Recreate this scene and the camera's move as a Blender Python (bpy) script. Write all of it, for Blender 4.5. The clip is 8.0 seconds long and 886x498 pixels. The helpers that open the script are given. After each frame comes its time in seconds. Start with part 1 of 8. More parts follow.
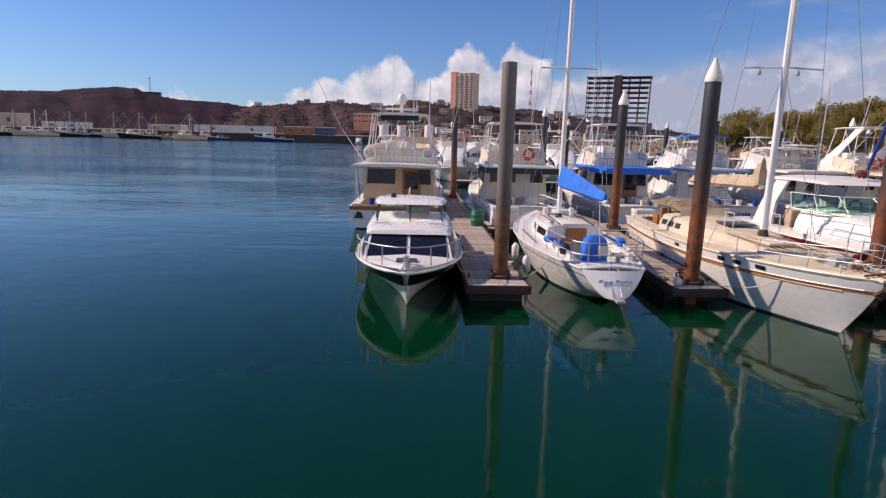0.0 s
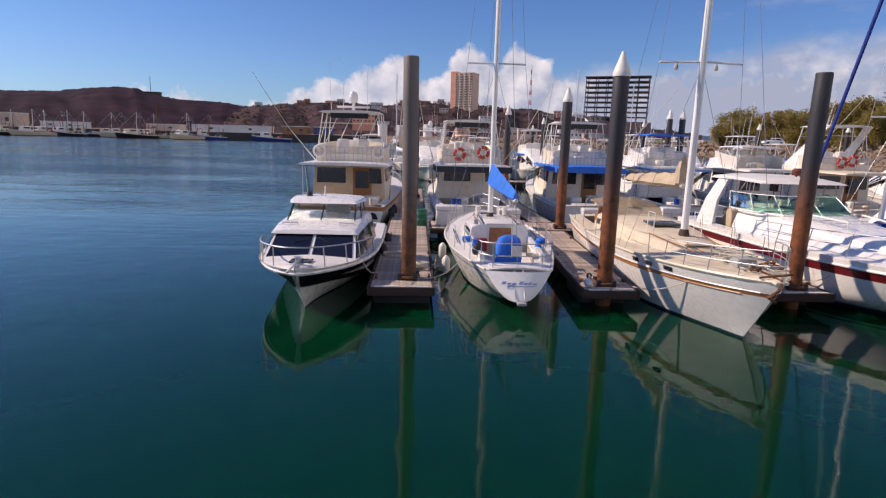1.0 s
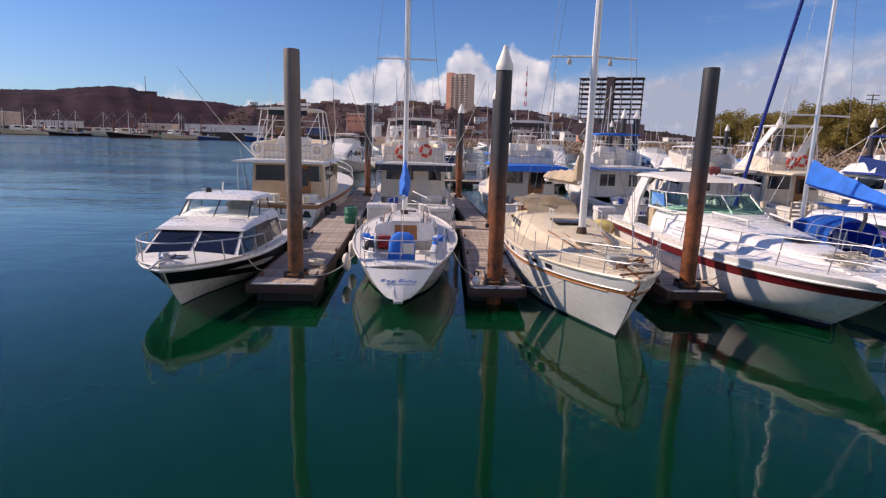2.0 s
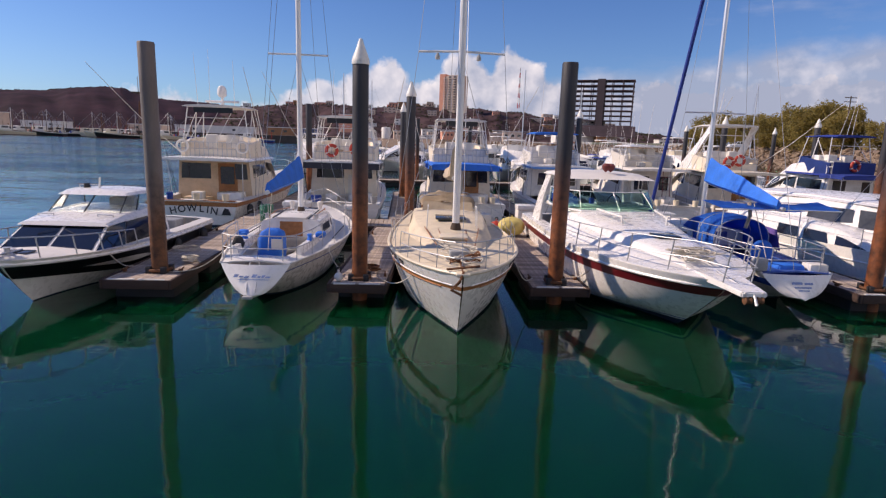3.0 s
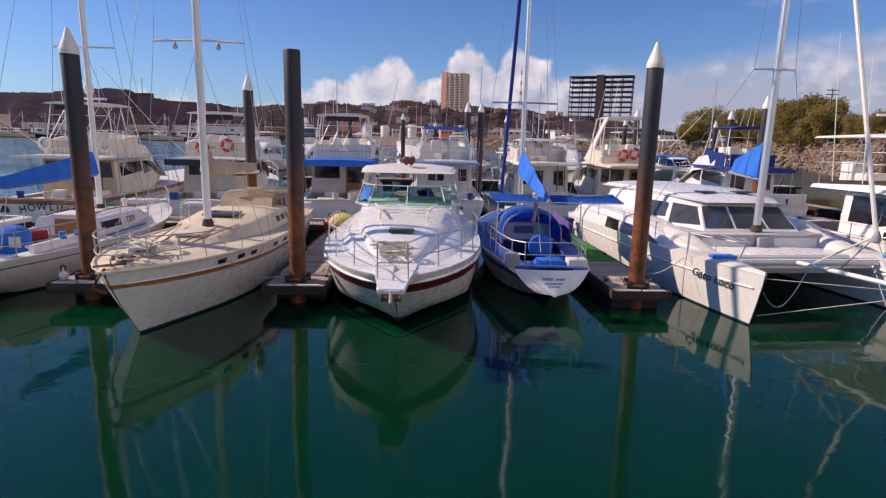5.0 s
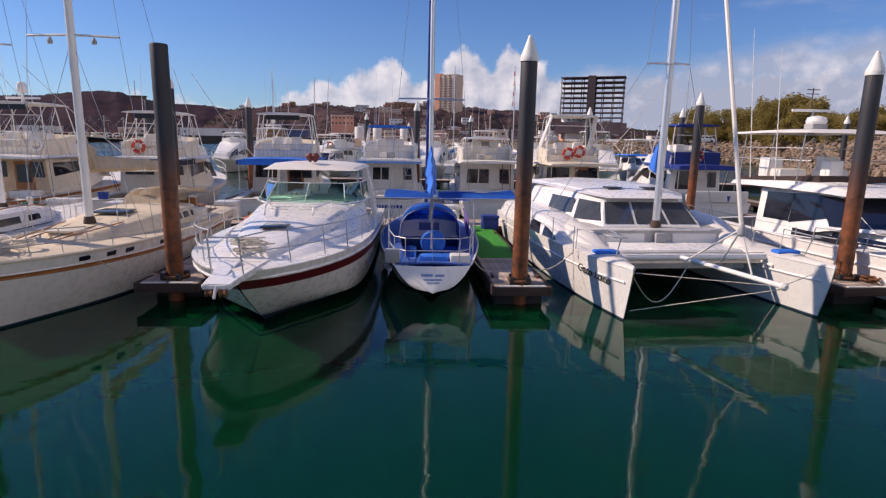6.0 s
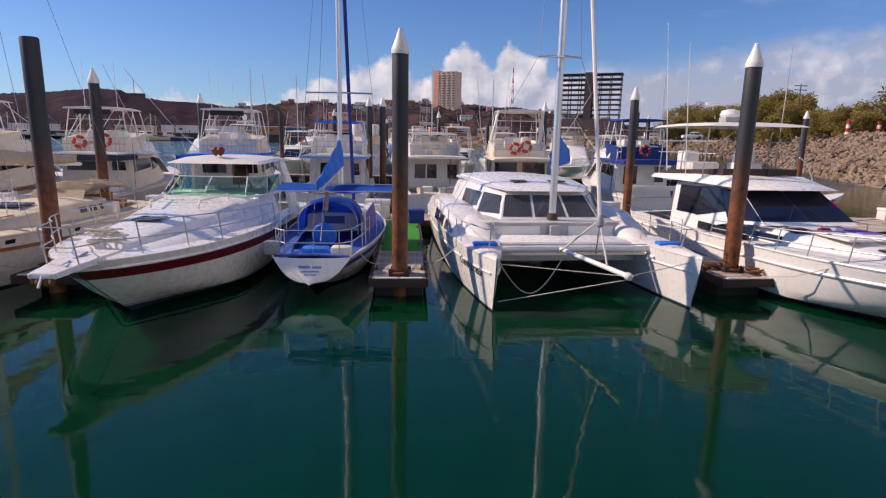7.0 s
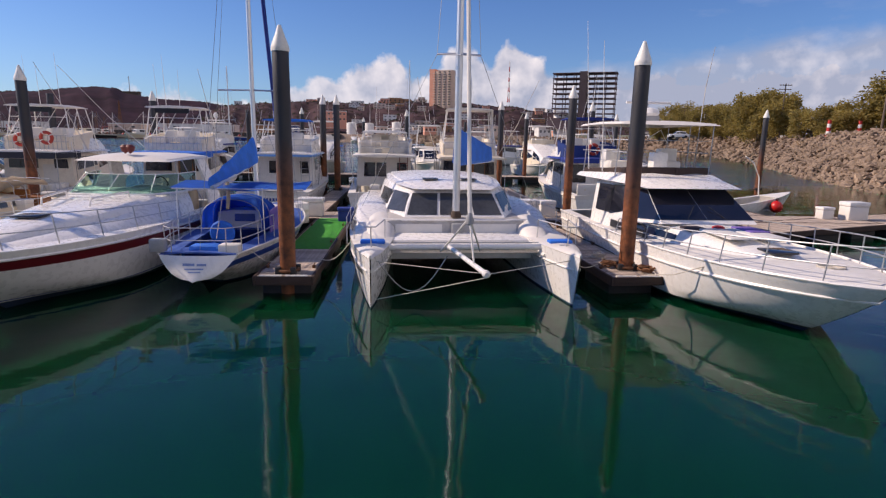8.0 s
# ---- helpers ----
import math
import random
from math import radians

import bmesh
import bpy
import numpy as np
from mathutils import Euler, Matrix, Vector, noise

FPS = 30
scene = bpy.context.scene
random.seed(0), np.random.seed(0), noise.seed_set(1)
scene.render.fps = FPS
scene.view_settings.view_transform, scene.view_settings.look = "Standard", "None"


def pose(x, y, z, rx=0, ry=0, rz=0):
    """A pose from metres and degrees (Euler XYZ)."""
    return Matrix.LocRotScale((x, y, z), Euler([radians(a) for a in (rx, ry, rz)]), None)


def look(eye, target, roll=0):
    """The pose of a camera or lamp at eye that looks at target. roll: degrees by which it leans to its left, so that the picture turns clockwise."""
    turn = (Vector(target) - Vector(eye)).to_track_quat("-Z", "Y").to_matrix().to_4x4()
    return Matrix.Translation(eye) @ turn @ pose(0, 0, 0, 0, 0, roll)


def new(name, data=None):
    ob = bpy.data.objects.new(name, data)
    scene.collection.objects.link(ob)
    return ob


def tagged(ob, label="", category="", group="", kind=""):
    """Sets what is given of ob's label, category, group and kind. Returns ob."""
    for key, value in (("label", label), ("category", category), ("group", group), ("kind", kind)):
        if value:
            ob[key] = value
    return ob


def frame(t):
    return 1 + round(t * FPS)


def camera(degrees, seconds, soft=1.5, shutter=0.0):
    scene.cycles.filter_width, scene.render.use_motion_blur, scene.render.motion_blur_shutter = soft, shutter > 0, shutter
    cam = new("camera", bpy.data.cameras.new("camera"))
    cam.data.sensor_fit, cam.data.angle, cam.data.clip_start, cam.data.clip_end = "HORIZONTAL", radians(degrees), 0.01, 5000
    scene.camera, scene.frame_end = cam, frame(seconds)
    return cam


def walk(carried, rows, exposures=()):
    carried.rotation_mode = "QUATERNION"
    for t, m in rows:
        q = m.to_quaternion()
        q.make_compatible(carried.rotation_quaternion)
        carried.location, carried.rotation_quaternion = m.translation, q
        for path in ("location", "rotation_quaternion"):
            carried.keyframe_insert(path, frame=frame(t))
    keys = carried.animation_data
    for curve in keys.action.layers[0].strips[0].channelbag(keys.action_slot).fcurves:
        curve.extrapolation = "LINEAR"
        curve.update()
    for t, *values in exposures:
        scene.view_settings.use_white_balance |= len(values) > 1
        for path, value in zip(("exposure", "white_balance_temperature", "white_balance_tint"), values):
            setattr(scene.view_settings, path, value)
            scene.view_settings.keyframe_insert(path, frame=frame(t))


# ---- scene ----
cam = camera(77.0, 8.0, soft=1.25)
PATH = [
    (0, (-0.654, 0.456, 3.728), (-0.532, 2.415, 3.344), 1.5),
    (0.5, (0.361, 0.642, 3.756), (0.49, 2.6, 3.367), 1.5),
    (1, (1.615, 0.732, 3.716), (1.732, 2.692, 3.331), 1.5),
    (1.5, (2.869, 0.845, 3.689), (2.988, 2.804, 3.305), 1.6),
    (3, (7.134, 0.69, 3.596), (7.279, 2.649, 3.221), 1.9),
    (3.5, (8.843, 0.697, 3.61), (8.961, 2.657, 3.226), 1.5),
    (4, (10.314, 0.744, 3.548), (10.436, 2.704, 3.172), 1.6),
    (4.5, (11.792, 0.826, 3.638), (11.906, 2.786, 3.254), 1.4),
    (6, (15.732, 0.784, 3.525), (15.865, 2.744, 3.148), 1.1),
    (6.5, (17.078, 0.661, 3.514), (17.21, 2.619, 3.128), 1.1),
    (7, (18.422, 0.513, 3.469), (18.552, 2.471, 3.083), 1.0),
    (7.5, (19.739, 0.428, 3.433), (19.867, 2.386, 3.048), 1.1),
    (8, (20.879, 0.357, 3.489), (21.017, 2.314, 3.099), 1.1),
]
walk(cam, [(t, look(eye, target, roll)) for t, eye, target, roll in PATH], exposures=[(0, 0.31, 7050, 18), (8, 0.31, 7050, 18)])

# ---- world, sun and sky ----
SUN_AZ = radians(-79)      # from +y towards -x
SUN_EL = radians(36)
sun_dir = Vector((math.sin(SUN_AZ) * math.cos(SUN_EL), math.cos(SUN_AZ) * math.cos(SUN_EL), math.sin(SUN_EL)))


def sky():
    w = bpy.data.worlds.new("sky")
    scene.world = w
    w.use_nodes = True
    nt = w.node_tree
    nt.nodes.clear()
    N = nt.nodes.new

    def math_node(op, a, b=None, c=None, clamp=False):
        n = N("ShaderNodeMath")
        n.operation, n.use_clamp = op, clamp
        for i, v in enumerate((a, b, c)):
            if v is None:
                continue
            if isinstance(v, (int, float)):
                n.inputs[i].default_value = v
            else:
                nt.links.new(v, n.inputs[i])
        return n.outputs[0]

    out, bg = N("ShaderNodeOutputWorld"), N("ShaderNodeBackground")
    st = N("ShaderNodeTexSky")
    st.sky_type, st.sun_disc = "NISHITA", False
    st.sun_elevation, st.sun_rotation = SUN_EL, SUN_AZ
    st.air_density, st.dust_density, st.ozone_density = 1.0, 0.4, 3.0
    tc = N("ShaderNodeTexCoord")
    sep = N("ShaderNodeSeparateXYZ")
    nt.links.new(tc.outputs["Generated"], sep.inputs[0])
    x, y, z = sep.outputs
    az = math_node("MULTIPLY", math_node("ARCTAN2", x, y), 57.2958)
    el = math_node("MULTIPLY", math_node("ARCSINE", z), 57.2958)
    # the upper edge of the cumulus bank, degrees over the horizon, by azimuth
    top = N("ShaderNodeFloatCurve")
    cv = top.mapping.curves[0]
    pts = [(-180, 6), (-130, 5), (-95, 2), (-60, 0.5), (-30, 2.6), (-21, 3.9), (-17.5, 3.2), (-14, 3.4), (-11, 4.6), (-6, 6.0), (-1.4, 8.0), (0.6, 6.2), (3.5, 7.2), (6, 9.0), (8, 7.2), (10.4, 9.4), (13, 7.6), (16, 6.4), (20, 6.0), (28, 6.2), (45, 6.5), (60, 7.5), (100, 9), (180, 6)]
    pts = [((a + 180) / 360, h / 30) for a, h in pts]
    cv.points[0].location, cv.points[1].location = pts[0], pts[-1]
    for p in pts[1:-1]:
        cv.points.new(*p)
    top.mapping.update()
    nt.links.new(math_node("DIVIDE", math_node("ADD", az, 180), 360), top.inputs["Value"])
    edge = math_node("MULTIPLY", top.outputs[0], 30)

    def noise_at(scale, detail, rough, sx=1, sz=1, shift=(0, 0, 0)):
        mp = N("ShaderNodeMapping")
        mp.inputs["Scale"].default_value = (sx, sx, sz)
        mp.inputs["Location"].default_value = shift
        nt.links.new(tc.outputs["Generated"], mp.inputs[0])
        n = N("ShaderNodeTexNoise")
        n.inputs["Scale"].default_value, n.inputs["Detail"].default_value, n.inputs["Roughness"].default_value = scale, detail, rough
        nt.links.new(mp.outputs[0], n.inputs[0])
        return n.outputs[0]

    puff = noise_at(24, 7, 0.56)
    sunward = noise_at(24, 3, 0.5, shift=(-0.018, 0.0, 0.014))
    big = noise_at(7, 4, 0.5)
    d = math_node("SUBTRACT", math_node("ADD", edge, math_node("MULTIPLY", math_node("SUBTRACT", puff, 0.5), 4.2)), el)
    cum = math_node("DIVIDE", d, 0.75, clamp=True)
    bank = math_node("SUBTRACT", 1.0, math_node("MULTIPLY", math_node("DIVIDE", math_node("SUBTRACT", 1.5, az), 20, clamp=True), 0.25))
    cum = math_node("MULTIPLY", cum, bank)
    # a soft grey sheet over the bank to the right; its part round behind is added, out of view, for fill light
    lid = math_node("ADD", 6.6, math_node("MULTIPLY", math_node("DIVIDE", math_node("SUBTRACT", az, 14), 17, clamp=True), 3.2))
    # past azimuth 50 the unseen sheet is raised up to 40 degrees, as added fill
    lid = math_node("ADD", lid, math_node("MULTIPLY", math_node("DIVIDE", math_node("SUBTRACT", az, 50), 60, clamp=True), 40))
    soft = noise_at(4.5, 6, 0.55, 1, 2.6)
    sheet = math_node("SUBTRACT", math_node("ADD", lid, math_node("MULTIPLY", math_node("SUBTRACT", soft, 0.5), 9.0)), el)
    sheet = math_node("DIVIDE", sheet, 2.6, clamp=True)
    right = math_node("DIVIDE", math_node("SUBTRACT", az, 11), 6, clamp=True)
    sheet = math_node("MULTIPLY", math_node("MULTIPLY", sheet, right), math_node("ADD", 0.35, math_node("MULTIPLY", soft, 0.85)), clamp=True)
    # a few thin wisps higher up
    wisp = math_node("MULTIPLY", math_node("SUBTRACT", noise_at(3.5, 7, 0.6, 1, 4.5), 0.56), 3.2, clamp=True)
    wisp = math_node("MULTIPLY", math_node("MULTIPLY", wisp, math_node("DIVIDE", math_node("SUBTRACT", az, 15), 15, clamp=True)), 0.45)
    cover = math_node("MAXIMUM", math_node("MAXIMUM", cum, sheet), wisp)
    shade = N("ShaderNodeMix")
    shade.data_type = "RGBA"
    shade.inputs[6].default_value = (3.7, 4.4, 6.0, 1)
    shade.inputs[7].default_value = (9.6, 9.5, 10.0, 1)
    lit = math_node("ADD", 0.46, math_node("MULTIPLY", math_node("SUBTRACT", puff, sunward), 1.5))
    lit = math_node("ADD", lit, math_node("MULTIPLY", math_node("SUBTRACT", big, 0.5), 0.9))
    lit = math_node("SUBTRACT", lit, math_node("MULTIPLY", math_node("SUBTRACT", d, 1.2), 0.05))
    lit = math_node("SUBTRACT", lit, math_node("MULTIPLY", math_node("MULTIPLY", right, math_node("SUBTRACT", 1.0, soft)), 1.15), clamp=True)
    # added clouds opposite the sun, out of view, whitened to brighten shaded sides
    unseen_fill = math_node("DIVIDE", math_node("SUBTRACT", az, 55), 50, clamp=True)
    lit = math_node("ADD", lit, math_node("MULTIPLY", unseen_fill, 0.7), clamp=True)
    nt.links.new(lit, shade.inputs[0])
    mix = N("ShaderNodeMix")
    mix.data_type = "RGBA"
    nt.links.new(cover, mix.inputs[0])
    tint = N("ShaderNodeMix")
    tint.data_type, tint.blend_type = "RGBA", "MULTIPLY"
    tint.inputs[0].default_value = 1.0
    # clear dry air: the blue deepens with height
    deep = N("ShaderNodeMix")
    deep.data_type = "RGBA"
    deep.inputs[6].default_value, deep.inputs[7].default_value = (0.58, 0.83, 1.22, 1), (0.30, 0.66, 1.25, 1)
    nt.links.new(math_node("DIVIDE", math_node("SUBTRACT", el, 6), 30, clamp=True), deep.inputs[0])
    nt.links.new(deep.outputs[2], tint.inputs[7])
    nt.links.new(st.outputs[0], tint.inputs[6])
    nt.links.new(tint.outputs[2], mix.inputs[6])
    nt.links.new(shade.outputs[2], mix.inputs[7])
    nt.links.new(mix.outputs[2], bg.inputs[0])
    bg.inputs[1].default_value = 0.080
    nt.links.new(bg.outputs[0], out.inputs[0])


sky()
sun_data = bpy.data.lights.new("sun", "SUN")
sun_data.energy, sun_data.angle, sun_data.color = 3.75, radians(0.53), (1.0, 0.88, 0.75)
sun = new("sun", sun_data)
sun.matrix_world = look(sun_dir * 100, (0, 0, 0))

# ---- materials ----
MATS = {}


def mat(name, color, rough=0.5, metal=0.0, var=0.12, scale=3.0, bump=0.0, bscale=40.0, dirt=None, dirt_amt=0.0, spec=0.5, coat=0.0, stretch=(1, 1, 1), per_object=0.0):
    """A painted, cast or woven surface: base colour with broad and fine mottling, stains of a second colour, fine relief."""
    if name in MATS:
        return MATS[name]
    m = bpy.data.materials.new(name)
    m.use_nodes = True
    nt = m.node_tree
    b = nt.nodes["Principled BSDF"]
    N, Lk = nt.nodes.new, nt.links.new
    tc = N("ShaderNodeTexCoord")
    mp = N("ShaderNodeMapping")
    mp.inputs["Scale"].default_value = stretch
    Lk(tc.outputs["Object"], mp.inputs[0])
    n1, n2 = N("ShaderNodeTexNoise"), N("ShaderNodeTexNoise")
    n1.inputs["Scale"].default_value, n1.inputs["Detail"].default_value = scale, 6
    n2.inputs["Scale"].default_value, n2.inputs["Detail"].default_value = scale * 9, 4
    Lk(mp.outputs[0], n1.inputs[0])
    Lk(mp.outputs[0], n2.inputs[0])
    add = N("ShaderNodeMath")
    add.operation = "MULTIPLY_ADD"
    Lk(n2.outputs[0], add.inputs[0])
    add.inputs[1].default_value = 0.5
    Lk(n1.outputs[0], add.inputs[2])
    rng = N("ShaderNodeMapRange")
    rng.inputs[1].default_value, rng.inputs[2].default_value = 0.5, 1.0
    rng.inputs[3].default_value, rng.inputs[4].default_value = 1 - var, 1 + var
    Lk(add.outputs[0], rng.inputs[0])
    mul = N("ShaderNodeMix")
    mul.data_type, mul.blend_type = "RGBA", "MULTIPLY"
    mul.inputs[0].default_value = 1
    mul.inputs[6].default_value = (*color, 1)
    Lk(rng.outputs[0], mul.inputs[7])
    col = mul.outputs[2]
    if per_object:
        oi = N("ShaderNodeObjectInfo")
        r2 = N("ShaderNodeMapRange")
        r2.inputs[3].default_value, r2.inputs[4].default_value = 1 - per_object, 1 + per_object
        Lk(oi.outputs["Random"], r2.inputs[0])
        m2 = N("ShaderNodeMix")
        m2.data_type, m2.blend_type = "RGBA", "MULTIPLY"
        m2.inputs[0].default_value = 1
        Lk(col, m2.inputs[6])
        Lk(r2.outputs[0], m2.inputs[7])
        col = m2.outputs[2]
    if dirt:
        n3 = N("ShaderNodeTexNoise")
        n3.inputs["Scale"].default_value, n3.inputs["Detail"].default_value, n3.inputs["Roughness"].default_value = scale * 2.3, 9, 0.7
        mp3 = N("ShaderNodeMapping")
        mp3.inputs["Location"].default_value = (3.7, 1.2, 8.1)
        Lk(mp.outputs[0], mp3.inputs[0])
        Lk(mp3.outputs[0], n3.inputs[0])
        r3 = N("ShaderNodeMapRange")
        r3.inputs[1].default_value, r3.inputs[2].default_value = 0.5, 0.72
        r3.inputs[3].default_value, r3.inputs[4].default_value = 0, dirt_amt
        Lk(n3.outputs[0], r3.inputs[0])
        m3 = N("ShaderNodeMix")
        m3.data_type = "RGBA"
        Lk(r3.outputs[0], m3.inputs[0])
        Lk(col, m3.inputs[6])
        m3.inputs[7].default_value = (*dirt, 1)
        col = m3.outputs[2]
    Lk(col, b.inputs["Base Color"])
    rr = N("ShaderNodeMapRange")
    rr.inputs[3].default_value, rr.inputs[4].default_value = max(0.02, rough * 0.75), min(1, rough * 1.25)
    Lk(n2.outputs[0], rr.inputs[0])
    Lk(rr.outputs[0], b.inputs["Roughness"])
    b.inputs["Metallic"].default_value = metal
    b.inputs["Specular IOR Level"].default_value = spec
    b.inputs["Coat Weight"].default_value = coat
    if bump:
        n4 = N("ShaderNodeTexNoise")
        n4.inputs["Scale"].default_value, n4.inputs["Detail"].default_value = bscale, 5
        Lk(mp.outputs[0], n4.inputs[0])
        bp = N("ShaderNodeBump")
        bp.inputs["Strength"].default_value, bp.inputs["Distance"].default_value = bump, 0.02
        Lk(n4.outputs[0], bp.inputs["Height"])
        Lk(bp.outputs[0], b.inputs["Normal"])
    MATS[name] = m
    return m


def clear(name, color, rough=0.02):
    m = bpy.data.materials.new(name)
    m.use_nodes = True
    b = m.node_tree.nodes["Principled BSDF"]
    b.inputs["Base Color"].default_value = (*color, 1)
    b.inputs["Transmission Weight"].default_value = 1.0
    b.inputs["Roughness"].default_value, b.inputs["IOR"].default_value = rough, 1.2
    MATS[name] = m
    return m


WHITE = mat("gelcoat_white", (0.80, 0.77, 0.73), 0.28, var=0.02, scale=0.8, dirt=(0.68, 0.63, 0.56), dirt_amt=0.06, coat=0.2)
WHITE2 = mat("gelcoat_chalky", (0.73, 0.69, 0.63), 0.45, var=0.05, scale=1.2, dirt=(0.52, 0.47, 0.40), dirt_amt=0.3)
CREAM = mat("gelcoat_cream", (0.72, 0.62, 0.46), 0.4, var=0.07, scale=1.5, dirt=(0.45, 0.36, 0.25), dirt_amt=0.3)
DECK = mat("cream_nonskid", (0.66, 0.56, 0.41), 0.75, var=0.10, scale=2.0, bump=0.25, bscale=220, dirt=(0.36, 0.29, 0.2), dirt_amt=0.4)
DECKW = mat("white_nonskid", (0.70, 0.67, 0.63), 0.6, var=0.06, scale=2.0, bump=0.2, bscale=240, dirt=(0.48, 0.45, 0.40), dirt_amt=0.3)
BLUEC = mat("blue_canvas", (0.010, 0.145, 0.60), 0.75, var=0.22, scale=2.5, bump=0.5, bscale=9, dirt=(0.05, 0.2, 0.55), dirt_amt=0.4)
NAVYC = mat("navy_canvas", (0.012, 0.035, 0.22), 0.8, var=0.2, scale=2.5, bump=0.4, bscale=12)
TANC = mat("tan_canvas", (0.47, 0.37, 0.25), 0.85, var=0.15, scale=3, bump=0.6, bscale=10, dirt=(0.28, 0.21, 0.14), dirt_amt=0.4)
BLUEP = mat("blue_paint", (0.012, 0.055, 0.30), 0.35, var=0.12, scale=2, dirt=(0.1, 0.16, 0.35), dirt_amt=0.35)
RED = mat("maroon_paint", (0.13, 0.010, 0.014), 0.35, var=0.15, scale=2)
BLACK = mat("black_rubber", (0.015, 0.015, 0.017), 0.6, var=0.2, scale=4)
BLACKP = mat("black_paint", (0.016, 0.017, 0.022), 0.3, var=0.15, scale=2)
ANTIF = mat("antifouling_navy", (0.012, 0.028, 0.075), 0.7, var=0.25, scale=3, dirt=(0.05, 0.08, 0.04), dirt_amt=0.5)
TINT = mat("tinted_window", (0.012, 0.013, 0.022), 0.06, var=0.3, scale=1.0, spec=0.6)
TINT2 = mat("smoked_window", (0.06, 0.062, 0.065), 0.08, var=0.3, scale=1.2, spec=0.6)
TEAK = mat("varnished_teak", (0.36, 0.145, 0.045), 0.4, var=0.25, scale=2.5, stretch=(6, 1, 6), dirt=(0.16, 0.06, 0.02), dirt_amt=0.4)
STEEL = mat("stainless_tube", (0.50, 0.50, 0.51), 0.52, metal=0.8, var=0.06, scale=5)
ALU = mat("anodised_mast", (0.66, 0.67, 0.68), 0.38, metal=0.75, var=0.06, scale=2)
MASTW = mat("white_mast_paint", (0.78, 0.77, 0.74), 0.4, var=0.06, scale=2)
WIRE = mat("rigging_wire", (0.32, 0.33, 0.35), 0.4, metal=0.8)
ROPE = mat("rope", (0.55, 0.50, 0.42), 0.9, var=0.2, scale=20, bump=0.5, bscale=120)
ORANGE = mat("life_ring_orange", (0.40, 0.032, 0.016), 0.55, var=0.15, scale=6, dirt=(0.4, 0.12, 0.05), dirt_amt=0.3)
GREENT = mat("green_turf", (0.03, 0.30, 0.02), 0.95, var=0.3, scale=8, bump=0.8, bscale=180)
GREENP = mat("green_plastic", (0.01, 0.13, 0.07), 0.5, var=0.15, scale=4)
PURPLE = mat("purple_cloth", (0.16, 0.10, 0.36), 0.85, var=0.2, scale=4, bump=0.5, bscale=14)
PLANK = mat("weathered_plank", (0.42, 0.335, 0.27), 0.85, var=0.30, scale=2.2, stretch=(1, 8, 8), bump=0.5, bscale=26, dirt=(0.12, 0.09, 0.075), dirt_amt=0.55, per_object=0.28)
FASCIA = mat("dark_dock_timber", (0.052, 0.028, 0.020), 0.8, var=0.3, scale=2, stretch=(1, 1, 6), bump=0.5, bscale=24, dirt=(0.05, 0.04, 0.035), dirt_amt=0.6)
FLOAT = mat("float_drum", (0.012, 0.012, 0.013), 0.7, var=0.3, scale=3)
CONE = mat("white_cone_cap", (0.76, 0.74, 0.68), 0.5, var=0.08, scale=4, dirt=(0.4, 0.33, 0.22), dirt_amt=0.5)
GREY = mat("grey_plastic", (0.33, 0.33, 0.33), 0.55, var=0.12, scale=3)
GLASS = clear("windscreen_glass", (0.48, 0.74, 0.66))
PLEX = clear("plexiglass", (0.86, 0.92, 0.92), 0.06)


def pile_material(name, top, rust, level):
    """Steel pile in a sleeve: dark above, rust below an uneven level."""
    m = mat(name, top, 0.6, var=0.18, scale=1.6, stretch=(2, 2, 0.6), bump=0.35, bscale=14)
    nt = m.node_tree
    b = nt.nodes["Principled BSDF"]
    N, Lk = nt.nodes.new, nt.links.new
    src = b.inputs["Base Color"].links[0].from_socket
    tc, sp = N("ShaderNodeTexCoord"), N("ShaderNodeSeparateXYZ")
    Lk(tc.outputs["Object"], sp.inputs[0])
    n = N("ShaderNodeTexNoise")
    n.inputs["Scale"].default_value, n.inputs["Detail"].default_value, n.inputs["Roughness"].default_value = 3.0, 8, 0.65
    Lk(tc.outputs["Object"], n.inputs[0])
    h = N("ShaderNodeMath")
    h.operation = "MULTIPLY_ADD"
    Lk(n.outputs[0], h.inputs[0])
    h.inputs[1].default_value = 1.6
    Lk(sp.outputs[2], h.inputs[2])
    r = N("ShaderNodeMapRange")
    r.inputs[1].default_value, r.inputs[2].default_value = level + 0.2, level + 1.5
    r.inputs[3].default_value, r.inputs[4].default_value = 1, 0
    Lk(h.outputs[0], r.inputs[0])
    ramp = N("ShaderNodeValToRGB")
    ramp.color_ramp.elements[0].color = (*[c * 0.25 for c in rust], 1)
    ramp.color_ramp.elements[1].color = (*rust, 1)
    ramp.color_ramp.elements[0].position, ramp.color_ramp.elements[1].position = 0.38, 0.62
    Lk(n.outputs[0], ramp.inputs[0])
    mx = N("ShaderNodeMix")
    mx.data_type = "RGBA"
    Lk(r.outputs[0], mx.inputs[0])
    Lk(src, mx.inputs[6])
    Lk(ramp.outputs[0], mx.inputs[7])
    Lk(mx.outputs[2], b.inputs["Base Color"])
    return m


PILE_DARK = pile_material("pile_black_sleeve", (0.028, 0.028, 0.034), (0.24, 0.072, 0.020), 2.7)
PILE_GREY = pile_material("pile_grey_sleeve", (0.16, 0.13, 0.115), (0.19, 0.075, 0.03), 2.2)


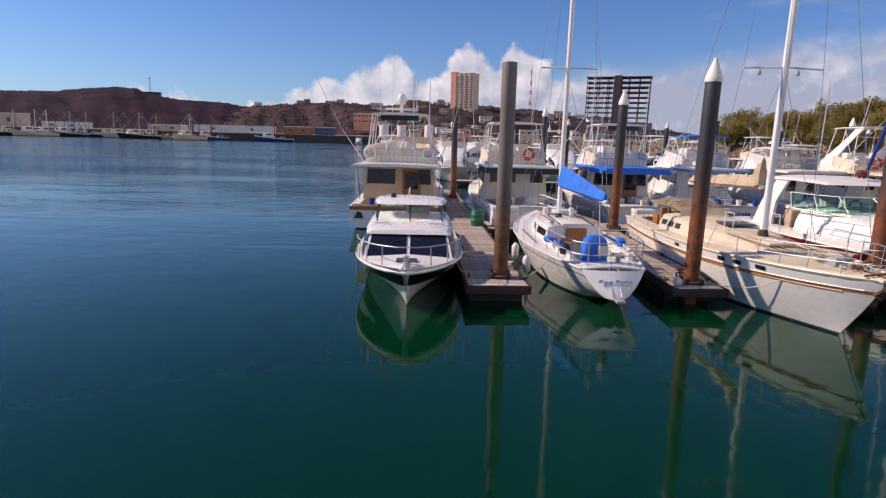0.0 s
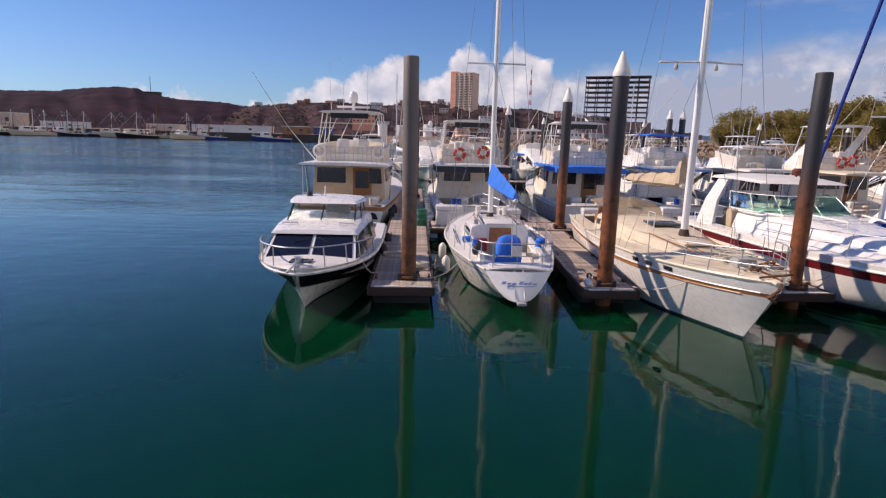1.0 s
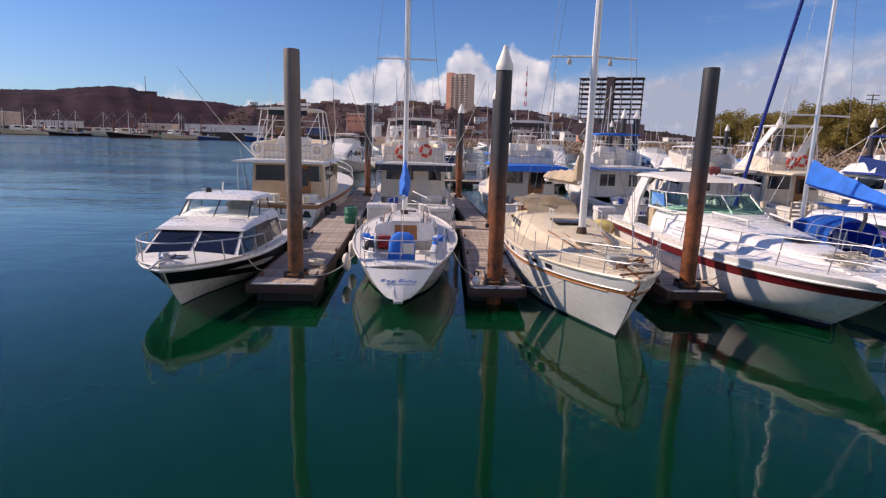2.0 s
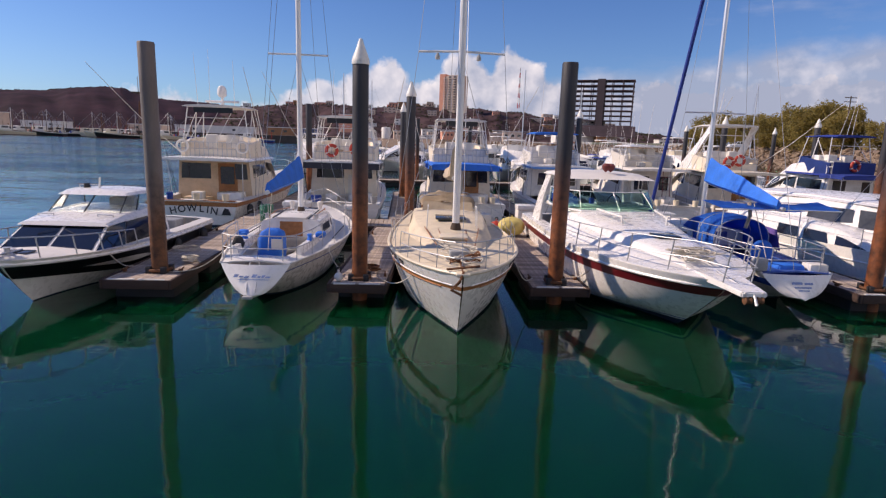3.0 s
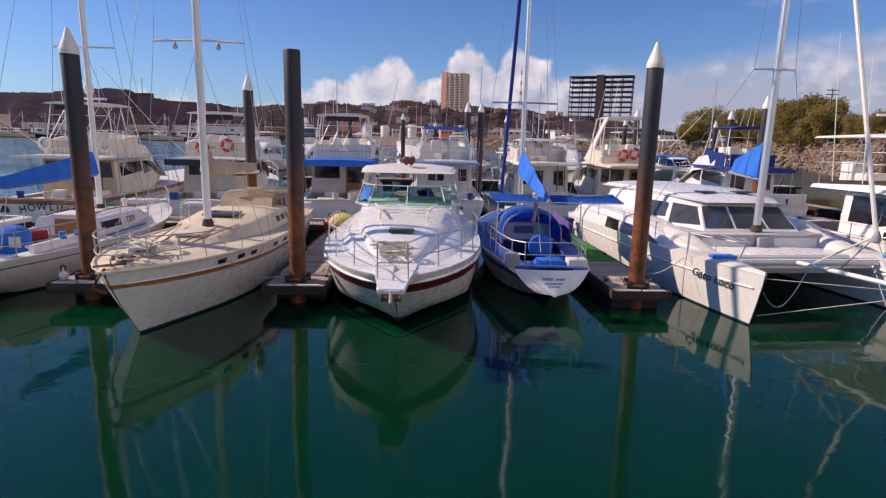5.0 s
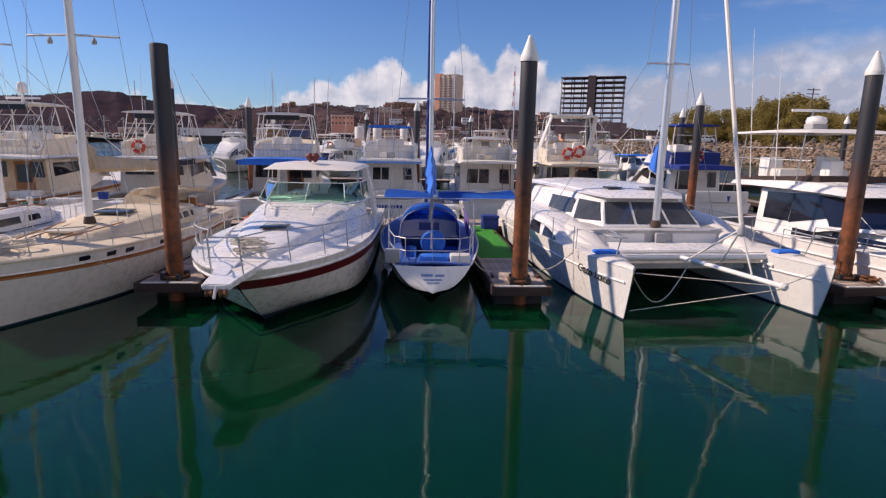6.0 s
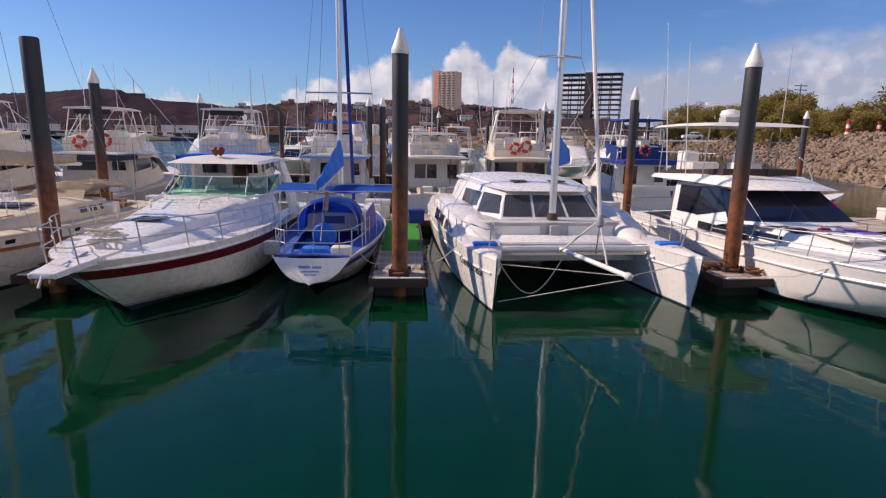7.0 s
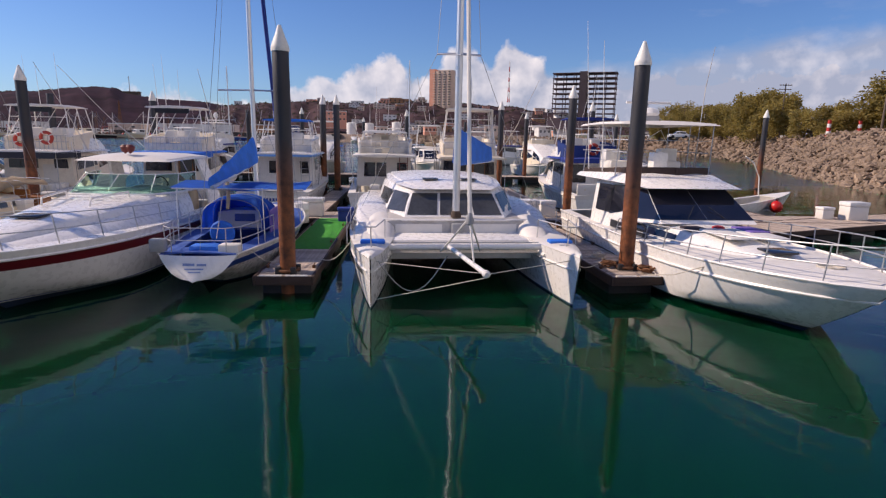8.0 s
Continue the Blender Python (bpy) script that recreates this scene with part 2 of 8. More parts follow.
def water_material():
    """Murky green harbour water: light spreads under the surface, the sky and boats mirror on it."""
    m = bpy.data.materials.new("harbour_water")
    m.use_nodes = True
    nt = m.node_tree
    b = nt.nodes["Principled BSDF"]
    N, Lk = nt.nodes.new, nt.links.new
    tc = N("ShaderNodeTexCoord")
    n0 = N("ShaderNodeTexNoise")
    n0.inputs["Scale"].default_value, n0.inputs["Detail"].default_value = 0.05, 3
    Lk(tc.outputs["Object"], n0.inputs[0])
    mx = N("ShaderNodeMix")
    mx.data_type = "RGBA"
    mx.inputs[6].default_value, mx.inputs[7].default_value = (0.000, 0.0230, 0.0112, 1), (0.000, 0.0360, 0.0096, 1)
    Lk(n0.outputs[0], mx.inputs[0])
    Lk(mx.outputs[2], b.inputs["Base Color"])
    b.inputs["Roughness"].default_value, b.inputs["IOR"].default_value, b.inputs["Specular IOR Level"].default_value = 0.04, 1.33, 0.5
    b.inputs["Specular Tint"].default_value = (0.56, 0.83, 1.0, 1)
    b.inputs["Subsurface Weight"].default_value = 1.0
    b.inputs["Subsurface Radius"].default_value = (0.6, 1.6, 1.0)
    b.inputs["Subsurface Scale"].default_value = 0.22

    def waves(scale, detail, sx, sy, dist, prev=None, mask=None):
        mp = N("ShaderNodeMapping")
        mp.inputs["Scale"].default_value = (sx, sy, 1)
        mp.inputs["Rotation"].default_value = (0, 0, 0.12)
        Lk(tc.outputs["Object"], mp.inputs[0])
        n = N("ShaderNodeTexNoise")
        n.inputs["Scale"].default_value, n.inputs["Detail"].default_value = scale, detail
        Lk(mp.outputs[0], n.inputs[0])
        bp = N("ShaderNodeBump")
        bp.inputs["Distance"].default_value = dist
        bp.inputs["Strength"].default_value = 1.0
        Lk(n.outputs[0], bp.inputs["Height"])
        if mask is not None:
            Lk(mask, bp.inputs["Strength"])
        if prev is not None:
            Lk(prev, bp.inputs["Normal"])
        return bp.outputs[0]

    # calm in the lee of the moorings, ruffled in cat's-paws over the open basin
    sp = N("ShaderNodeSeparateXYZ")
    Lk(tc.outputs["Object"], sp.inputs[0])
    r1 = N("ShaderNodeMapRange")
    r1.inputs[1].default_value, r1.inputs[2].default_value, r1.inputs[3].default_value, r1.inputs[4].default_value = 16, 60, 0.0, 1.0
    Lk(sp.outputs[1], r1.inputs[0])
    pm = N("ShaderNodeMapping")
    pm.inputs["Scale"].default_value = (0.5, 1.0, 1)
    Lk(tc.outputs["Object"], pm.inputs[0])
    paw = N("ShaderNodeTexNoise")
    paw.inputs["Scale"].default_value, paw.inputs["Detail"].default_value = 0.045, 4
    Lk(pm.outputs[0], paw.inputs[0])
    r2 = N("ShaderNodeMapRange")
    r2.inputs[1].default_value, r2.inputs[2].default_value, r2.inputs[3].default_value, r2.inputs[4].default_value = 0.42, 0.6, 0.15, 1.0
    Lk(paw.outputs[0], r2.inputs[0])
    ruf = N("ShaderNodeMath")
    ruf.operation = "MULTIPLY"
    Lk(r1.outputs[0], ruf.inputs[0])
    Lk(r2.outputs[0], ruf.inputs[1])
    rg = N("ShaderNodeMapRange")
    rg.inputs[3].default_value, rg.inputs[4].default_value = 0.055, 0.13
    Lk(ruf.outputs[0], rg.inputs[0])
    Lk(rg.outputs[0], b.inputs["Roughness"])
    w = waves(0.55, 2, 1, 1.0, 0.013)
    w = waves(1.9, 2, 1, 1.3, 0.0042, w)
    w = waves(0.14, 5, 0.34, 1.6, 0.62, w, ruf.outputs[0])
    w = waves(0.8, 4, 0.4, 1.5, 0.36, w, ruf.outputs[0])
    Lk(w, b.inputs["Normal"])
    MATS["harbour_water"] = m
    return m


WATER = water_material()

# ---- building helpers ----


def part(name, bm, material, parent, label="", smooth=True):
    me = bpy.data.meshes.new(name)
    bmesh.ops.recalc_face_normals(bm, faces=bm.faces[:])
    bm.to_mesh(me)
    bm.free()
    me.materials.append(material)
    if smooth:
        me.polygons.foreach_set("use_smooth", [True] * len(me.polygons))
        me.set_sharp_from_angle(angle=radians(38))
    ob = new(name, me)
    ob.parent = parent
    if label:
        ob["label"] = label
    return ob


def thing(name, label, category, m, group="", kind=""):
    e = new(name)
    e.empty_display_size = 0.3
    e.matrix_world = m
    return tagged(e, label, category, group, kind)


def grid_faces(bm, rows, close_u=False, close_v=False):
    vs = [[bm.verts.new(p) for p in r] for r in rows]
    nu, nv = len(vs), len(vs[0])
    for i in range(nu - (0 if close_u else 1)):
        for j in range(nv - (0 if close_v else 1)):
            q = [vs[i][j], vs[(i + 1) % nu][j], vs[(i + 1) % nu][(j + 1) % nv], vs[i][(j + 1) % nv]]
            q = [v for k, v in enumerate(q) if v not in q[:k]]
            if len(q) > 2:
                bm.faces.new(q)
    return vs


def tube_bm(paths, r=0.013, sides=6, bm=None):
    """Round tubes along polylines; r may be a pair (start, end)."""
    bm = bm or bmesh.new()
    for path in paths:
        P = [Vector(p) for p in path]
        ra, rb = r if isinstance(r, tuple) else (r, r)
        rows = []
        for i, p in enumerate(P):
            t = (P[min(i + 1, len(P) - 1)] - P[max(i - 1, 0)]).normalized()
            a = t.cross(Vector((0, 0, 1)) if abs(t.z) < 0.9 else Vector((1, 0, 0))).normalized()
            b = t.cross(a)
            rad = ra + (rb - ra) * i / max(1, len(P) - 1)
            rows.append([p + (a * math.cos(k * math.tau / sides) + b * math.sin(k * math.tau / sides)) * rad for k in range(sides)])
        vs = grid_faces(bm, rows, close_v=True)
        bm.faces.new(vs[0])
        bm.faces.new(vs[-1])
    return bm


def tube(name, path, r, material, parent, label="", sides=6):
    return part(name, tube_bm([path], r, sides), material, parent, label)


def box_bm(x0, x1, y0, y1, z0, z1, bevel=0.0, bm=None, taper=1.0):
    own = bm is None
    bm = bm or bmesh.new()
    cx, cy = (x0 + x1) / 2, (y0 + y1) / 2
    vs = []
    for z, k in ((z0, 1.0), (z1, taper)):
        for x, y in ((x0, y0), (x1, y0), (x1, y1), (x0, y1)):
            vs.append(bm.verts.new((cx + (x - cx) * k, cy + (y - cy) * k, z)))
    for f in ((3, 2, 1, 0), (4, 5, 6, 7), (0, 1, 5, 4), (1, 2, 6, 5), (2, 3, 7, 6), (3, 0, 4, 7)):
        bm.faces.new([vs[i] for i in f])
    if bevel and own:
        bmesh.ops.bevel(bm, geom=bm.edges[:], offset=bevel, segments=2, affect="EDGES", profile=0.5)
    return bm


def box(name, x0, x1, y0, y1, z0, z1, material, parent, bevel=0.015, label="", taper=1.0):
    return part(name, box_bm(x0, x1, y0, y1, z0, z1, bevel, None, taper), material, parent, label)


def slab_bm(corners, thick, push=0.0, bm=None):
    """A panel of some thickness on a quad or polygon of corner points; push moves it along its normal first."""
    bm = bm or bmesh.new()
    P = [Vector(c) for c in corners]
    n = Vector()
    for i in range(len(P)):
        n += (P[i]).cross(P[(i + 1) % len(P)])
    n.normalize()
    a = [bm.verts.new(p + n * push) for p in P]
    b = [bm.verts.new(p + n * (push + thick)) for p in P]
    bm.faces.new(a[::-1])
    bm.faces.new(b)
    for i in range(len(P)):
        j = (i + 1) % len(P)
        bm.faces.new([a[i], a[j], b[j], b[i]])
    return bm


def slab(name, corners, thick, material, parent, push=0.0, label=""):
    return part(name, slab_bm(corners, thick, push), material, parent, label, smooth=False)


def lathe_bm(profile, sides=14, centre=(0, 0, 0), bm=None, axis="z"):
    bm = bm or bmesh.new()
    rows = []
    for r, h in profile:
        ring = []
        for k in range(sides):
            c, s = math.cos(k * math.tau / sides) * r, math.sin(k * math.tau / sides) * r
            p = Vector((c, s, h)) if axis == "z" else (Vector((c, h, s)) if axis == "y" else Vector((h, c, s)))
            ring.append(p + Vector(centre))
        rows.append(ring)
    vs = grid_faces(bm, rows, close_v=True)
    for row in (vs[0], vs[-1]):
        bm.faces.new(row)
    return bm


def ring_bm(centre, R, r, axis="y", n=20, k=8):
    bm = bmesh.new()
    rows = []
    for i in range(n):
        a = i * math.tau / n
        row = []
        for j in range(k):
            b = j * math.tau / k
            q = R + r * math.cos(b)
            p = Vector((q * math.cos(a), r * math.sin(b), q * math.sin(a))) if axis == "y" else Vector((q * math.cos(a), q * math.sin(a), r * math.sin(b)))
            row.append(p + Vector(centre))
        rows.append(row)
    grid_faces(bm, rows, True, True)
    return bm


def lerp(a, b, t):
    return a + (b - a) * t


def sm(t):
    t = max(0.0, min(1.0, t))
    return t * t * (3 - 2 * t)


class Hull:
    """Lines of a hull: u runs from the stern (0) to the bow (1), y is forward, z = 0 the waterline."""

    def __init__(self, L, B, stern=0.9, bow=1.3, draft=0.5, transom=0.8, um=0.42, full=2.2, rake=0.8, v_bow=1.3, v_mid=0.42, counter=0.0, chine=None, dip=0.0, q=0.85, stern_keel=None, v_stern=None, bulge=0.05, bow_c=(0.45, 0.72)):
        self.L, self.B, self.stern, self.bow, self.draft, self.transom = L, B, stern, bow, draft, transom
        self.um, self.full, self.rake, self.v_bow, self.v_mid = um, full, rake, v_bow, v_mid
        self.counter, self.chine, self.dip, self.q = counter, chine, dip, q
        self.stern_keel, self.v_stern, self.bulge, self.bow_c = stern_keel, v_stern, bulge, bow_c

    def half(self, u):
        if u < self.um:
            return self.B / 2 * lerp(self.transom, 1, math.sin(math.pi / 2 * u / self.um))
        t = (u - self.um) / (1 - self.um)
        return max(0.015, self.B / 2 * max(0.0, 1 - t ** self.full) ** self.q)

    def sheer(self, u):
        return lerp(self.stern, self.bow, u ** 1.8) - self.dip * math.sin(math.pi * u)

    def keel(self, u):
        k = -self.draft * (1 - 0.75 * u ** 4) * (1 - 0.25 * (1 - u) ** 3)
        return k if self.stern_keel is None else lerp(self.stern_keel, k, sm(u / 0.32))

    def at(self, u, z, side=1):
        zs, zk = self.sheer(u), self.keel(u)
        v = max(0.0, min(1.0, (z - zk) / (zs - zk)))
        k = sm((u - 0.3) / 0.7)
        if self.chine:
            c, vc = self.chine
            c, vc = lerp(c, self.bow_c[0], k * k), lerp(vc, self.bow_c[1], k)
            w = c * (v / vc) ** lerp(0.9, 1.15, k) if v < vc else lerp(c, 1, ((v - vc) / (1 - vc)) ** lerp(0.7, 0.9, k))
        else:
            w = v ** lerp(lerp(self.v_mid, self.v_stern or self.v_mid, (1 - min(1, u / 0.35)) ** 1.5), self.v_bow, k * k)
        y = self.L * u - self.rake * (1 - v) ** 1.2 * sm((u - 0.55) / 0.45) + self.counter * (1 - v) * (1 - u) ** 5
        return Vector((side * self.half(u) * w, y, z))

    def shell(self, parent, bands, n=30, transom=None):
        """bands from the keel up: (name, material, top level, rows); a level is ('z', height) or ('s', below the sheer)."""
        us = [1 - (1 - i / n) ** 1.25 for i in range(n + 1)]

        def level(u, lv):
            z = lv[1] if lv[0] == "z" else self.sheer(u) - lv[1]
            return max(self.keel(u), min(self.sheer(u), z))
        prev = ("z", -99)
        made = []
        for name, material, top, k in bands:
            bm = bmesh.new()
            for side in (1, -1):
                rows = []
                for u in us:
                    a, b = level(u, prev), level(u, top)
                    rows.append([self.at(u, lerp(a, b, j / k), side) for j in range(k + 1)])
                grid_faces(bm, rows)
            # transom across the stern
            a, b = level(0, prev), level(0, top)
            zz = [lerp(a, b, j / k) for j in range(k + 1)]
            rows = []
            for i in range(9):
                w = -1 + i / 4
                rows.append([Vector((self.at(0, z, 1).x * w, self.at(0, z, 1).y - self.bulge * (1 - w * w), z)) for z in zz])
            if transom:
                tb = bmesh.new()
                grid_faces(tb, rows)
                made.append(part("transom", tb, transom if name != "bottom" else material, parent))
            else:
                grid_faces(bm, rows)
            bmesh.ops.remove_doubles(bm, verts=bm.verts[:], dist=0.004)
            made.append(part(name, bm, material, parent))
            prev = top
        return made

    def deck(self, parent, material, u0=0.0, u1=1.0, drop=0.03, camber=0.05, n=22, hole=None, name="deck", inset=0.012):
        """hole: (u from, u to, share of the width) left open for a cockpit."""
        us = sorted(set([lerp(u0, u1, i / n) for i in range(n + 1)] + ([hole[0], hole[1]] if hole else [])))
        bm = bmesh.new()
        S = [-1, -0.8, -0.5, 0, 0.5, 0.8, 1]
        if hole:
            S = [-1, -0.5 - hole[2] / 2, -hole[2], 0, hole[2], 0.5 + hole[2] / 2, 1]
        for a, b in zip(us, us[1:]):
            for s, t in zip(S, S[1:]):
                if hole and a >= hole[0] - 1e-6 and b <= hole[1] + 1e-6 and abs(s + t) / 2 < hole[2]:
                    continue
                q = []
                for u, w in ((a, s), (b, s), (b, t), (a, t)):
                    p = self.at(u, self.sheer(u) - drop, 1)
                    q.append(bm.verts.new(((p.x - inset) * w, p.y, p.z + camber * (1 - w * w))))
                bm.faces.new(q)
        bmesh.ops.remove_doubles(bm, verts=bm.verts[:], dist=0.002)
        bmesh.ops.solidify(bm, geom=bm.faces[:], thickness=0.03)
        return part(name, bm, material, parent)

    def tub(self, parent, material, u0, u1, share, floor, name="cockpit_well", drop=0.03, camber=0.05):
        bm = bmesh.new()
        us = [lerp(u0, u1, i / 8) for i in range(9)]
        rim = []
        for side in (1, -1):
            r = []
            for u in (us if side == 1 else us[::-1]):
                p = self.at(u, self.sheer(u) - drop, 1)
                r.append(Vector(((p.x - 0.012) * share * side, p.y, p.z + camber * (1 - share * share) + 0.004)))
            rim += r
        low = [Vector((p.x * 0.96, p.y, floor)) for p in rim]
        vs = grid_faces(bm, [rim, low], close_v=True)
        bm.faces.new(vs[1])
        bmesh.ops.solidify(bm, geom=bm.faces[:], thickness=0.02)
        return part(name, bm, material, parent, smooth=False)

    def rail_line(self, u0, u1, side, up=0.0, out=0.0, n=18, below=0.0):
        r = []
        for i in range(n + 1):
            u = lerp(u0, u1, i / n)
            p = self.at(u, self.sheer(u) - below, 1)
            r.append(Vector((side * max(0.0, p.x + out), p.y, p.z + up)))
        return r

    def strake(self, name, parent, material, below=0.0, r=0.03, u0=0.0, u1=1.0, out=0.0, label=""):
        """A moulding that runs round the hull at a level under the sheer."""
        path = self.rail_line(u0, u1, 1, 0, out, 26, below) + self.rail_line(u0, u1, -1, 0, out, 26, below)[::-1]
        return part(name, tube_bm([path], r, 6), material, parent, label)


class Trunk:
    """A cabin: cross-sections (y at the foot, y at the shoulder, half-width at the foot, at the shoulder, foot z, shoulder z), from aft forward."""

    def __init__(self, secs, crown=0.06, r=0.07):
        self.secs, self.crown, self.r = secs, crown, r

    def section(self, s):
        yb, yt, wb, wt, z0, z1 = s
        r = min(self.r, wt * 0.4, (z1 - z0) * 0.5)
        yv = lambda z: lerp(yb, yt, (z - z0) / (z1 - z0))
        pts = [(wb, z0), (lerp(wb, wt, 0.5), lerp(z0, z1, 0.5)), (wt, z1 - r), (wt - r * 0.3, z1 - r * 0.3), (wt - r, z1), (wt * 0.5, z1 + self.crown * 0.75), (0, z1 + self.crown)]
        full = [Vector((x, yv(z), z)) for x, z in pts] + [Vector((-x, yv(z), z)) for x, z in pts[-2::-1]]
        return full

    def body(self, name, material, parent, label=""):
        bm = bmesh.new()
        vs = grid_faces(bm, [self.section(s) for s in self.secs])
        bm.faces.new(vs[0])
        bm.faces.new(vs[-1])
        return part(name, bm, material, parent, label)

    def on_side(self, i, a, v, side):
        s, t = self.secs[i], self.secs[i + 1]
        c = [lerp(p, q, a) for p, q in zip(s, t)]
        yb, yt, wb, wt, z0, z1 = c
        return Vector((side * lerp(wb, wt, v), lerp(yb, yt, v), lerp(z0, z1, v)))

    def side_window(self, i, a0, a1, v0, v1, parent, material=None, cut=0.0, name="window", both=True, k=5):
        """A strip of glass on the cabin side; cut narrows its upper front corner."""
        for side in (1, -1) if both is True else (both,):
            bm = bmesh.new()
            rows = []
            for off in (0.004, 0.016):
                for v in (v0, v1):
                    row = []
                    for j in range(k + 1):
                        a = lerp(a0, a1 - (cut if v == v1 else 0), j / k)
                        p = self.on_side(i, a, v, side)
                        row.append(p + Vector((side * off, 0, 0)))
                    rows.append(row)
            grid_faces(bm, [rows[0], rows[1], rows[3], rows[2]], close_u=True)
            bm.faces.new(_cap(bm, rows, 0))
            bm.faces.new(_cap(bm, rows, k))
            part(name, bm, material or TINT, parent)

    def end_window(self, front, s0, s1, v0, v1, parent, material=None, name="window", thick=0.012):
        """Glass on the front or back end, between shares s of the half-width and v of the height."""
        c = self.secs[-1 if front else 0]
        yb, yt, wb, wt, z0, z1 = c
        P = lambda s, v: Vector((s * lerp(wb, wt, v), lerp(yb, yt, v), lerp(z0, z1, v)))
        q = [P(s0, v0), P(s1, v0), P(s1, v1), P(s0, v1)]
        nrm = (q[1] - q[0]).cross(q[3] - q[0])
        if (nrm.y > 0) != front:
            q = q[::-1]
        part(name, slab_bm(q, thick, 0.004), material or TINT, parent, smooth=False)


def _cap(bm, rows, j):
    want = [rows[0][j], rows[1][j], rows[3][j], rows[2][j]]
    bm.verts.ensure_lookup_table()
    out = []
    for w in want:
        out.append(min(bm.verts, key=lambda v: (v.co - Vector(w)).length_squared))
    return out


def stanchions(parent, hull, u0, u1, n, h, sides=(1, -1), inset=0.06, lines=(0.5, 1.0), material=None, r=0.009):
    material = material or STEEL
    for side in sides:
        tops = []
        for i in range(n + 1):
            u = lerp(u0, u1, i / n)
            p = hull.at(u, hull.sheer(u), side)
            x = p.x - side * min(inset, abs(p.x))
            tube("stanchion", [(x, p.y, p.z - 0.02), (x, p.y, p.z + h)], r, material, parent)
            tops.append((x, p.y, p.z))
        for f in lines:
            tube("lifeline", [(x, y, z + h * f) for x, y, z in tops], 0.004, material, parent, sides=5)


def text(name, body, size, m, material, parent, shear=0.0, label=""):
    cu = bpy.data.curves.new(name, "FONT")
    cu.body, cu.size, cu.extrude, cu.shear, cu.align_x = body, size, 0.002, shear, "CENTER"
    cu.offset = 0.014 * size
    ob = bpy.data.objects.new(name, cu)
    dg = bpy.context.evaluated_depsgraph_get()
    scene.collection.objects.link(ob)
    dg.update()
    me = bpy.data.meshes.new_from_object(ob.evaluated_get(dg))
    bpy.data.objects.remove(ob)
    bpy.data.curves.remove(cu)
    me.materials.clear()
    me.materials.append(material)
    o = new(name, me)
    o.parent, o.matrix_local = parent, m
    if label:
        o["label"] = label
    return o


def moor(x, y, deg):
    """The pose of a boat whose stern stands at (x, y); deg 0 points its bow along +y."""
    return pose(x, y, 0, 0, 0, deg)

# ---- water and ground ----


def sheet(name, x0, x1, y0, y1, z, material, label, category):
    bm = bmesh.new()
    bm.faces.new([bm.verts.new(p) for p in ((x0, y0, z), (x1, y0, z), (x1, y1, z), (x0, y1, z))])
    ob = part(name, bm, material, None, smooth=False)
    return tagged(ob, label, category, kind="structure")


sheet("water", -4000, 4000, -1500, 4400, 0, WATER, "calm teal-green harbour water reflecting the moored boats", "water")

# ---- docks ----
DECK_Z = 0.47


def dock(name, x0, y0, x1, y1, width, label):
    """A floating pontoon from (x0, y0) to (x1, y1): planks across, timber edge boards, drums below."""
    a, b = Vector((x0, y0, 0)), Vector((x1, y1, 0))
    L = (b - a).length
    ang = math.atan2(b.y - a.y, b.x - a.x)
    e = thing(name, label, "dock", Matrix.Translation(a) @ Matrix.Rotation(ang, 4, "Z"), kind="structure")
    w = width / 2
    for s in (1, -1):
        box("edge_board", 0, L, s * w - 0.03 if s > 0 else -w - 0.03, s * w + 0.03 if s > 0 else -w + 0.03, 0.28, DECK_Z + 0.012, FASCIA, e, 0.008)
    for x in (0.0, L - 0.05):
        box("end_board", x, x + 0.05, -w + 0.035, w - 0.035, 0.28, DECK_Z + 0.008, FASCIA, e, 0.008)
    n = max(2, int(L / 2.2))
    for i in range(n):
        x = (i + 0.5) * L / n
        box("float_drum", x - 0.75, x + 0.75, -w + 0.08, w - 0.08, -0.35, 0.26, FLOAT, e, 0.06)
    return e, L, w


def planks(e, L, w, rnd, limit=300):
    k = int((L - 0.12) / 0.165)
    kinds = []
    for j in range(3):
        bm = box_bm(-0.076, 0.076, -w + 0.04, w - 0.04, DECK_Z - 0.04, DECK_Z)
        me = bpy.data.meshes.new("plank")
        bmesh.ops.bevel(bm, geom=[ed for ed in bm.edges if abs((ed.verts[0].co - ed.verts[1].co).y) > 0.3 and ed.verts[0].co.z > DECK_Z - 0.01], offset=0.008, segments=1, affect="EDGES")
        bm.to_mesh(me)
        bm.free()
        me.materials.append(PLANK)
        kinds.append(me)
    for i in range(min(k, limit)):
        o = new("plank", kinds[i % 3])
        o.parent = e
        o.location = (0.06 + 0.0825 + i * 0.165, rnd.uniform(-0.008, 0.008), rnd.uniform(-0.006, 0.004))
        o.rotation_euler = (0, rnd.uniform(-0.006, 0.006), rnd.uniform(-0.008, 0.008))


PILES = []


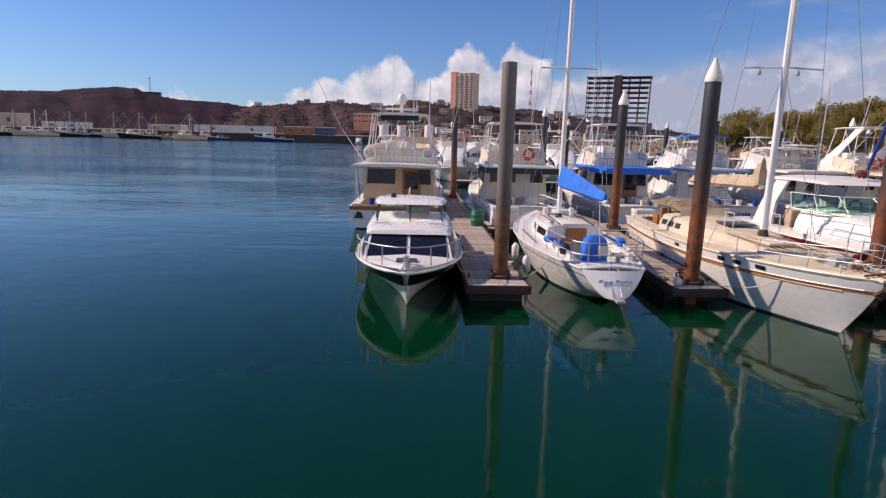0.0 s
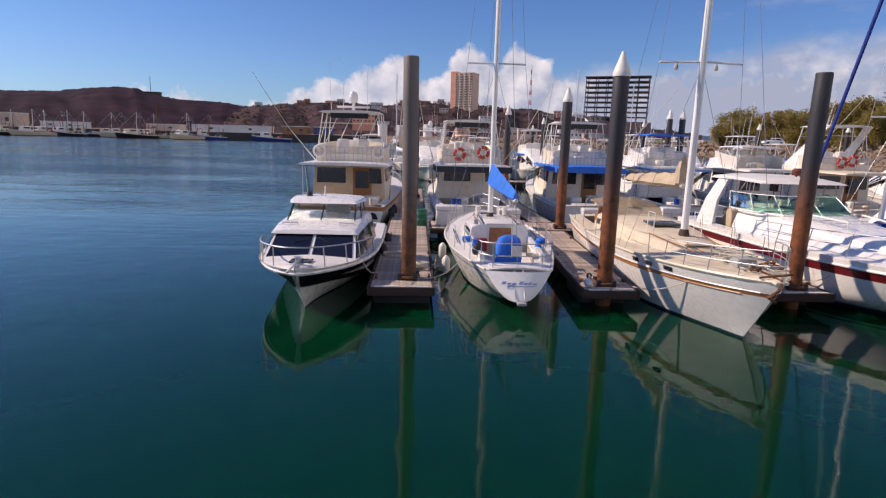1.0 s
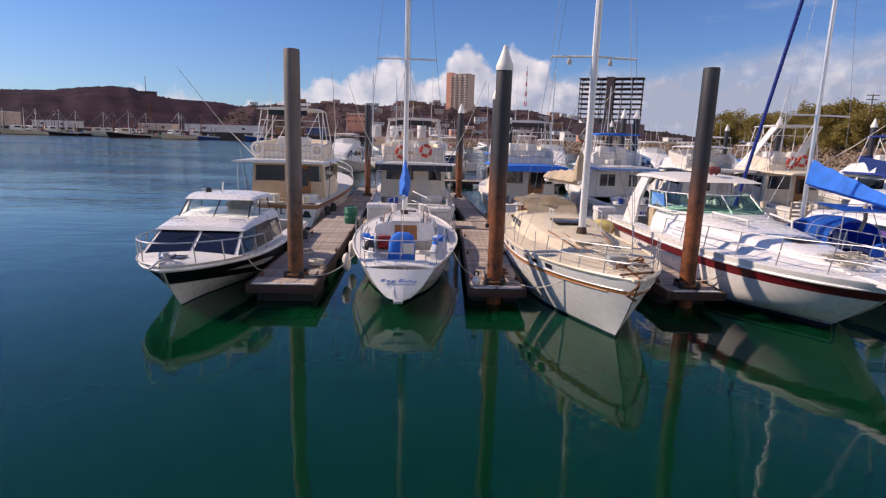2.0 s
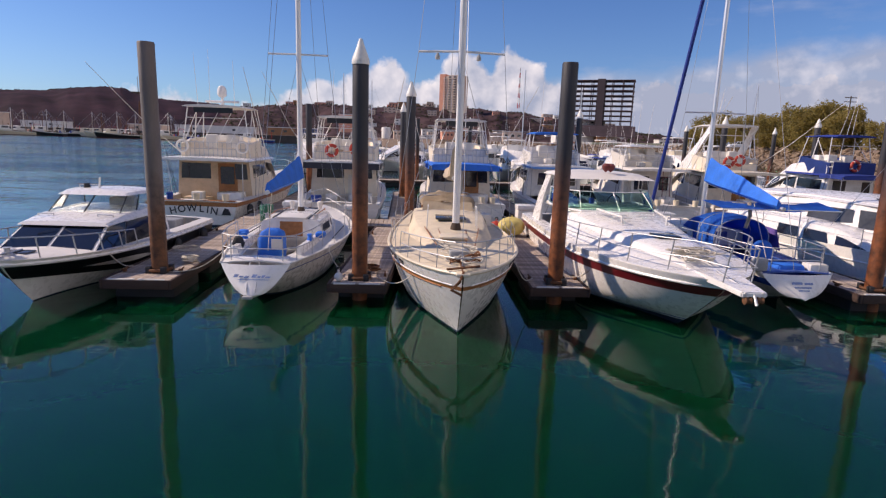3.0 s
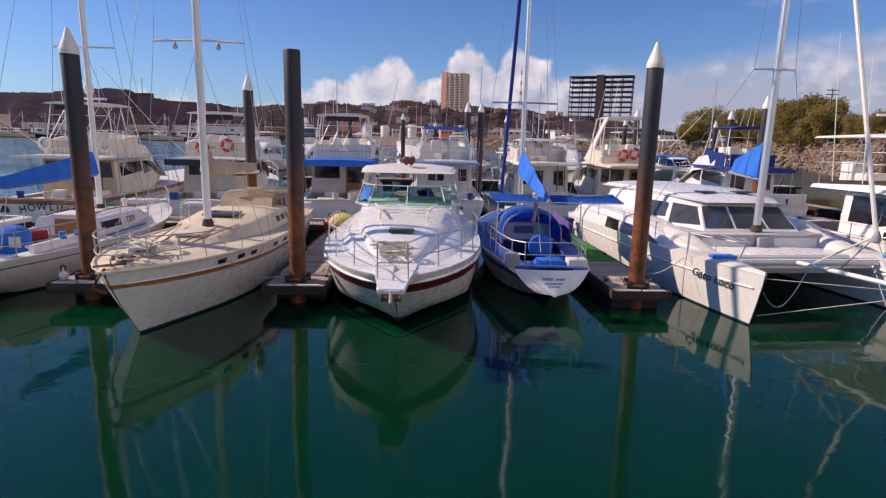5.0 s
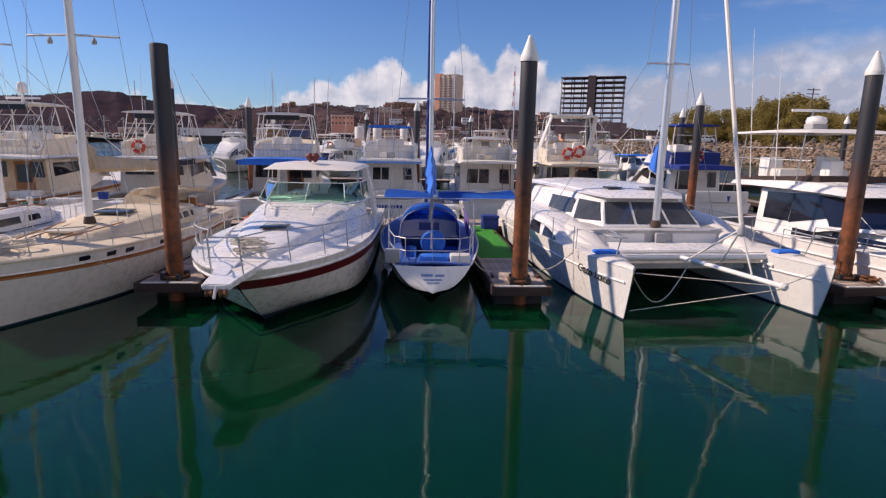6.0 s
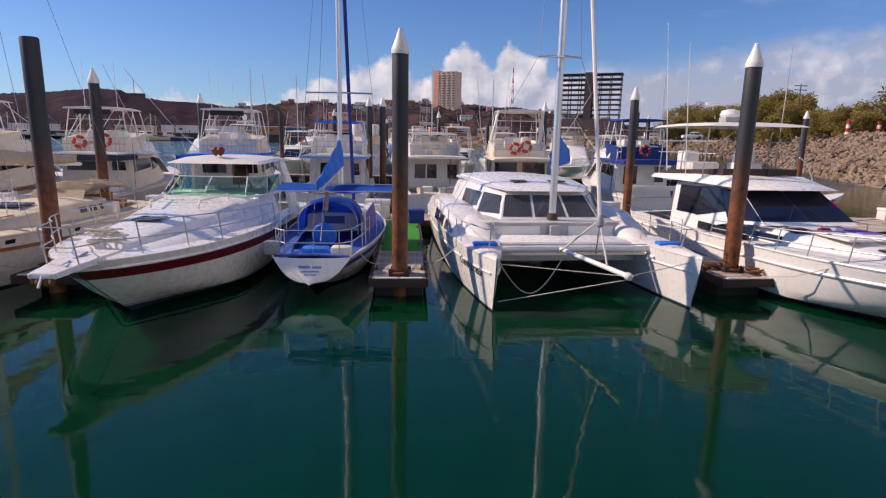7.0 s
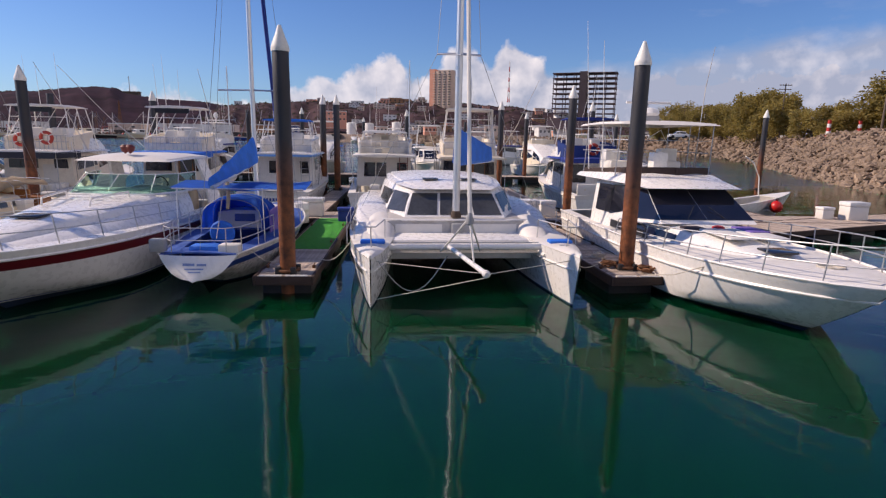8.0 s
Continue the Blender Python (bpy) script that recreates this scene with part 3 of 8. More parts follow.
def pile(x, y, top, cap, sleeve, lean=(0, 0), r=0.175, collar=True):
    label = "dark mooring pile, rusty below, with white cone cap" if cap else "tall flat-topped mooring pile, rusty below"
    e = thing("mooring_pile", label, "pile", pose(x, y, 0, lean[0], lean[1], 0), "mooring piles")
    part("shaft", lathe_bm([(r, -2.5), (r, 0.4), (r * 1.01, 1.4), (r, top - 0.9), (r * 0.99, top - 0.03), (r * 0.93, top)], 22), sleeve, e)
    if cap:
        part("cone_cap", lathe_bm([(r * 1.07, top - 0.08), (r * 1.09, top - 0.02), (r * 1.05, top + 0.03), (r * 0.55, top + 0.26), (0.035, top + 0.44), (0.012, top + 0.45)], 20), CONE, e, "pointed white plastic cap with brown stains")
    if collar:
        part("pile_guide", ring_bm((0, 0, DECK_Z + 0.07), r + 0.06, 0.035, axis="z"), STEEL_RUST, e, "rusty steel guide hoop")
        for a in (0.6, 2.2, 3.8, 5.4):
            c, s = math.cos(a) * (r + 0.06), math.sin(a) * (r + 0.06)
            part("guide_roller", box_bm(c - 0.06, c + 0.06, s - 0.06, s + 0.06, DECK_Z - 0.02, DECK_Z + 0.15, 0.015), BLACK, e)
    PILES.append((x, y))
    return e


STEEL_RUST = mat("rusty_steel", (0.17, 0.075, 0.035), 0.8, metal=0.3, var=0.4, scale=8, bump=0.5, bscale=60)

# fingers of the near row: tip x, tip y, root x, width
WALK_Y0, WALK_Y1 = 21.2, 23.2
FINGERS = [(1.42, 12.72, 1.62, 1.45), (6.15, 12.62, 6.75, 1.25), (10.68, 12.55, 10.95, 1.3), (18.25, 12.3, 18.25, 1.25), (26.2, 12.3, 25.6, 1.25)]

# ---- boats of the near row ----


def hull_ports(h, parent, us, below, hgt, wid, material=None):
    for side in (1, -1):
        for u in us:
            zc = h.sheer(u) - below
            du = wid / h.L / 2
            q = [h.at(u - du, zc - hgt / 2, side), h.at(u + du, zc - hgt / 2, side), h.at(u + du, zc + hgt / 2, side), h.at(u - du, zc + hgt / 2, side)]
            if side < 0:
                q = q[::-1]
            part("portlight", slab_bm(q, 0.014, 0.004), material or TINT, parent, smooth=False)


def pulpit(parent, h, u0, height, nposts=4, r=0.011, lift=0.12, mid=True, tip_out=0.0):
    """Bow rail of bent tube on posts."""
    for f in ((1.0, 0.5) if mid else (1.0,)):
        line = []
        for side in (1, -1):
            seg = h.rail_line(u0, 0.985, side, 0, -0.05, 12)
            seg = [Vector((p.x, p.y + (tip_out if i > 9 else 0), p.z + (height + lift * i / 12) * f)) for i, p in enumerate(seg)]
            line += seg if side == 1 else seg[::-1]
        tube("bow_rail", line, r, STEEL, parent)
    for side in (1, -1):
        for i in range(nposts):
            u = lerp(u0, 0.95, i / (nposts - 1))
            p = h.at(u, h.sheer(u), side)
            k = (u - u0) / (0.985 - u0)
            x = p.x - side * min(0.05, abs(p.x))
            tube("rail_post", [(x * 1.03, p.y - 0.06, p.z - 0.03), (x, p.y, p.z + height + lift * k)], r * 0.9, STEEL, parent)


def fender(parent, x, y, z, material=None, r=0.11, l=0.5):
    part("fender", lathe_bm([(0.02, z + l), (r * 0.7, z + l * 0.9), (r, z + l * 0.75), (r, z + l * 0.25), (r * 0.7, z + l * 0.1), (0.02, z)], 12, (x, y, 0)), material or WHITE2, parent)


def mast(parent, x, y, z0, height, r, material, spreaders, hull=None, u=0.5, bow=None, stern=None, wires=True, lean=0.0):
    part("mast", tube_bm([[(x, y, z0), (x + lean * height * 0.55, y, z0 + height * 0.55), (x + lean * height, y, z0 + height)]], (r, r * 0.8), 12), material, parent)
    part("mast_boot", lathe_bm([(r * 1.5, z0 - 0.03), (r * 1.45, z0 + 0.04), (r * 1.1, z0 + 0.14)], 12, (x, y, 0)), mat("brown_leather", (0.07, 0.045, 0.03), 0.8, var=0.2), parent)
    foot = x
    for zs, half in spreaders:
        x = foot + lean * (zs - z0)
        tube("spreader", [(x - half, y - 0.08, zs - 0.02), (x, y, zs), (x + half, y - 0.08, zs - 0.02)], 0.028, material, parent)
    if wires and hull:
        top = z0 + height - 0.2
        for s in (1, -1):
            p = hull.at(u, hull.sheer(u), s)
            path = [(p.x * 0.95, p.y, p.z)] + [(foot + lean * (zs - z0) + s * half, y - 0.08, zs - 0.02) for zs, half in spreaders] + [(foot + lean * (top - z0), y, top)]
            tube("shroud", path, 0.006, WIRE, parent, sides=5)
            tube("shroud", [(p.x * 0.93, p.y + 0.35, p.z), (foot + lean * (spreaders[0][0] - z0), y, spreaders[0][0] - 0.1)], 0.006, WIRE, parent, sides=5)
        if bow is not None:
            tube("forestay", [(0, bow, hull.sheer(1.0) + 0.05), (foot + lean * (top - z0), y, top)], 0.006, WIRE, parent, sides=5)
        if stern is not None:
            tube("backstay", [(0, stern, hull.sheer(0.0)), (foot + lean * (top - z0), y, top)], 0.006, WIRE, parent, sides=5)


def sail_cover(parent, y0, z0, y1, z1, deep, thin, wide, material, name="sail_cover", x0=0.0, x1=0.0, n=12, label="", wob=0.03):
    """A furled sail under its cover on a boom; (y0, z0) is the mast end, deep there and thin at the far end."""
    bm = bmesh.new()
    rows = []
    for i in range(n + 1):
        t = i / n
        y, z, x = lerp(y0, y1, t), lerp(z0, z1, t), lerp(x0, x1, t)
        d, w = lerp(deep, thin, t), lerp(wide, wide * 0.6, t)
        d *= 1 + wob * math.sin(i * 2.3)
        if i in (0, n):
            w *= 0.75
        ring = []
        for k in range(12):
            a = k * math.tau / 12
            cx, cz = math.cos(a), math.sin(a)
            ring.append((x + w * cx * (0.7 if cz < 0 else 1 - 0.65 * cz) + wob * 0.6 * math.sin(i * 1.7 + k), y - (0.04 * cz if i == 0 else 0), z + (d * cz if cz > 0 else 0.09 * cz)))
        rows.append(ring)
    vs = grid_faces(bm, rows, close_v=True)
    bm.faces.new(vs[0])
    bm.faces.new(vs[-1])
    return part(name, bm, material, parent, label)


def flybridge_cruiser():
    """Small white cabin cruiser with a hardtop over a clear upper screen."""
    e = thing("cabin_cruiser", "small white cabin cruiser with black hull band and tinted windscreen", "boat", moor(-0.52, 19.75, 178.6) @ Matrix.Scale(1.06, 4))
    h = Hull(7.5, 2.62, 0.80, 1.00, 0.42, 0.92, 0.5, 3.0, 0.95, chine=(0.86, 0.42), q=0.68)
    h.shell(e, [("bottom", ANTIF, ("z", 0.02), 4), ("topside", WHITE, ("s", 0.14), 7), ("gunwale", WHITE, ("s", 0), 2)])
    h.strake("rub_rail", e, WHITE, 0.09, 0.04, out=0.02)
    h.deck(e, DECKW, 0.0, 1.0, 0.03, 0.07, hole=(0.02, 0.38, 0.78))
    h.tub(e, WHITE2, 0.02, 0.38, 0.78, 0.22)
    # black band that widens aft, with a white leaf in it
    for s in (1, -1):
        us = [lerp(0.0, 0.998, 1 - (1 - i / 36) ** 1.5) for i in range(37)]
        bm = bmesh.new()
        rows = [[h.at(u, h.sheer(u) - 0.14 - f * lerp(0.58, 0.27, u ** 2.2), s) + Vector((s * 0.018, 0.022 * u ** 4, 0)) for u in us] for f in (0, 0.2, 0.4, 0.6, 0.8, 1)]
        grid_faces(bm, rows)
        bmesh.ops.solidify(bm, geom=bm.faces[:], thickness=0.004)
        part("black_band", bm, BLACKP, e)
        us = [lerp(0.55, 0.83, i / 14) for i in range(15)]
        bm = bmesh.new()
        leaf = [0.085 * math.sin(math.pi * (i / 14) ** 0.8) + 0.002 for i in range(15)]
        rows = [[h.at(u, h.sheer(u) - 0.35 + f * leaf[i] * 0.8, s) + Vector((s * 0.030, 0, 0)) for i, u in enumerate(us)] for f in (-1, 0, 1)]
        grid_faces(bm, rows)
        bmesh.ops.solidify(bm, geom=bm.faces[:], thickness=0.004)
        part("white_flash", bm, WHITE, e)
    cab = Trunk([(2.95, 2.95, 1.17, 1.04, 0.80, 1.44), (3.9, 3.9, 1.18, 1.03, 0.82, 1.48), (5.2, 4.85, 1.14, 1.0, 0.84, 1.46), (6.25, 5.35, 1.0, 0.90, 0.87, 1.38)], 0.05, 0.06)
    cab.body("cabin", WHITE, e)
    for a, b in ((-0.93, -0.04), (0.04, 0.93)):
        cab.end_window(True, a, b, 0.10, 0.90, e)
    cab.side_window(2, 0.02, 0.96, 0.12, 0.90, e)
    cab.side_window(1, 0.03, 0.98, 0.14, 0.88, e)
    cab.side_window(0, 0.15, 0.97, 0.20, 0.86, e)
    # sloping roof up to the upper screen
    brow = Trunk([(2.95, 2.95, 1.04, 0.96, 1.43, 1.55), (3.6, 3.6, 1.04, 0.96, 1.44, 1.56), (4.75, 4.7, 1.03, 0.94, 1.42, 1.53), (5.5, 5.45, 0.97, 0.90, 1.36, 1.42)], 0.03, 0.03)
    brow.body("roof_brow", WHITE, e)
    # clear upper screen in a frame
    base = [(-0.88, 3.1), (-0.88, 4.1), (-0.80, 4.72), (0.80, 4.72), (0.88, 4.1), (0.88, 3.1)]
    top = [(-0.82, 3.2), (-0.82, 3.75), (-0.74, 4.12), (0.74, 4.12), (0.82, 3.75), (0.82, 3.2)]
    zb, zt = 1.53, 1.94
    for i in range(5):
        q = [(*base[i], zb), (*base[i + 1], zb), (*top[i + 1], zt), (*top[i], zt)]
        g = part("screen_pane", slab_bm(q, 0.006), PLEX, e, smooth=False)
        g.visible_shadow = False
    for b, t in zip(base, top):
        tube("screen_post", [(*b, zb - 0.02), (*t, zt + 0.02)], 0.016, BLACKP, e)
    tube("screen_rail", [(*b, zb) for b in base], 0.02, WHITE, e)
    for s in (1, -1):
        box("bridge_side", s * 0.9 - 0.05, s * 0.9 + 0.05, 2.95, 3.7, 1.44, 1.58, WHITE, e, 0.02)
    ht = Trunk([(3.0, 3.0, 0.90, 0.86, 1.92, 1.98), (3.4, 3.4, 0.94, 0.90, 1.92, 2.0), (3.9, 3.85, 0.90, 0.86, 1.92, 1.99), (4.3, 4.22, 0.80, 0.74, 1.91, 1.96)], 0.05, 0.03)
    tube("screen_mullion", [(0, 4.72, zb), (0, 4.12, zt)], 0.018, BLACKP, e)
    tube("hardtop_rail", [(0.15, 3.6, 2.03), (0.2, 3.7, 2.1), (0.62, 3.7, 2.1), (0.68, 3.6, 2.02)], 0.014, STEEL, e)
    ht.body("hardtop", WHITE, e, "white hardtop with a low antenna base")
    part("horn", lathe_bm([(0.05, 2.0), (0.08, 2.03), (0.06, 2.13), (0.02, 2.14)], 10, (0.45, 3.7, 0)), BLACK, e)
    tube("antenna", [(0.05, 3.9, 2.0), (0.03, 3.88, 2.3)], 0.02, WHITE, e)
    box("seat", -0.5, 0.1, 3.1, 3.45, 1.5, 1.78, GREY, e, 0.05)
    box("deck_hatch", -0.22, 0.22, 6.72, 7.05, 1.03, 1.065, TINT2, e, 0.015)
    pulpit(e, h, 0.66, 0.34, 5, 0.015, 0.08, mid=False)
    part("anchor_windlass", lathe_bm([(0.09, 1.0), (0.09, 1.08), (0.05, 1.1), (0.05, 1.18), (0.08, 1.2)], 12, (0, 7.2, 0)), STEEL, e)
    tube("anchor", [(0, 6.8, 1.08), (0, 7.5, 1.1), (0.12, 7.62, 0.98)], 0.022, STEEL, e)
    for s in (1, -1):
        tube("wiper", [(s * 0.4, 5.72, 1.2), (s * 0.1, 5.6, 1.3)], 0.008, BLACK, e)
        tube("grab_rail", [(s * 0.82, 5.0, 1.5), (s * 0.82, 5.02, 1.54), (s * 0.48, 5.02, 1.55), (s * 0.48, 5.0, 1.5)], 0.014, STEEL, e)
    for s, y in ((-1, 1.2), (-1, 3.0)):
        fender(e, s * 1.36, y, 0.2, BLACK)
    box("engine_box", -0.45, 0.45, 0.3, 0.9, 0.2, 0.85, GREY, e, 0.05)
    return e


def white_sloop():
    """White sloop moored stern out with a wooden companionway and a blue sail cover."""
    e = thing("sailing_sloop", "white sailing sloop with wooden companionway and blue sail cover", "boat", moor(4.0, 12.6, -1.5))
    h = Hull(9.0, 2.95, 0.92, 1.12, 0.75, 0.50, 0.5, 2.0, 1.5, v_bow=0.9, v_mid=0.46, counter=-0.38, dip=0.06, stern_keel=0.26, v_stern=0.52, bulge=0.14)
    h.shell(e, [("bottom", ANTIF, ("z", 0.05), 4), ("topside", WHITE, ("s", 0.17), 6), ("cove_stripe", BLUEP, ("s", 0.14), 1), ("bulwark", WHITE, ("s", 0), 2)], transom=WHITE)
    h.strake("toe_rail", e, WHITE2, -0.015, 0.028)
    h.deck(e, DECKW, 0, 1, 0.02, 0.06, hole=(0.07, 0.36, 0.56))
    h.tub(e, WHITE2, 0.07, 0.36, 0.56, 0.42, drop=0.02, camber=0.06)
    for s in (1, -1):
        box("cockpit_seat", s * 0.52 - 0.22, s * 0.52 + 0.22, 0.9, 3.1, 0.44, 0.72, WHITE2, e, 0.03)
        line = [Vector((s * (0.72 + 0.12 * i / 8), 0.9 + 2.5 * i / 8, 0.0)) for i in range(9)]
        bm = bmesh.new()
        rows = [[(p.x + dx, p.y, z) for dx, z in ((-0.05, 0.88), (-0.05, 1.12), (0.05, 1.12), (0.07, 0.88))] for p in line]
        vs = grid_faces(bm, rows, close_v=True)
        bm.faces.new(vs[0])
        bm.faces.new(vs[-1])
        part("coaming", bm, WHITE, e)
        part("winch", lathe_bm([(0.09, 1.1), (0.075, 1.16), (0.06, 1.2), (0.08, 1.27), (0.03, 1.28)], 12, (s * 0.8, 1.9, 0)), BLUEC, e, "winch under a blue cover")
    cab = Trunk([(3.3, 3.36, 0.86, 0.78, 0.90, 1.38), (4.6, 4.6, 0.94, 0.84, 0.92, 1.40), (6.2, 6.1, 0.72, 0.6, 1.0, 1.32), (7.0, 6.6, 0.40, 0.3, 1.05, 1.18)], 0.06, 0.07)
    cab.body("coachroof", WHITE, e)
    cab.side_window(0, 0.1, 0.8, 0.35, 0.75, e)
    cab.side_window(1, 0.05, 0.45, 0.35, 0.72, e)
    slab("companionway_door", [(0.34, 3.24, 0.56), (-0.30, 3.24, 0.56), (-0.28, 3.30, 1.36), (0.32, 3.30, 1.36)], 0.03, TEAK, e, 0.02, "brown wooden companionway boards")
    box("sliding_hatch", -0.38, 0.42, 3.32, 4.2, 1.43, 1.48, WHITE2, e, 0.015)
    for s in (1, -1):
        tube("grab_rail", [(s * 0.60, 3.5, 1.42), (s * 0.60, 3.55, 1.50), (s * 0.64, 4.6, 1.52), (s * 0.50, 5.9, 1.44), (s * 0.49, 5.95, 1.36)], 0.016, TEAK, e)
        part("dorade_vent", lathe_bm([(0.07, 1.44), (0.06, 1.54), (0.085, 1.6), (0.085, 1.68), (0.03, 1.7)], 12, (s * 0.42, 5.5, 0)), WHITE2, e)
        part("winch_drum", lathe_bm([(0.06, 1.43), (0.05, 1.5), (0.065, 1.55), (0.02, 1.56)], 12, (s * 0.66, 3.46, 0)), STEEL, e)
        tube("genoa_track", [(s * 1.18, 3.0, 0.985), (s * 1.2, 5.2, 1.01)], 0.014, BLACK, e)
    tube("hatch_rail", [(-0.46, 3.3, 1.46), (-0.46, 4.9, 1.5)], 0.016, BLACK, e)
    tube("hatch_rail", [(0.5, 3.3, 1.46), (0.5, 4.9, 1.5)], 0.016, BLACK, e)
    box("fore_hatch", -0.26, 0.26, 6.05, 6.5, 1.33, 1.39, TINT2, e, 0.015)
    part("black_bag", lathe_bm([(0.12, 1.0), (0.15, 1.1), (0.1, 1.24), (0.03, 1.28)], 10, (-0.78, 1.35, 0)), BLACK, e)
    for k in range(3):
        tube("sheet_coil", [(0.55 + 0.14 * math.cos(i * 0.7 + k), 1.2 + 0.1 * math.sin(i * 0.7) + 0.05 * k, 0.99 + 0.012 * i / 3) for i in range(18)], 0.01, ROPE, e)
    box("red_cushion", -0.72, -0.36, 3.02, 3.16, 0.74, 1.1, mat("red_vinyl", (0.30, 0.02, 0.03), 0.5, var=0.15), e, 0.05)
    # blue covered helm pedestal
    bm = bmesh.new()
    rows = []
    for z, w, d in ((0.43, 0.30, 0.20), (0.9, 0.32, 0.21), (1.22, 0.31, 0.20), (1.38, 0.26, 0.17), (1.46, 0.14, 0.10)):
        rows.append([(-0.02 + w * math.copysign(abs(math.cos(a)) ** 0.4, math.cos(a)) * (1 + 0.03 * math.sin(3 * a + z * 9)) + 0.05 * (z - 1), 1.45 + d * math.copysign(abs(math.sin(a)) ** 0.4, math.sin(a)), z) for a in [k * math.tau / 20 for k in range(20)]])
    vs = grid_faces(bm, rows, close_v=True)
    bm.faces.new(vs[-1])
    bm.faces.new(vs[0])
    slab("cover_patch", [(0.28, 1.222, 1.0), (0.02, 1.222, 1.0), (0.02, 1.222, 1.24), (0.28, 1.222, 1.24)], 0.012, WHITE2, e)
    part("helm_cover", bm, BLUEC, e, "blue canvas cover over the wheel pedestal")
    box("stern_locker", -0.62, 0.62, 0.28, 0.6, 0.7, 0.98, WHITE, e, 0.03)
    # stern rail
    pts = [(-1.05, 2.2), (-0.98, 1.2), (-0.8, 0.35), (-0.55, 0.12), (0.55, 0.12), (0.8, 0.35), (0.98, 1.2), (1.05, 2.2)]
    for f in (0.30, 0.58):
        tube("stern_rail", [(x, y, 0.92 + f) for x, y in pts], 0.013, STEEL, e)
    for x, y in pts:
        tube("rail_post", [(x, y, 0.9), (x, y, 1.5)], 0.012, STEEL, e)
    stanchions(e, h, 0.3, 0.9, 5, 0.58)
    pulpit(e, h, 0.86, 0.55, 3, 0.012)
    mast(e, -0.08, 5.1, 1.42, 11.8, 0.078, MASTW, [(5.95, 0.85), (9.6, 0.5)], h, 0.55, 8.9, 0.1)
    tube("boom", [(-0.08, 5.0, 2.42), (0.03, 0.9, 2.36)], 0.05, MASTW, e, sides=8)
    sail_cover(e, 4.98, 2.46, 1.0, 2.40, 0.62, 0.17, 0.17, BLUEC, x0=-0.08, x1=0.03, wob=0.02, label="bright blue canvas sail cover")
    tube("mainsheet", [(0.02, 1.4, 2.35), (0.0, 1.0, 1.0)], 0.01, ROPE, e)
    for s in (1, -1):
        box("deck_cushion", s * 0.98 - 0.12, s * 0.98 + 0.12, 2.2, 2.5, 1.12, 1.26, BLUEC, e, 0.05)
    fender(e, -1.55, 4.2, 0.25)
    fender(e, -1.5, 2.6, 0.2)
    # boat name, a row of script too faint to read
    BULGE = 0.13
    for x0, x1, z, d in ((-0.40, -0.31, 0.68, 0.055), (-0.29, -0.20, 0.68, 0.03), (-0.18, -0.10, 0.665, 0.045), (-0.02, 0.07, 0.68, 0.06), (0.09, 0.16, 0.68, 0.03), (0.18, 0.24, 0.68, 0.045), (0.26, 0.36, 0.675, 0.03), (-0.3, 0.34, 0.635, 0.012)):
        ya, yb = h.at(0, z).y - BULGE, h.at(0, z + d).y - BULGE
        slab("name_bar", [(x1, ya - 0.014, z), (x0, ya - 0.014, z), (x0 + 0.03, yb - 0.014, z + d), (x1 + 0.03, yb - 0.014, z + d)], 0.006, mat("faded_blue_script", (0.16, 0.24, 0.46), 0.6, var=0.3, scale=9, dirt=(0.55, 0.58, 0.64), dirt_amt=0.7), e)
    box("transom_step", -0.10, 0.10, -0.72, -0.6, 0.32, 0.38, GREY, e, 0.01)
    tube("swim_ladder", [(-0.1, -0.45, 0.4), (-0.1, -0.05, 0.95), (0.1, -0.05, 0.95), (0.1, -0.45, 0.4)], 0.012, STEEL, e)
    return e


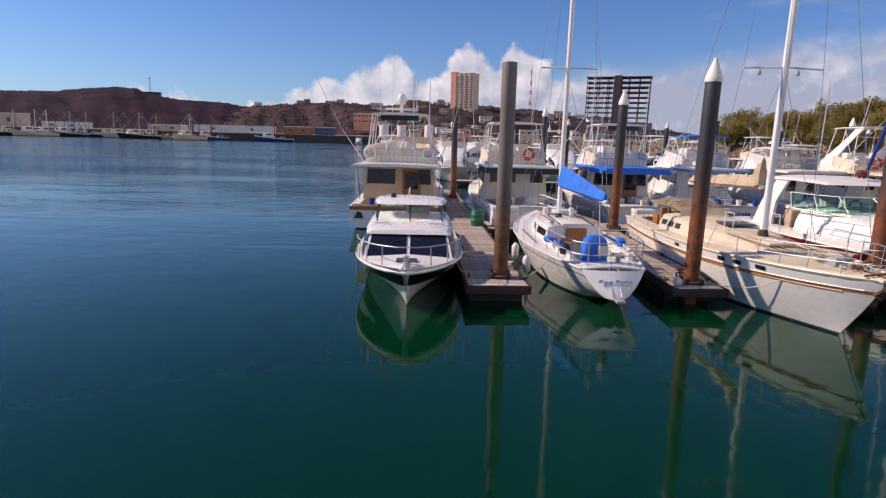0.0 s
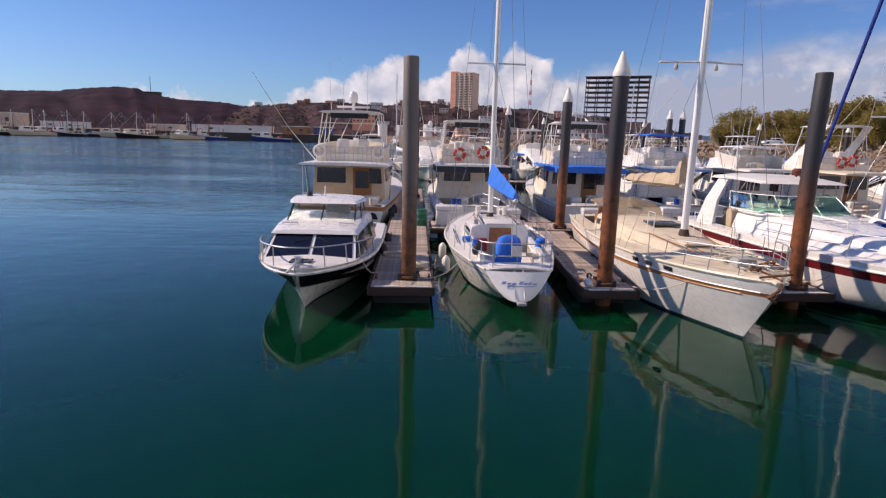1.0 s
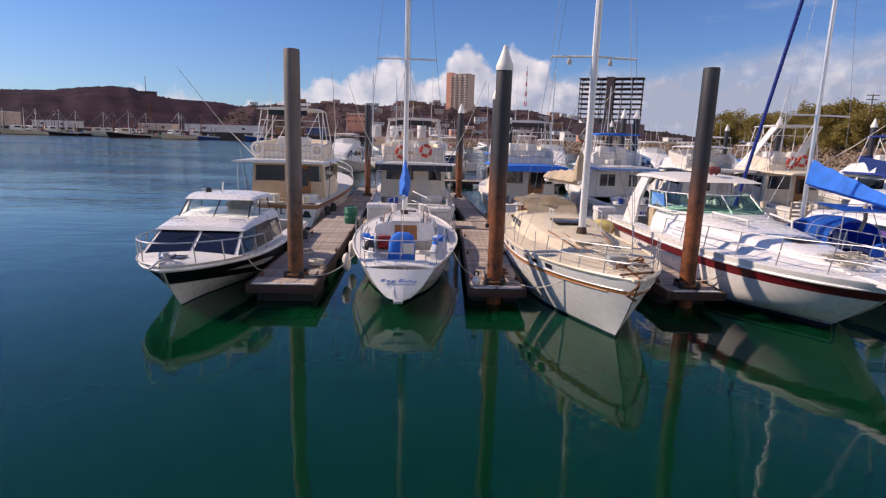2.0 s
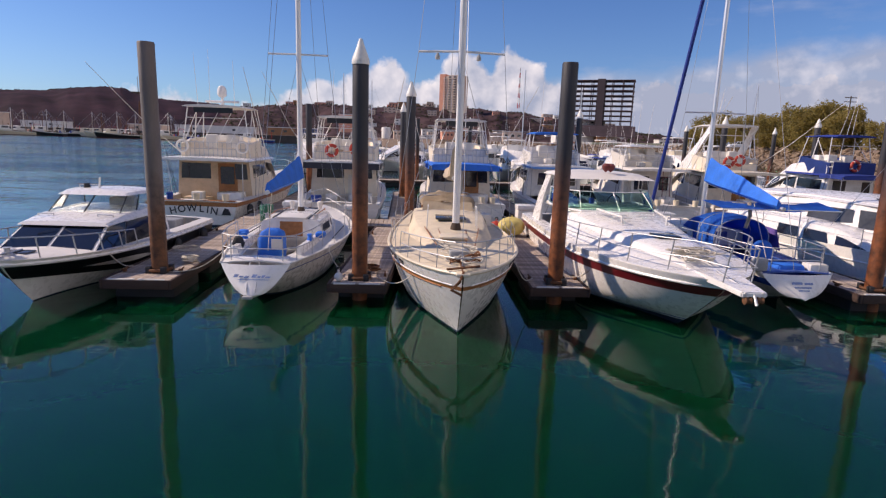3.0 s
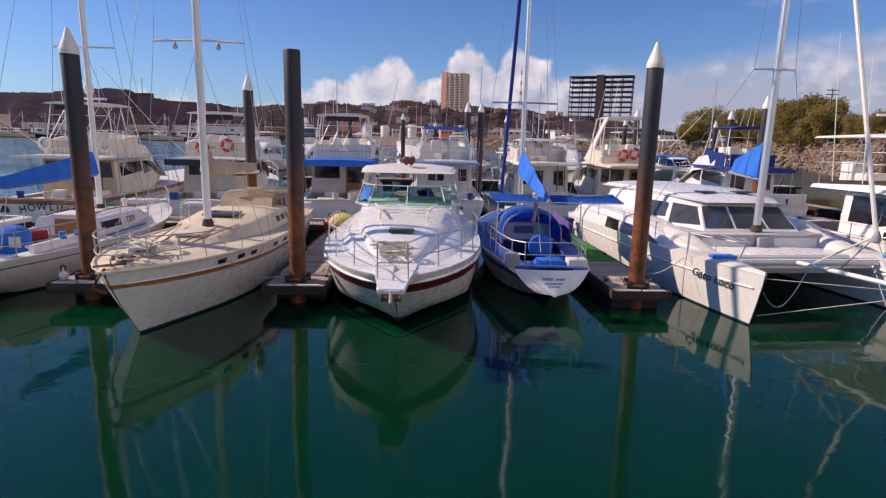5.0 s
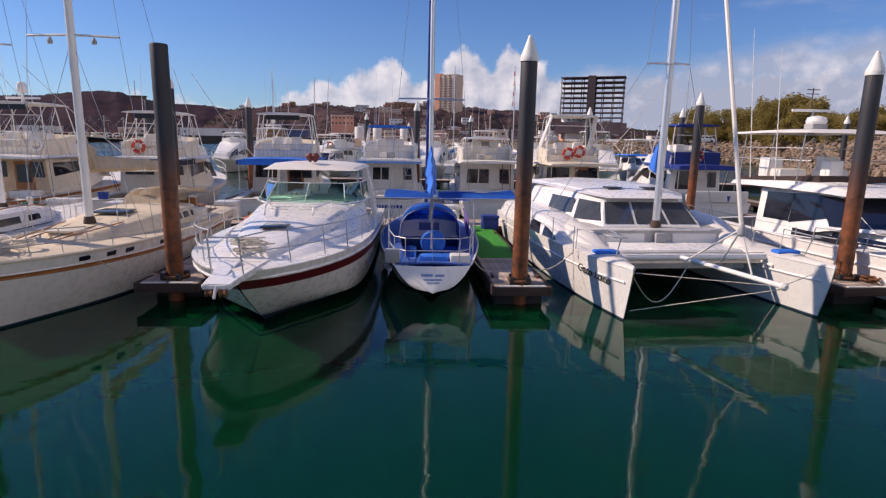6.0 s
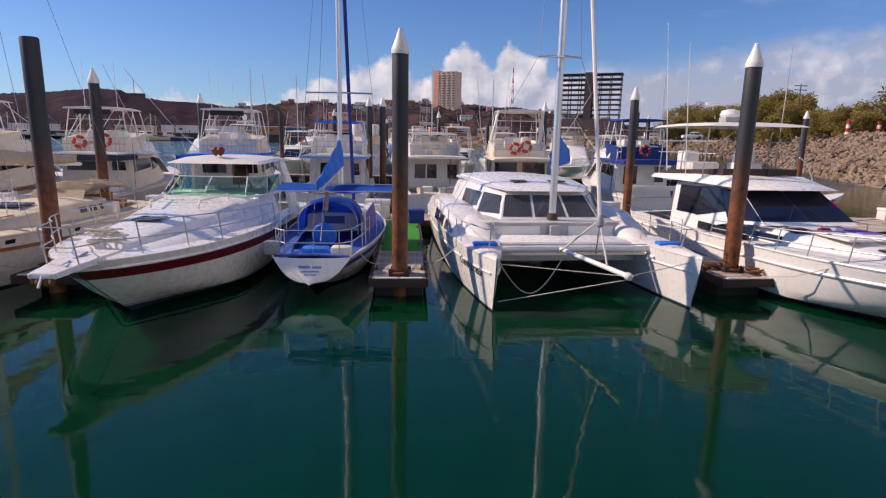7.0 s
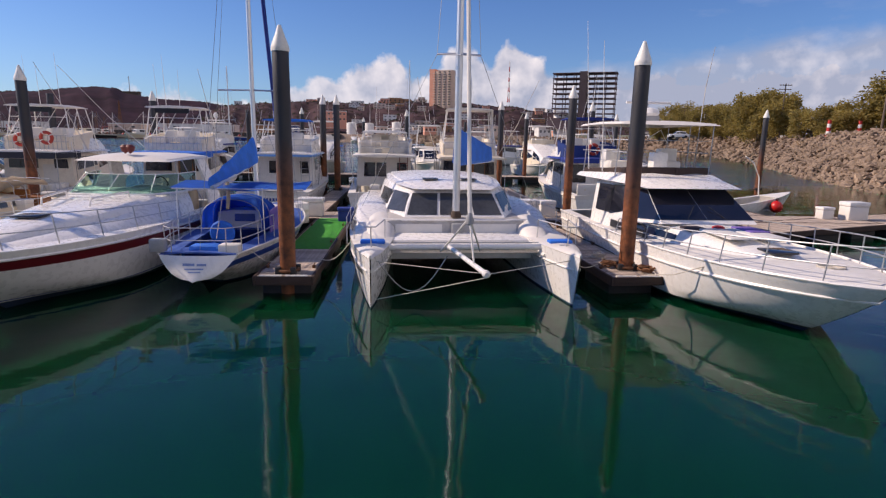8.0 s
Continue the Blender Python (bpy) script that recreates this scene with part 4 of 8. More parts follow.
def cream_ketch():
    """White motor-sailer with a wide cream deck, teak rubbing band and furled tan sail, bow out."""
    e = thing("motor_sailer", "white motor-sailer with weathered cream deck and teak rubbing band", "boat", moor(8.58, 20.7, 177.9))
    h = Hull(10.75, 3.15, 1.12, 1.36, 0.9, 0.72, 0.5, 2.5, 1.15, v_bow=0.62, v_mid=0.30, counter=0.1, dip=0.03, q=0.8)
    h.shell(e, [("bottom", ANTIF, ("z", 0.05), 4), ("topside", WHITE, ("s", 0.32), 7), ("rubbing_band", TEAK, ("s", 0.24), 1), ("bulwark", WHITE, ("s", 0), 2)])
    h.strake("band_moulding", e, TEAK, 0.32, 0.015, 0.0, 0.96, 0.006)
    h.strake("bulwark_moulding", e, WHITE, 0.235, 0.014, 0.0, 0.985, 0.004)
    h.strake("cap_rail", e, CREAM, -0.01, 0.035)
    h.deck(e, DECK, 0, 1, 0.03, 0.09, hole=(0.05, 0.27, 0.66))
    h.tub(e, CREAM, 0.05, 0.27, 0.66, 0.6, drop=0.03, camber=0.09)
    hull_ports(h, e, (0.50, 0.58, 0.70, 0.75, 0.81), 0.12, 0.09, 0.24)
    cab = Trunk([(2.95, 3.0, 1.12, 1.02, 1.15, 1.60), (4.5, 4.5, 1.12, 1.0, 1.16, 1.60), (6.0, 5.9, 1.06, 0.92, 1.20, 1.52), (8.0, 7.6, 0.66, 0.5, 1.26, 1.40)], 0.07, 0.09)
    cab.body("coachroof", DECK, e)
    for a in (0.1, 0.42, 0.72):
        cab.side_window(0, a, a + 0.2, 0.35, 0.7, e, TINT2)
    box("fore_hatch", -0.32, 0.32, 7.0, 7.6, 1.44, 1.50, CREAM, e, 0.02)
    box("deck_hatch", -0.4, 0.4, 5.1, 5.8, 1.64, 1.69, TINT2, e, 0.02)
    # battens on the deck
    for x in (-0.75, -0.4, 0.4, 0.75):
        tube("deck_batten", [(x * 0.9, 6.3, 1.52), (x * 0.55, 8.3, 1.44)], 0.014, TEAK, e)
    mast(e, -0.08, 6.62, 1.55, 12.5, 0.088, MASTW, [(5.67, 1.0), (10.0, 0.6)], h, 0.60, 10.4, 0.1)
    for x in (-0.3, 0.3):
        part("spreader_lamp", lathe_bm([(0.05, 5.50), (0.06, 5.56), (0.02, 5.64)], 8, (x * 1.6, 6.47, 0)), GREY, e)
    for s in (1, -1):
        for y in (6.0,):
            tube("mast_guard", [(s * 0.62, y, 1.5), (s * 0.60, y, 2.05), (s * 0.60, y + 0.42, 2.05), (s * 0.62, y + 0.42, 1.5)], 0.013, MASTW, e)
    tube("boom", [(0, 6.45, 2.75), (0, 2.4, 2.55)], 0.055, MASTW, e, sides=8)
    sail_cover(e, 6.35, 2.76, 2.6, 2.64, 0.32, 0.18, 0.2, TANC, wob=0.09, label="tan furled mainsail lashed loosely along the boom")
    sail_cover(e, 6.42, 2.8, 6.0, 2.78, 0.72, 0.4, 0.13, TANC, name="furled_sail", n=5, wob=0.06)
    # canvas dodger over hoops and the house behind it
    bm = bmesh.new()
    rows = []
    for y, w, z in ((3.5, 0.86, 1.86), (3.2, 0.92, 2.04), (2.5, 0.95, 2.06), (1.4, 0.95, 1.98)):
        rows.append([(w * math.cos(a), y + 0.04 * math.sin(5 * a), 1.5 + (z - 1.5) * math.sin(a) ** 0.55 + 0.03 * math.sin(7 * a + y * 3)) for a in [math.pi * (0.14 + 0.72 * k / 14) for k in range(15)]])
    grid_faces(bm, rows)
    bmesh.ops.solidify(bm, geom=bm.faces[:], thickness=0.012)
    part("dodger", bm, TANC, e, "faded tan canvas dodger, sagging on its hoops")
    for y, w, z in ((3.0, 0.88, 2.0), (2.5, 0.88, 1.98), (1.2, 0.95, 1.95)):
        tube("dodger_hoop", [(w, y, 1.2), (w * 0.97, y, z - 0.15), (w * 0.8, y, z), (0, y, z + 0.03), (-w * 0.8, y, z), (-w * 0.97, y, z - 0.15), (-w, y, 1.2)], 0.014, STEEL, e)
    slab("spray_panel", [(0.75, 3.65, 1.62), (-0.75, 3.65, 1.62), (-0.72, 3.48, 1.86), (0.72, 3.48, 1.86)], 0.012, TANC, e)
    for x, y, a in ((0.55, 2.9, 0.2), (-0.5, 2.75, -0.3), (0.2, 1.5, 0.5)):
        part("folded_canvas", lathe_bm([(0.02, 0), (0.16, 0.06), (0.2, 0.2), (0.13, 0.36), (0.03, 0.42)], 10, (x, y, 1.62)), TANC, e)
    box("helm_seat", -0.45, 0.45, 0.75, 1.2, 0.62, 1.35, TEAK, e, 0.03)
    box("wheelhouse_panel", -0.8, 0.8, 2.2, 2.27, 1.15, 1.7, TEAK, e, 0.02, "brown wooden bulkhead")
    part("wheel", ring_bm((0, 1.75, 1.5), 0.34, 0.018), STEEL, e)
    tube("pedestal", [(0, 1.85, 0.6), (0, 1.8, 1.5)], 0.06, WHITE, e, sides=8)
    stanchions(e, h, 0.10, 0.74, 4, 0.52)
    pulpit(e, h, 0.80, 0.5, 4, 0.011, 0.06)
    # bow roller, anchor and rope tangle
    box("bow_platform", -0.12, 0.12, 10.2, 10.8, 1.34, 1.40, CREAM, e, 0.015)
    tube("anchor_shank", [(0, 9.9, 1.44), (0, 10.75, 1.42), (0.06, 10.85, 1.28)], 0.025, STEEL_RUST, e)
    box("windlass", -0.2, 0.2, 9.3, 9.65, 1.36, 1.58, GREY, e, 0.05)
    tangle = random.Random(8)
    for k in range(6):
        a0, cx, cy, rr = tangle.uniform(0, 6), tangle.uniform(-0.25, 0.15), 10.2 + tangle.uniform(-0.35, 0.35), tangle.uniform(0.08, 0.2)
        tube("chain_loop", [(cx + rr * math.cos(a0 + i * 0.8), cy + rr * 0.8 * math.sin(a0 + i * 0.8), 1.42 + 0.02 * k + tangle.uniform(0, 0.1)) for i in range(14)], 0.016, STEEL_RUST if k % 2 else ROPE, e)
    tube("anchor_stock", [(-0.3, 10.6, 1.5), (0.28, 10.55, 1.42)], 0.022, STEEL_RUST, e)
    tube("anchor_fluke", [(0.06, 10.85, 1.28), (0.2, 10.75, 1.1), (0.02, 10.7, 1.0)], 0.028, STEEL_RUST, e)
    for k in range(3):
        tube("rope_coil", [(0.3 * math.cos(i * 0.7 + k) + 0.1 * k - 0.1, 9.0 + 0.3 * math.sin(i * 0.7) + 0.2 * k, 1.43 + 0.012 * i * (k + 1) / 3) for i in range(26)], 0.013, ROPE, e)
    box("dock_step", -1.35, -0.95, 2.9, 3.3, 1.14, 1.5, WHITE2, e, 0.03)
    return e


def express_cruiser():
    """White express cruiser with a maroon band, green-tinted windscreen and bow platform."""
    e = thing("express_cruiser", "white express motor cruiser with maroon band and green-tinted windscreen", "boat", moor(13.22, 20.6, 178.3))
    h = Hull(10.8, 3.75, 1.16, 1.36, 0.55, 0.94, 0.47, 2.7, 2.0, chine=(0.88, 0.30), q=0.70, dip=-0.03, bow_c=(0.84, 0.42))
    h.shell(e, [("bottom", ANTIF, ("z", 0.17), 4), ("boot_stripe", WHITE, ("z", 0.20), 1), ("lower_stripe", BLUEP, ("z", 0.225), 1), ("topside", WHITE, ("s", 0.38), 5), ("maroon_band", RED, ("s", 0.17), 2), ("gunwale", WHITE, ("s", 0), 2)])
    h.strake("rub_rail", e, WHITE, 0.15, 0.03, out=0.012)
    h.deck(e, WHITE, 0, 1, 0.015, 0.05, hole=(0.03, 0.32, 0.78))
    h.tub(e, WHITE2, 0.03, 0.32, 0.78, 0.5, drop=0.015, camber=0.05)
    fore = Trunk([(3.2, 3.2, 1.5, 1.38, 1.14, 1.86), (5.0, 5.0, 1.64, 1.26, 1.18, 1.84), (6.8, 6.75, 1.56, 1.04, 1.24, 1.72), (8.7, 8.6, 1.22, 0.66, 1.30, 1.60), (9.9, 9.7, 0.72, 0.34, 1.33, 1.46)], 0.05, 0.2)
    fore.body("foredeck", WHITE, e)
    box("deck_hatch", -0.27, 0.27, 7.75, 8.25, 1.70, 1.745, TINT, e, 0.02)
    # windscreen of raked panes in a white frame
    base = [(-1.50, 3.0), (-1.44, 4.2), (-1.04, 4.95), (0, 5.15), (1.04, 4.95), (1.44, 4.2), (1.50, 3.0)]
    top = [(-1.40, 2.7), (-1.30, 3.65), (-0.92, 4.22), (0, 4.38), (0.92, 4.22), (1.30, 3.65), (1.40, 2.7)]
    zb, zt = 1.87, 2.36
    for i in range(6):
        g = part("windscreen_pane", slab_bm([(*base[i], zb), (*base[i + 1], zb), (*top[i + 1], zt), (*top[i], zt)], 0.008), GLASS, e, smooth=False)
        g.visible_shadow = False
    for b, t in zip(base, top):
        tube("windscreen_post", [(*b, zb - 0.03), (*t, zt)], 0.014, WHITE, e)
    tube("windscreen_frame", [(*t, zt) for t in top], 0.015, WHITE, e)
    tube("windscreen_sill", [(*b, zb) for b in base], 0.035, WHITE, e)
    # arch and top
    for s in (1, -1):
        bm = bmesh.new()
        rows = [[(s * (1.62 - 0.14 * k), y0, z), (s * (1.62 - 0.14 * k) - s * 0.09, y0, z), (s * (1.62 - 0.14 * k) - s * 0.09, y1, z), (s * (1.62 - 0.14 * k), y1, z)] for k, (y0, y1, z) in enumerate(((1.1, 2.2, 1.12), (1.35, 2.1, 2.0), (1.8, 2.4, 2.72)))]
        vs = grid_faces(bm, rows, close_v=True)
        bm.faces.new(vs[0])
        bm.faces.new(vs[-1])
        part("radar_arch_leg", bm, WHITE, e)
        tube("grab_rail", [(s * 0.78, 5.45, 1.86), (s * 0.78, 5.5, 2.0), (s * 0.56, 6.75, 1.96), (s * 0.55, 6.8, 1.78)], 0.026, WHITE, e)
        tube("top_strut", [(s * 1.28, 3.75, 2.36), (s * 1.24, 3.7, 2.74)], 0.014, STEEL, e)
        tube("top_strut", [(s * 1.5, 2.6, 1.5), (s * 1.26, 3.3, 2.72)], 0.014, STEEL, e)
        box("cockpit_seat", s * 0.75 - 0.4, s * 0.75 + 0.4, 1.9, 2.5, 0.52, 1.75, TANC, e, 0.08)
    roof = Trunk([(1.3, 1.3, 1.36, 1.28, 2.70, 2.78), (2.8, 2.8, 1.42, 1.34, 2.74, 2.83), (4.15, 4.05, 1.30, 1.18, 2.70, 2.77)], 0.09, 0.04)
    roof.body("soft_top", WHITE2, e, "white soft top stretched over the helm")
    # heart-shaped brown horn cover on the roof
    bm = bmesh.new()
    for sx in (1, -1):
        lathe_bm([(0.015, 2.9), (0.10, 2.98), (0.13, 3.08), (0.07, 3.15), (0.01, 3.15)], 10, (sx * 0.07, 3.8, 0), bm)
    part("horn_cover", bm, mat("brown_vinyl", (0.16, 0.03, 0.025), 0.6, var=0.2), e, "dark red-brown horn cover")
    box("helm_console", -1.1, 0.1, 3.2, 3.6, 1.1, 1.98, GREY, e, 0.05)
    box("dashboard", -1.2, 1.2, 3.6, 4.3, 1.87, 1.935, mat("pale_green_dash", (0.34, 0.42, 0.38), 0.6, var=0.15), e, 0.02)
    part("wheel", ring_bm((-0.5, 3.1, 1.98), 0.2, 0.016), BLACK, e)
    box("cabin_door", 0.25, 0.75, 3.26, 3.3, 0.9, 1.6, TINT2, e, 0.01)
    # bow platform, rail, rope
    bm = bmesh.new()
    outl = [(-0.40, 9.9), (-0.34, 10.5), (-0.25, 11.05), (-0.22, 11.5), (0.22, 11.5), (0.25, 11.05), (0.34, 10.5), (0.40, 9.9)]
    lo, hi = [bm.verts.new((x, y, 1.31 - 0.04 * max(0, y - 10.5))) for x, y in outl], [bm.verts.new((x, y, 1.42 - 0.06 * max(0, y - 10.5))) for x, y in outl]
    bm.faces.new(lo[::-1])
    bm.faces.new(hi)
    for i in range(len(outl)):
        j = (i + 1) % len(outl)
        bm.faces.new([lo[i], lo[j], hi[j], hi[i]])
    bmesh.ops.bevel(bm, geom=bm.edges[:], offset=0.02, segments=2, affect="EDGES")
    part("bow_platform", bm, WHITE, e, "white moulded bow platform with anchor roller")
    tube("anchor", [(0, 10.3, 1.45), (0, 11.5, 1.31), (0.0, 11.6, 1.16)], 0.025, STEEL, e)
    for s in (1, -1):
        part("anchor_roller", lathe_bm([(0.05, -0.06), (0.07, -0.05), (0.05, 0), (0.07, 0.05), (0.05, 0.06)], 12, (s * 0.1, 11.48, 1.22), axis="x"), STEEL_RUST, e)
        part("platform_cheek", box_bm(s * 0.15 - 0.02, s * 0.15 + 0.02, 11.0, 11.5, 1.28, 1.36, 0.008), WHITE2, e)
    for f in (0.32, 0.62):
        line = []
        for side in (1, -1):
            seg = [Vector((side * max(abs(p.x) - 0.10, 0.30), p.y, p.z + f * (0.8 + 0.25 * i / 14))) for i, p in enumerate(h.rail_line(0.45, 0.96, 1, 0, 0, 14))] + [Vector((side * 0.24, 11.1, 1.34 + f * 1.08))]
            line += seg if side == 1 else seg[::-1]
        tube("bow_rail", line, 0.011, STEEL, e)
    for side in (1, -1):
        for u in (0.46, 0.56, 0.66, 0.76, 0.85, 0.93):
            p = h.at(u, h.sheer(u))
            x = max(p.x - 0.10, 0.30)
            tube("rail_post", [(side * (x + 0.02), p.y - 0.12, p.z - 0.02), (side * x, p.y, p.z + 0.62 * (0.8 + 0.25 * (u - 0.45) / 0.51))], 0.013, STEEL, e)
        tube("rail_post", [(side * 0.25, 10.95, 1.32), (side * 0.24, 11.1, 2.0)], 0.013, STEEL, e)
    rnd = random.Random(11)
    for k in range(7):
        a0, cx, cy, sq = rnd.uniform(0, 6), rnd.uniform(-0.2, 0.22), 9.5 + rnd.uniform(-0.2, 0.2), rnd.uniform(0.5, 1.0)
        tube("rope_loop", [(cx + rnd.uniform(0.16, 0.38) * math.cos(a0 + i * 0.75), cy + sq * rnd.uniform(0.10, 0.22) * math.sin(a0 + i * 0.75), 1.50 + 0.03 * k + rnd.uniform(0, 0.06)) for i in range(16)], 0.014, ROPE, e)
    fender(e, -1.95, 3.0, 0.3)
    for s in (1, -1):
        for k in range(3):
            bm = box_bm(-0.24, 0.24, -0.02, 0.02, 0, 0.02, 0.006)
            o = part("deck_step", bm, DECKW, e)
            o.location = (s * 0.36, 5.6 + 0.35 * k, 1.915 - 0.025 * k)
    return e


def blue_sloop():
    """Blue and white sloop stern out, blue canvas over the cockpit."""
    e = thing("blue_sloop", "blue and white sailing sloop with blue canvas hood", "boat", moor(16.32, 12.75, -1.0))
    h = Hull(8.6, 2.75, 0.86, 1.08, 0.7, 0.62, 0.5, 2.0, 1.4, v_bow=0.9, v_mid=0.44, counter=-0.28, dip=0.05, stern_keel=0.32, v_stern=0.40, bulge=0.14)
    h.shell(e, [("bottom", ANTIF, ("z", 0.05), 4), ("topside", WHITE, ("s", 0.28), 5), ("blue_band", BLUEP, ("s", 0.12), 2), ("bulwark", WHITE, ("s", 0), 2)], transom=WHITE)
    h.strake("toe_rail", e, WHITE2, -0.015, 0.026)
    h.deck(e, mat("blue_deck_paint", (0.035, 0.10, 0.36), 0.6, var=0.2, scale=3, dirt=(0.25, 0.3, 0.4), dirt_amt=0.4), 0, 1, 0.02, 0.05, hole=(0.08, 0.40, 0.60))
    h.tub(e, BLUEP, 0.08, 0.40, 0.60, 0.40, drop=0.02)
    for s in (1, -1):
        box("cockpit_seat", s * 0.55 - 0.2, s * 0.55 + 0.2, 0.9, 3.2, 0.42, 0.70, BLUEC, e, 0.04)
    cab = Trunk([(3.5, 3.55, 0.88, 0.80, 0.85, 1.34), (5.0, 5.0, 0.88, 0.78, 0.88, 1.34), (6.4, 6.2, 0.55, 0.45, 0.95, 1.22)], 0.06, 0.07)
    cab.body("coachroof", WHITE2, e)
    cab.side_window(0, 0.15, 0.8, 0.35, 0.75, e)
    slab("companionway_door", [(0.3, 3.46, 0.5), (-0.3, 3.46, 0.5), (-0.28, 3.52, 1.3), (0.28, 3.52, 1.3)], 0.03, BLUEP, e, 0.02)
    # hood: half tunnel of canvas, open aft
    bm = bmesh.new()
    rows = []
    for y, w, z in ((4.5, 0.72, 1.36), (4.15, 0.74, 1.70), (3.6, 0.76, 1.88), (2.9, 0.78, 1.90), (2.35, 0.78, 1.84)):
        rows.append([(w * math.cos(a), y + 0.05 * math.sin(3 * a), 1.0 + (z - 1.0) * max(0, math.sin(a)) ** 0.5) for a in [math.pi * k / 14 for k in range(15)]])
    grid_faces(bm, rows)
    bmesh.ops.solidify(bm, geom=bm.faces[:], thickness=0.014)
    part("cockpit_hood", bm, BLUEC, e, "blue canvas hood over the companionway")
    for y, w, z in ((2.35, 0.78, 1.84), (3.2, 0.78, 1.9)):
        tube("hood_hoop", [(w * math.cos(a), y, 0.98 + (z - 0.99) * max(0, math.sin(a)) ** 0.5) for a in [math.pi * k / 14 for k in range(15)]], 0.014, STEEL, e)
    # flat awning above, slightly sagging, on a spar across
    bm = bmesh.new()
    rows = [[(lerp(-1.15, 2.1, i / 10), y, 2.20 + 0.05 * math.sin(i * 1.4) * (j - 1) * 0.5 - 0.05 * math.sin(math.pi * i / 10) + 0.05 * j) for i in range(11)] for j, y in enumerate((1.5, 2.0, 2.5))]
    grid_faces(bm, rows)
    bmesh.ops.solidify(bm, geom=bm.faces[:], thickness=0.012)
    part("awning", bm, BLUEC, e, "flat bright blue canvas awning")
    for y, z in ((1.5, 2.18), (2.5, 2.28)):
        tube("awning_spar", [(-1.1, y, z), (2.05, y, z)], 0.016, ALU, e)
    for x in (-1.05, 1.05):
        tube("awning_pole", [(x, 1.6, 0.85), (x * 0.98, 1.6, 2.2)], 0.014, ALU, e)
    part("rail_cover", slab_bm([(1.02, 2.2, 1.0), (1.10, 4.6, 1.0), (1.02, 4.4, 1.62), (0.98, 2.4, 1.55)], 0.02), PURPLE, e, "faded purple cloth hung along the rail", smooth=False)
    part("mooring_wheel_cover", lathe_bm([(0.02, -0.1), (0.26, -0.06), (0.31, 0.0), (0.26, 0.06), (0.02, 0.1)], 16, (0.05, 1.5, 1.1), axis="y"), BLUEC, e, "blue canvas wheel cover")
    tube("pedestal", [(0.05, 1.62, 0.4), (0.05, 1.6, 1.1)], 0.05, STEEL, e, sides=8)
    pts = [(-1.08, 2.4), (-1.0, 1.2), (-0.85, 0.35), (-0.6, 0.08), (0.6, 0.08), (0.85, 0.35), (1.0, 1.2), (1.08, 2.4)]
    for f in (0.30, 0.58):
        tube("stern_rail", [(x, y, 0.86 + f) for x, y in pts], 0.013, STEEL, e)
    for x, y in pts:
        tube("rail_post", [(x, y, 0.84), (x, y, 1.44)], 0.012, STEEL, e)
    box("outboard_bracket", -1.05, -0.72, -0.02, 0.2, 0.9, 1.2, GREY, e, 0.04)
    box("stern_box", 0.4, 0.85, 0.12, 0.45, 0.86, 1.06, WHITE2, e, 0.03)
    box("stern_canvas", -0.3, 0.35, 0.2, 0.6, 0.84, 1.02, BLUEC, e, 0.07)
    stanchions(e, h, 0.32, 0.9, 5, 0.56)
    mast(e, 0.05, 4.65, 1.36, 12.5, 0.07, ALU, [(4.75, 0.95)], h, 0.55, None, 0.1)
    tube("furled_jib", [(0, 8.4, 1.25), (0.05, 4.75, 12.6)], 0.062, NAVYC, e, "furled jib in a dark blue cover", sides=10)
    tube("boom", [(0.05, 4.6, 2.66), (0.08, 0.9, 2.26)], 0.05, ALU, e, sides=8)
    sail_cover(e, 4.55, 2.72, 1.0, 2.33, 0.70, 0.14, 0.16, BLUEC, x0=0.05, wob=0.035, label="bright blue sail cover, slipping off the boom")
    tube("sail_tie", [(0.0, 2.2, 2.3), (0.03, 2.15, 1.95), (-0.02, 2.2, 1.6)], 0.05, TANC, e, "tan rope bundle")
    tube("mainsheet", [(0, 2.0, 2.3), (0, 1.2, 1.0)], 0.01, ROPE, e)
    for x0, x1, z, d in ((-0.25, 0.0, 0.66, 0.05), (0.05, 0.25, 0.66, 0.04), (-0.2, 0.2, 0.58, 0.03), (-0.12, 0.14, 0.52, 0.025)):
        ya, yb = h.at(0, z).y - 0.13, h.at(0, z + d).y - 0.13
        slab("name_bar", [(x1, ya - 0.014, z), (x0, ya - 0.014, z), (x0, yb - 0.014, z + d), (x1, yb - 0.014, z + d)], 0.006, mat("faded_blue_script", (0.16, 0.24, 0.46), 0.6), e)
    return e


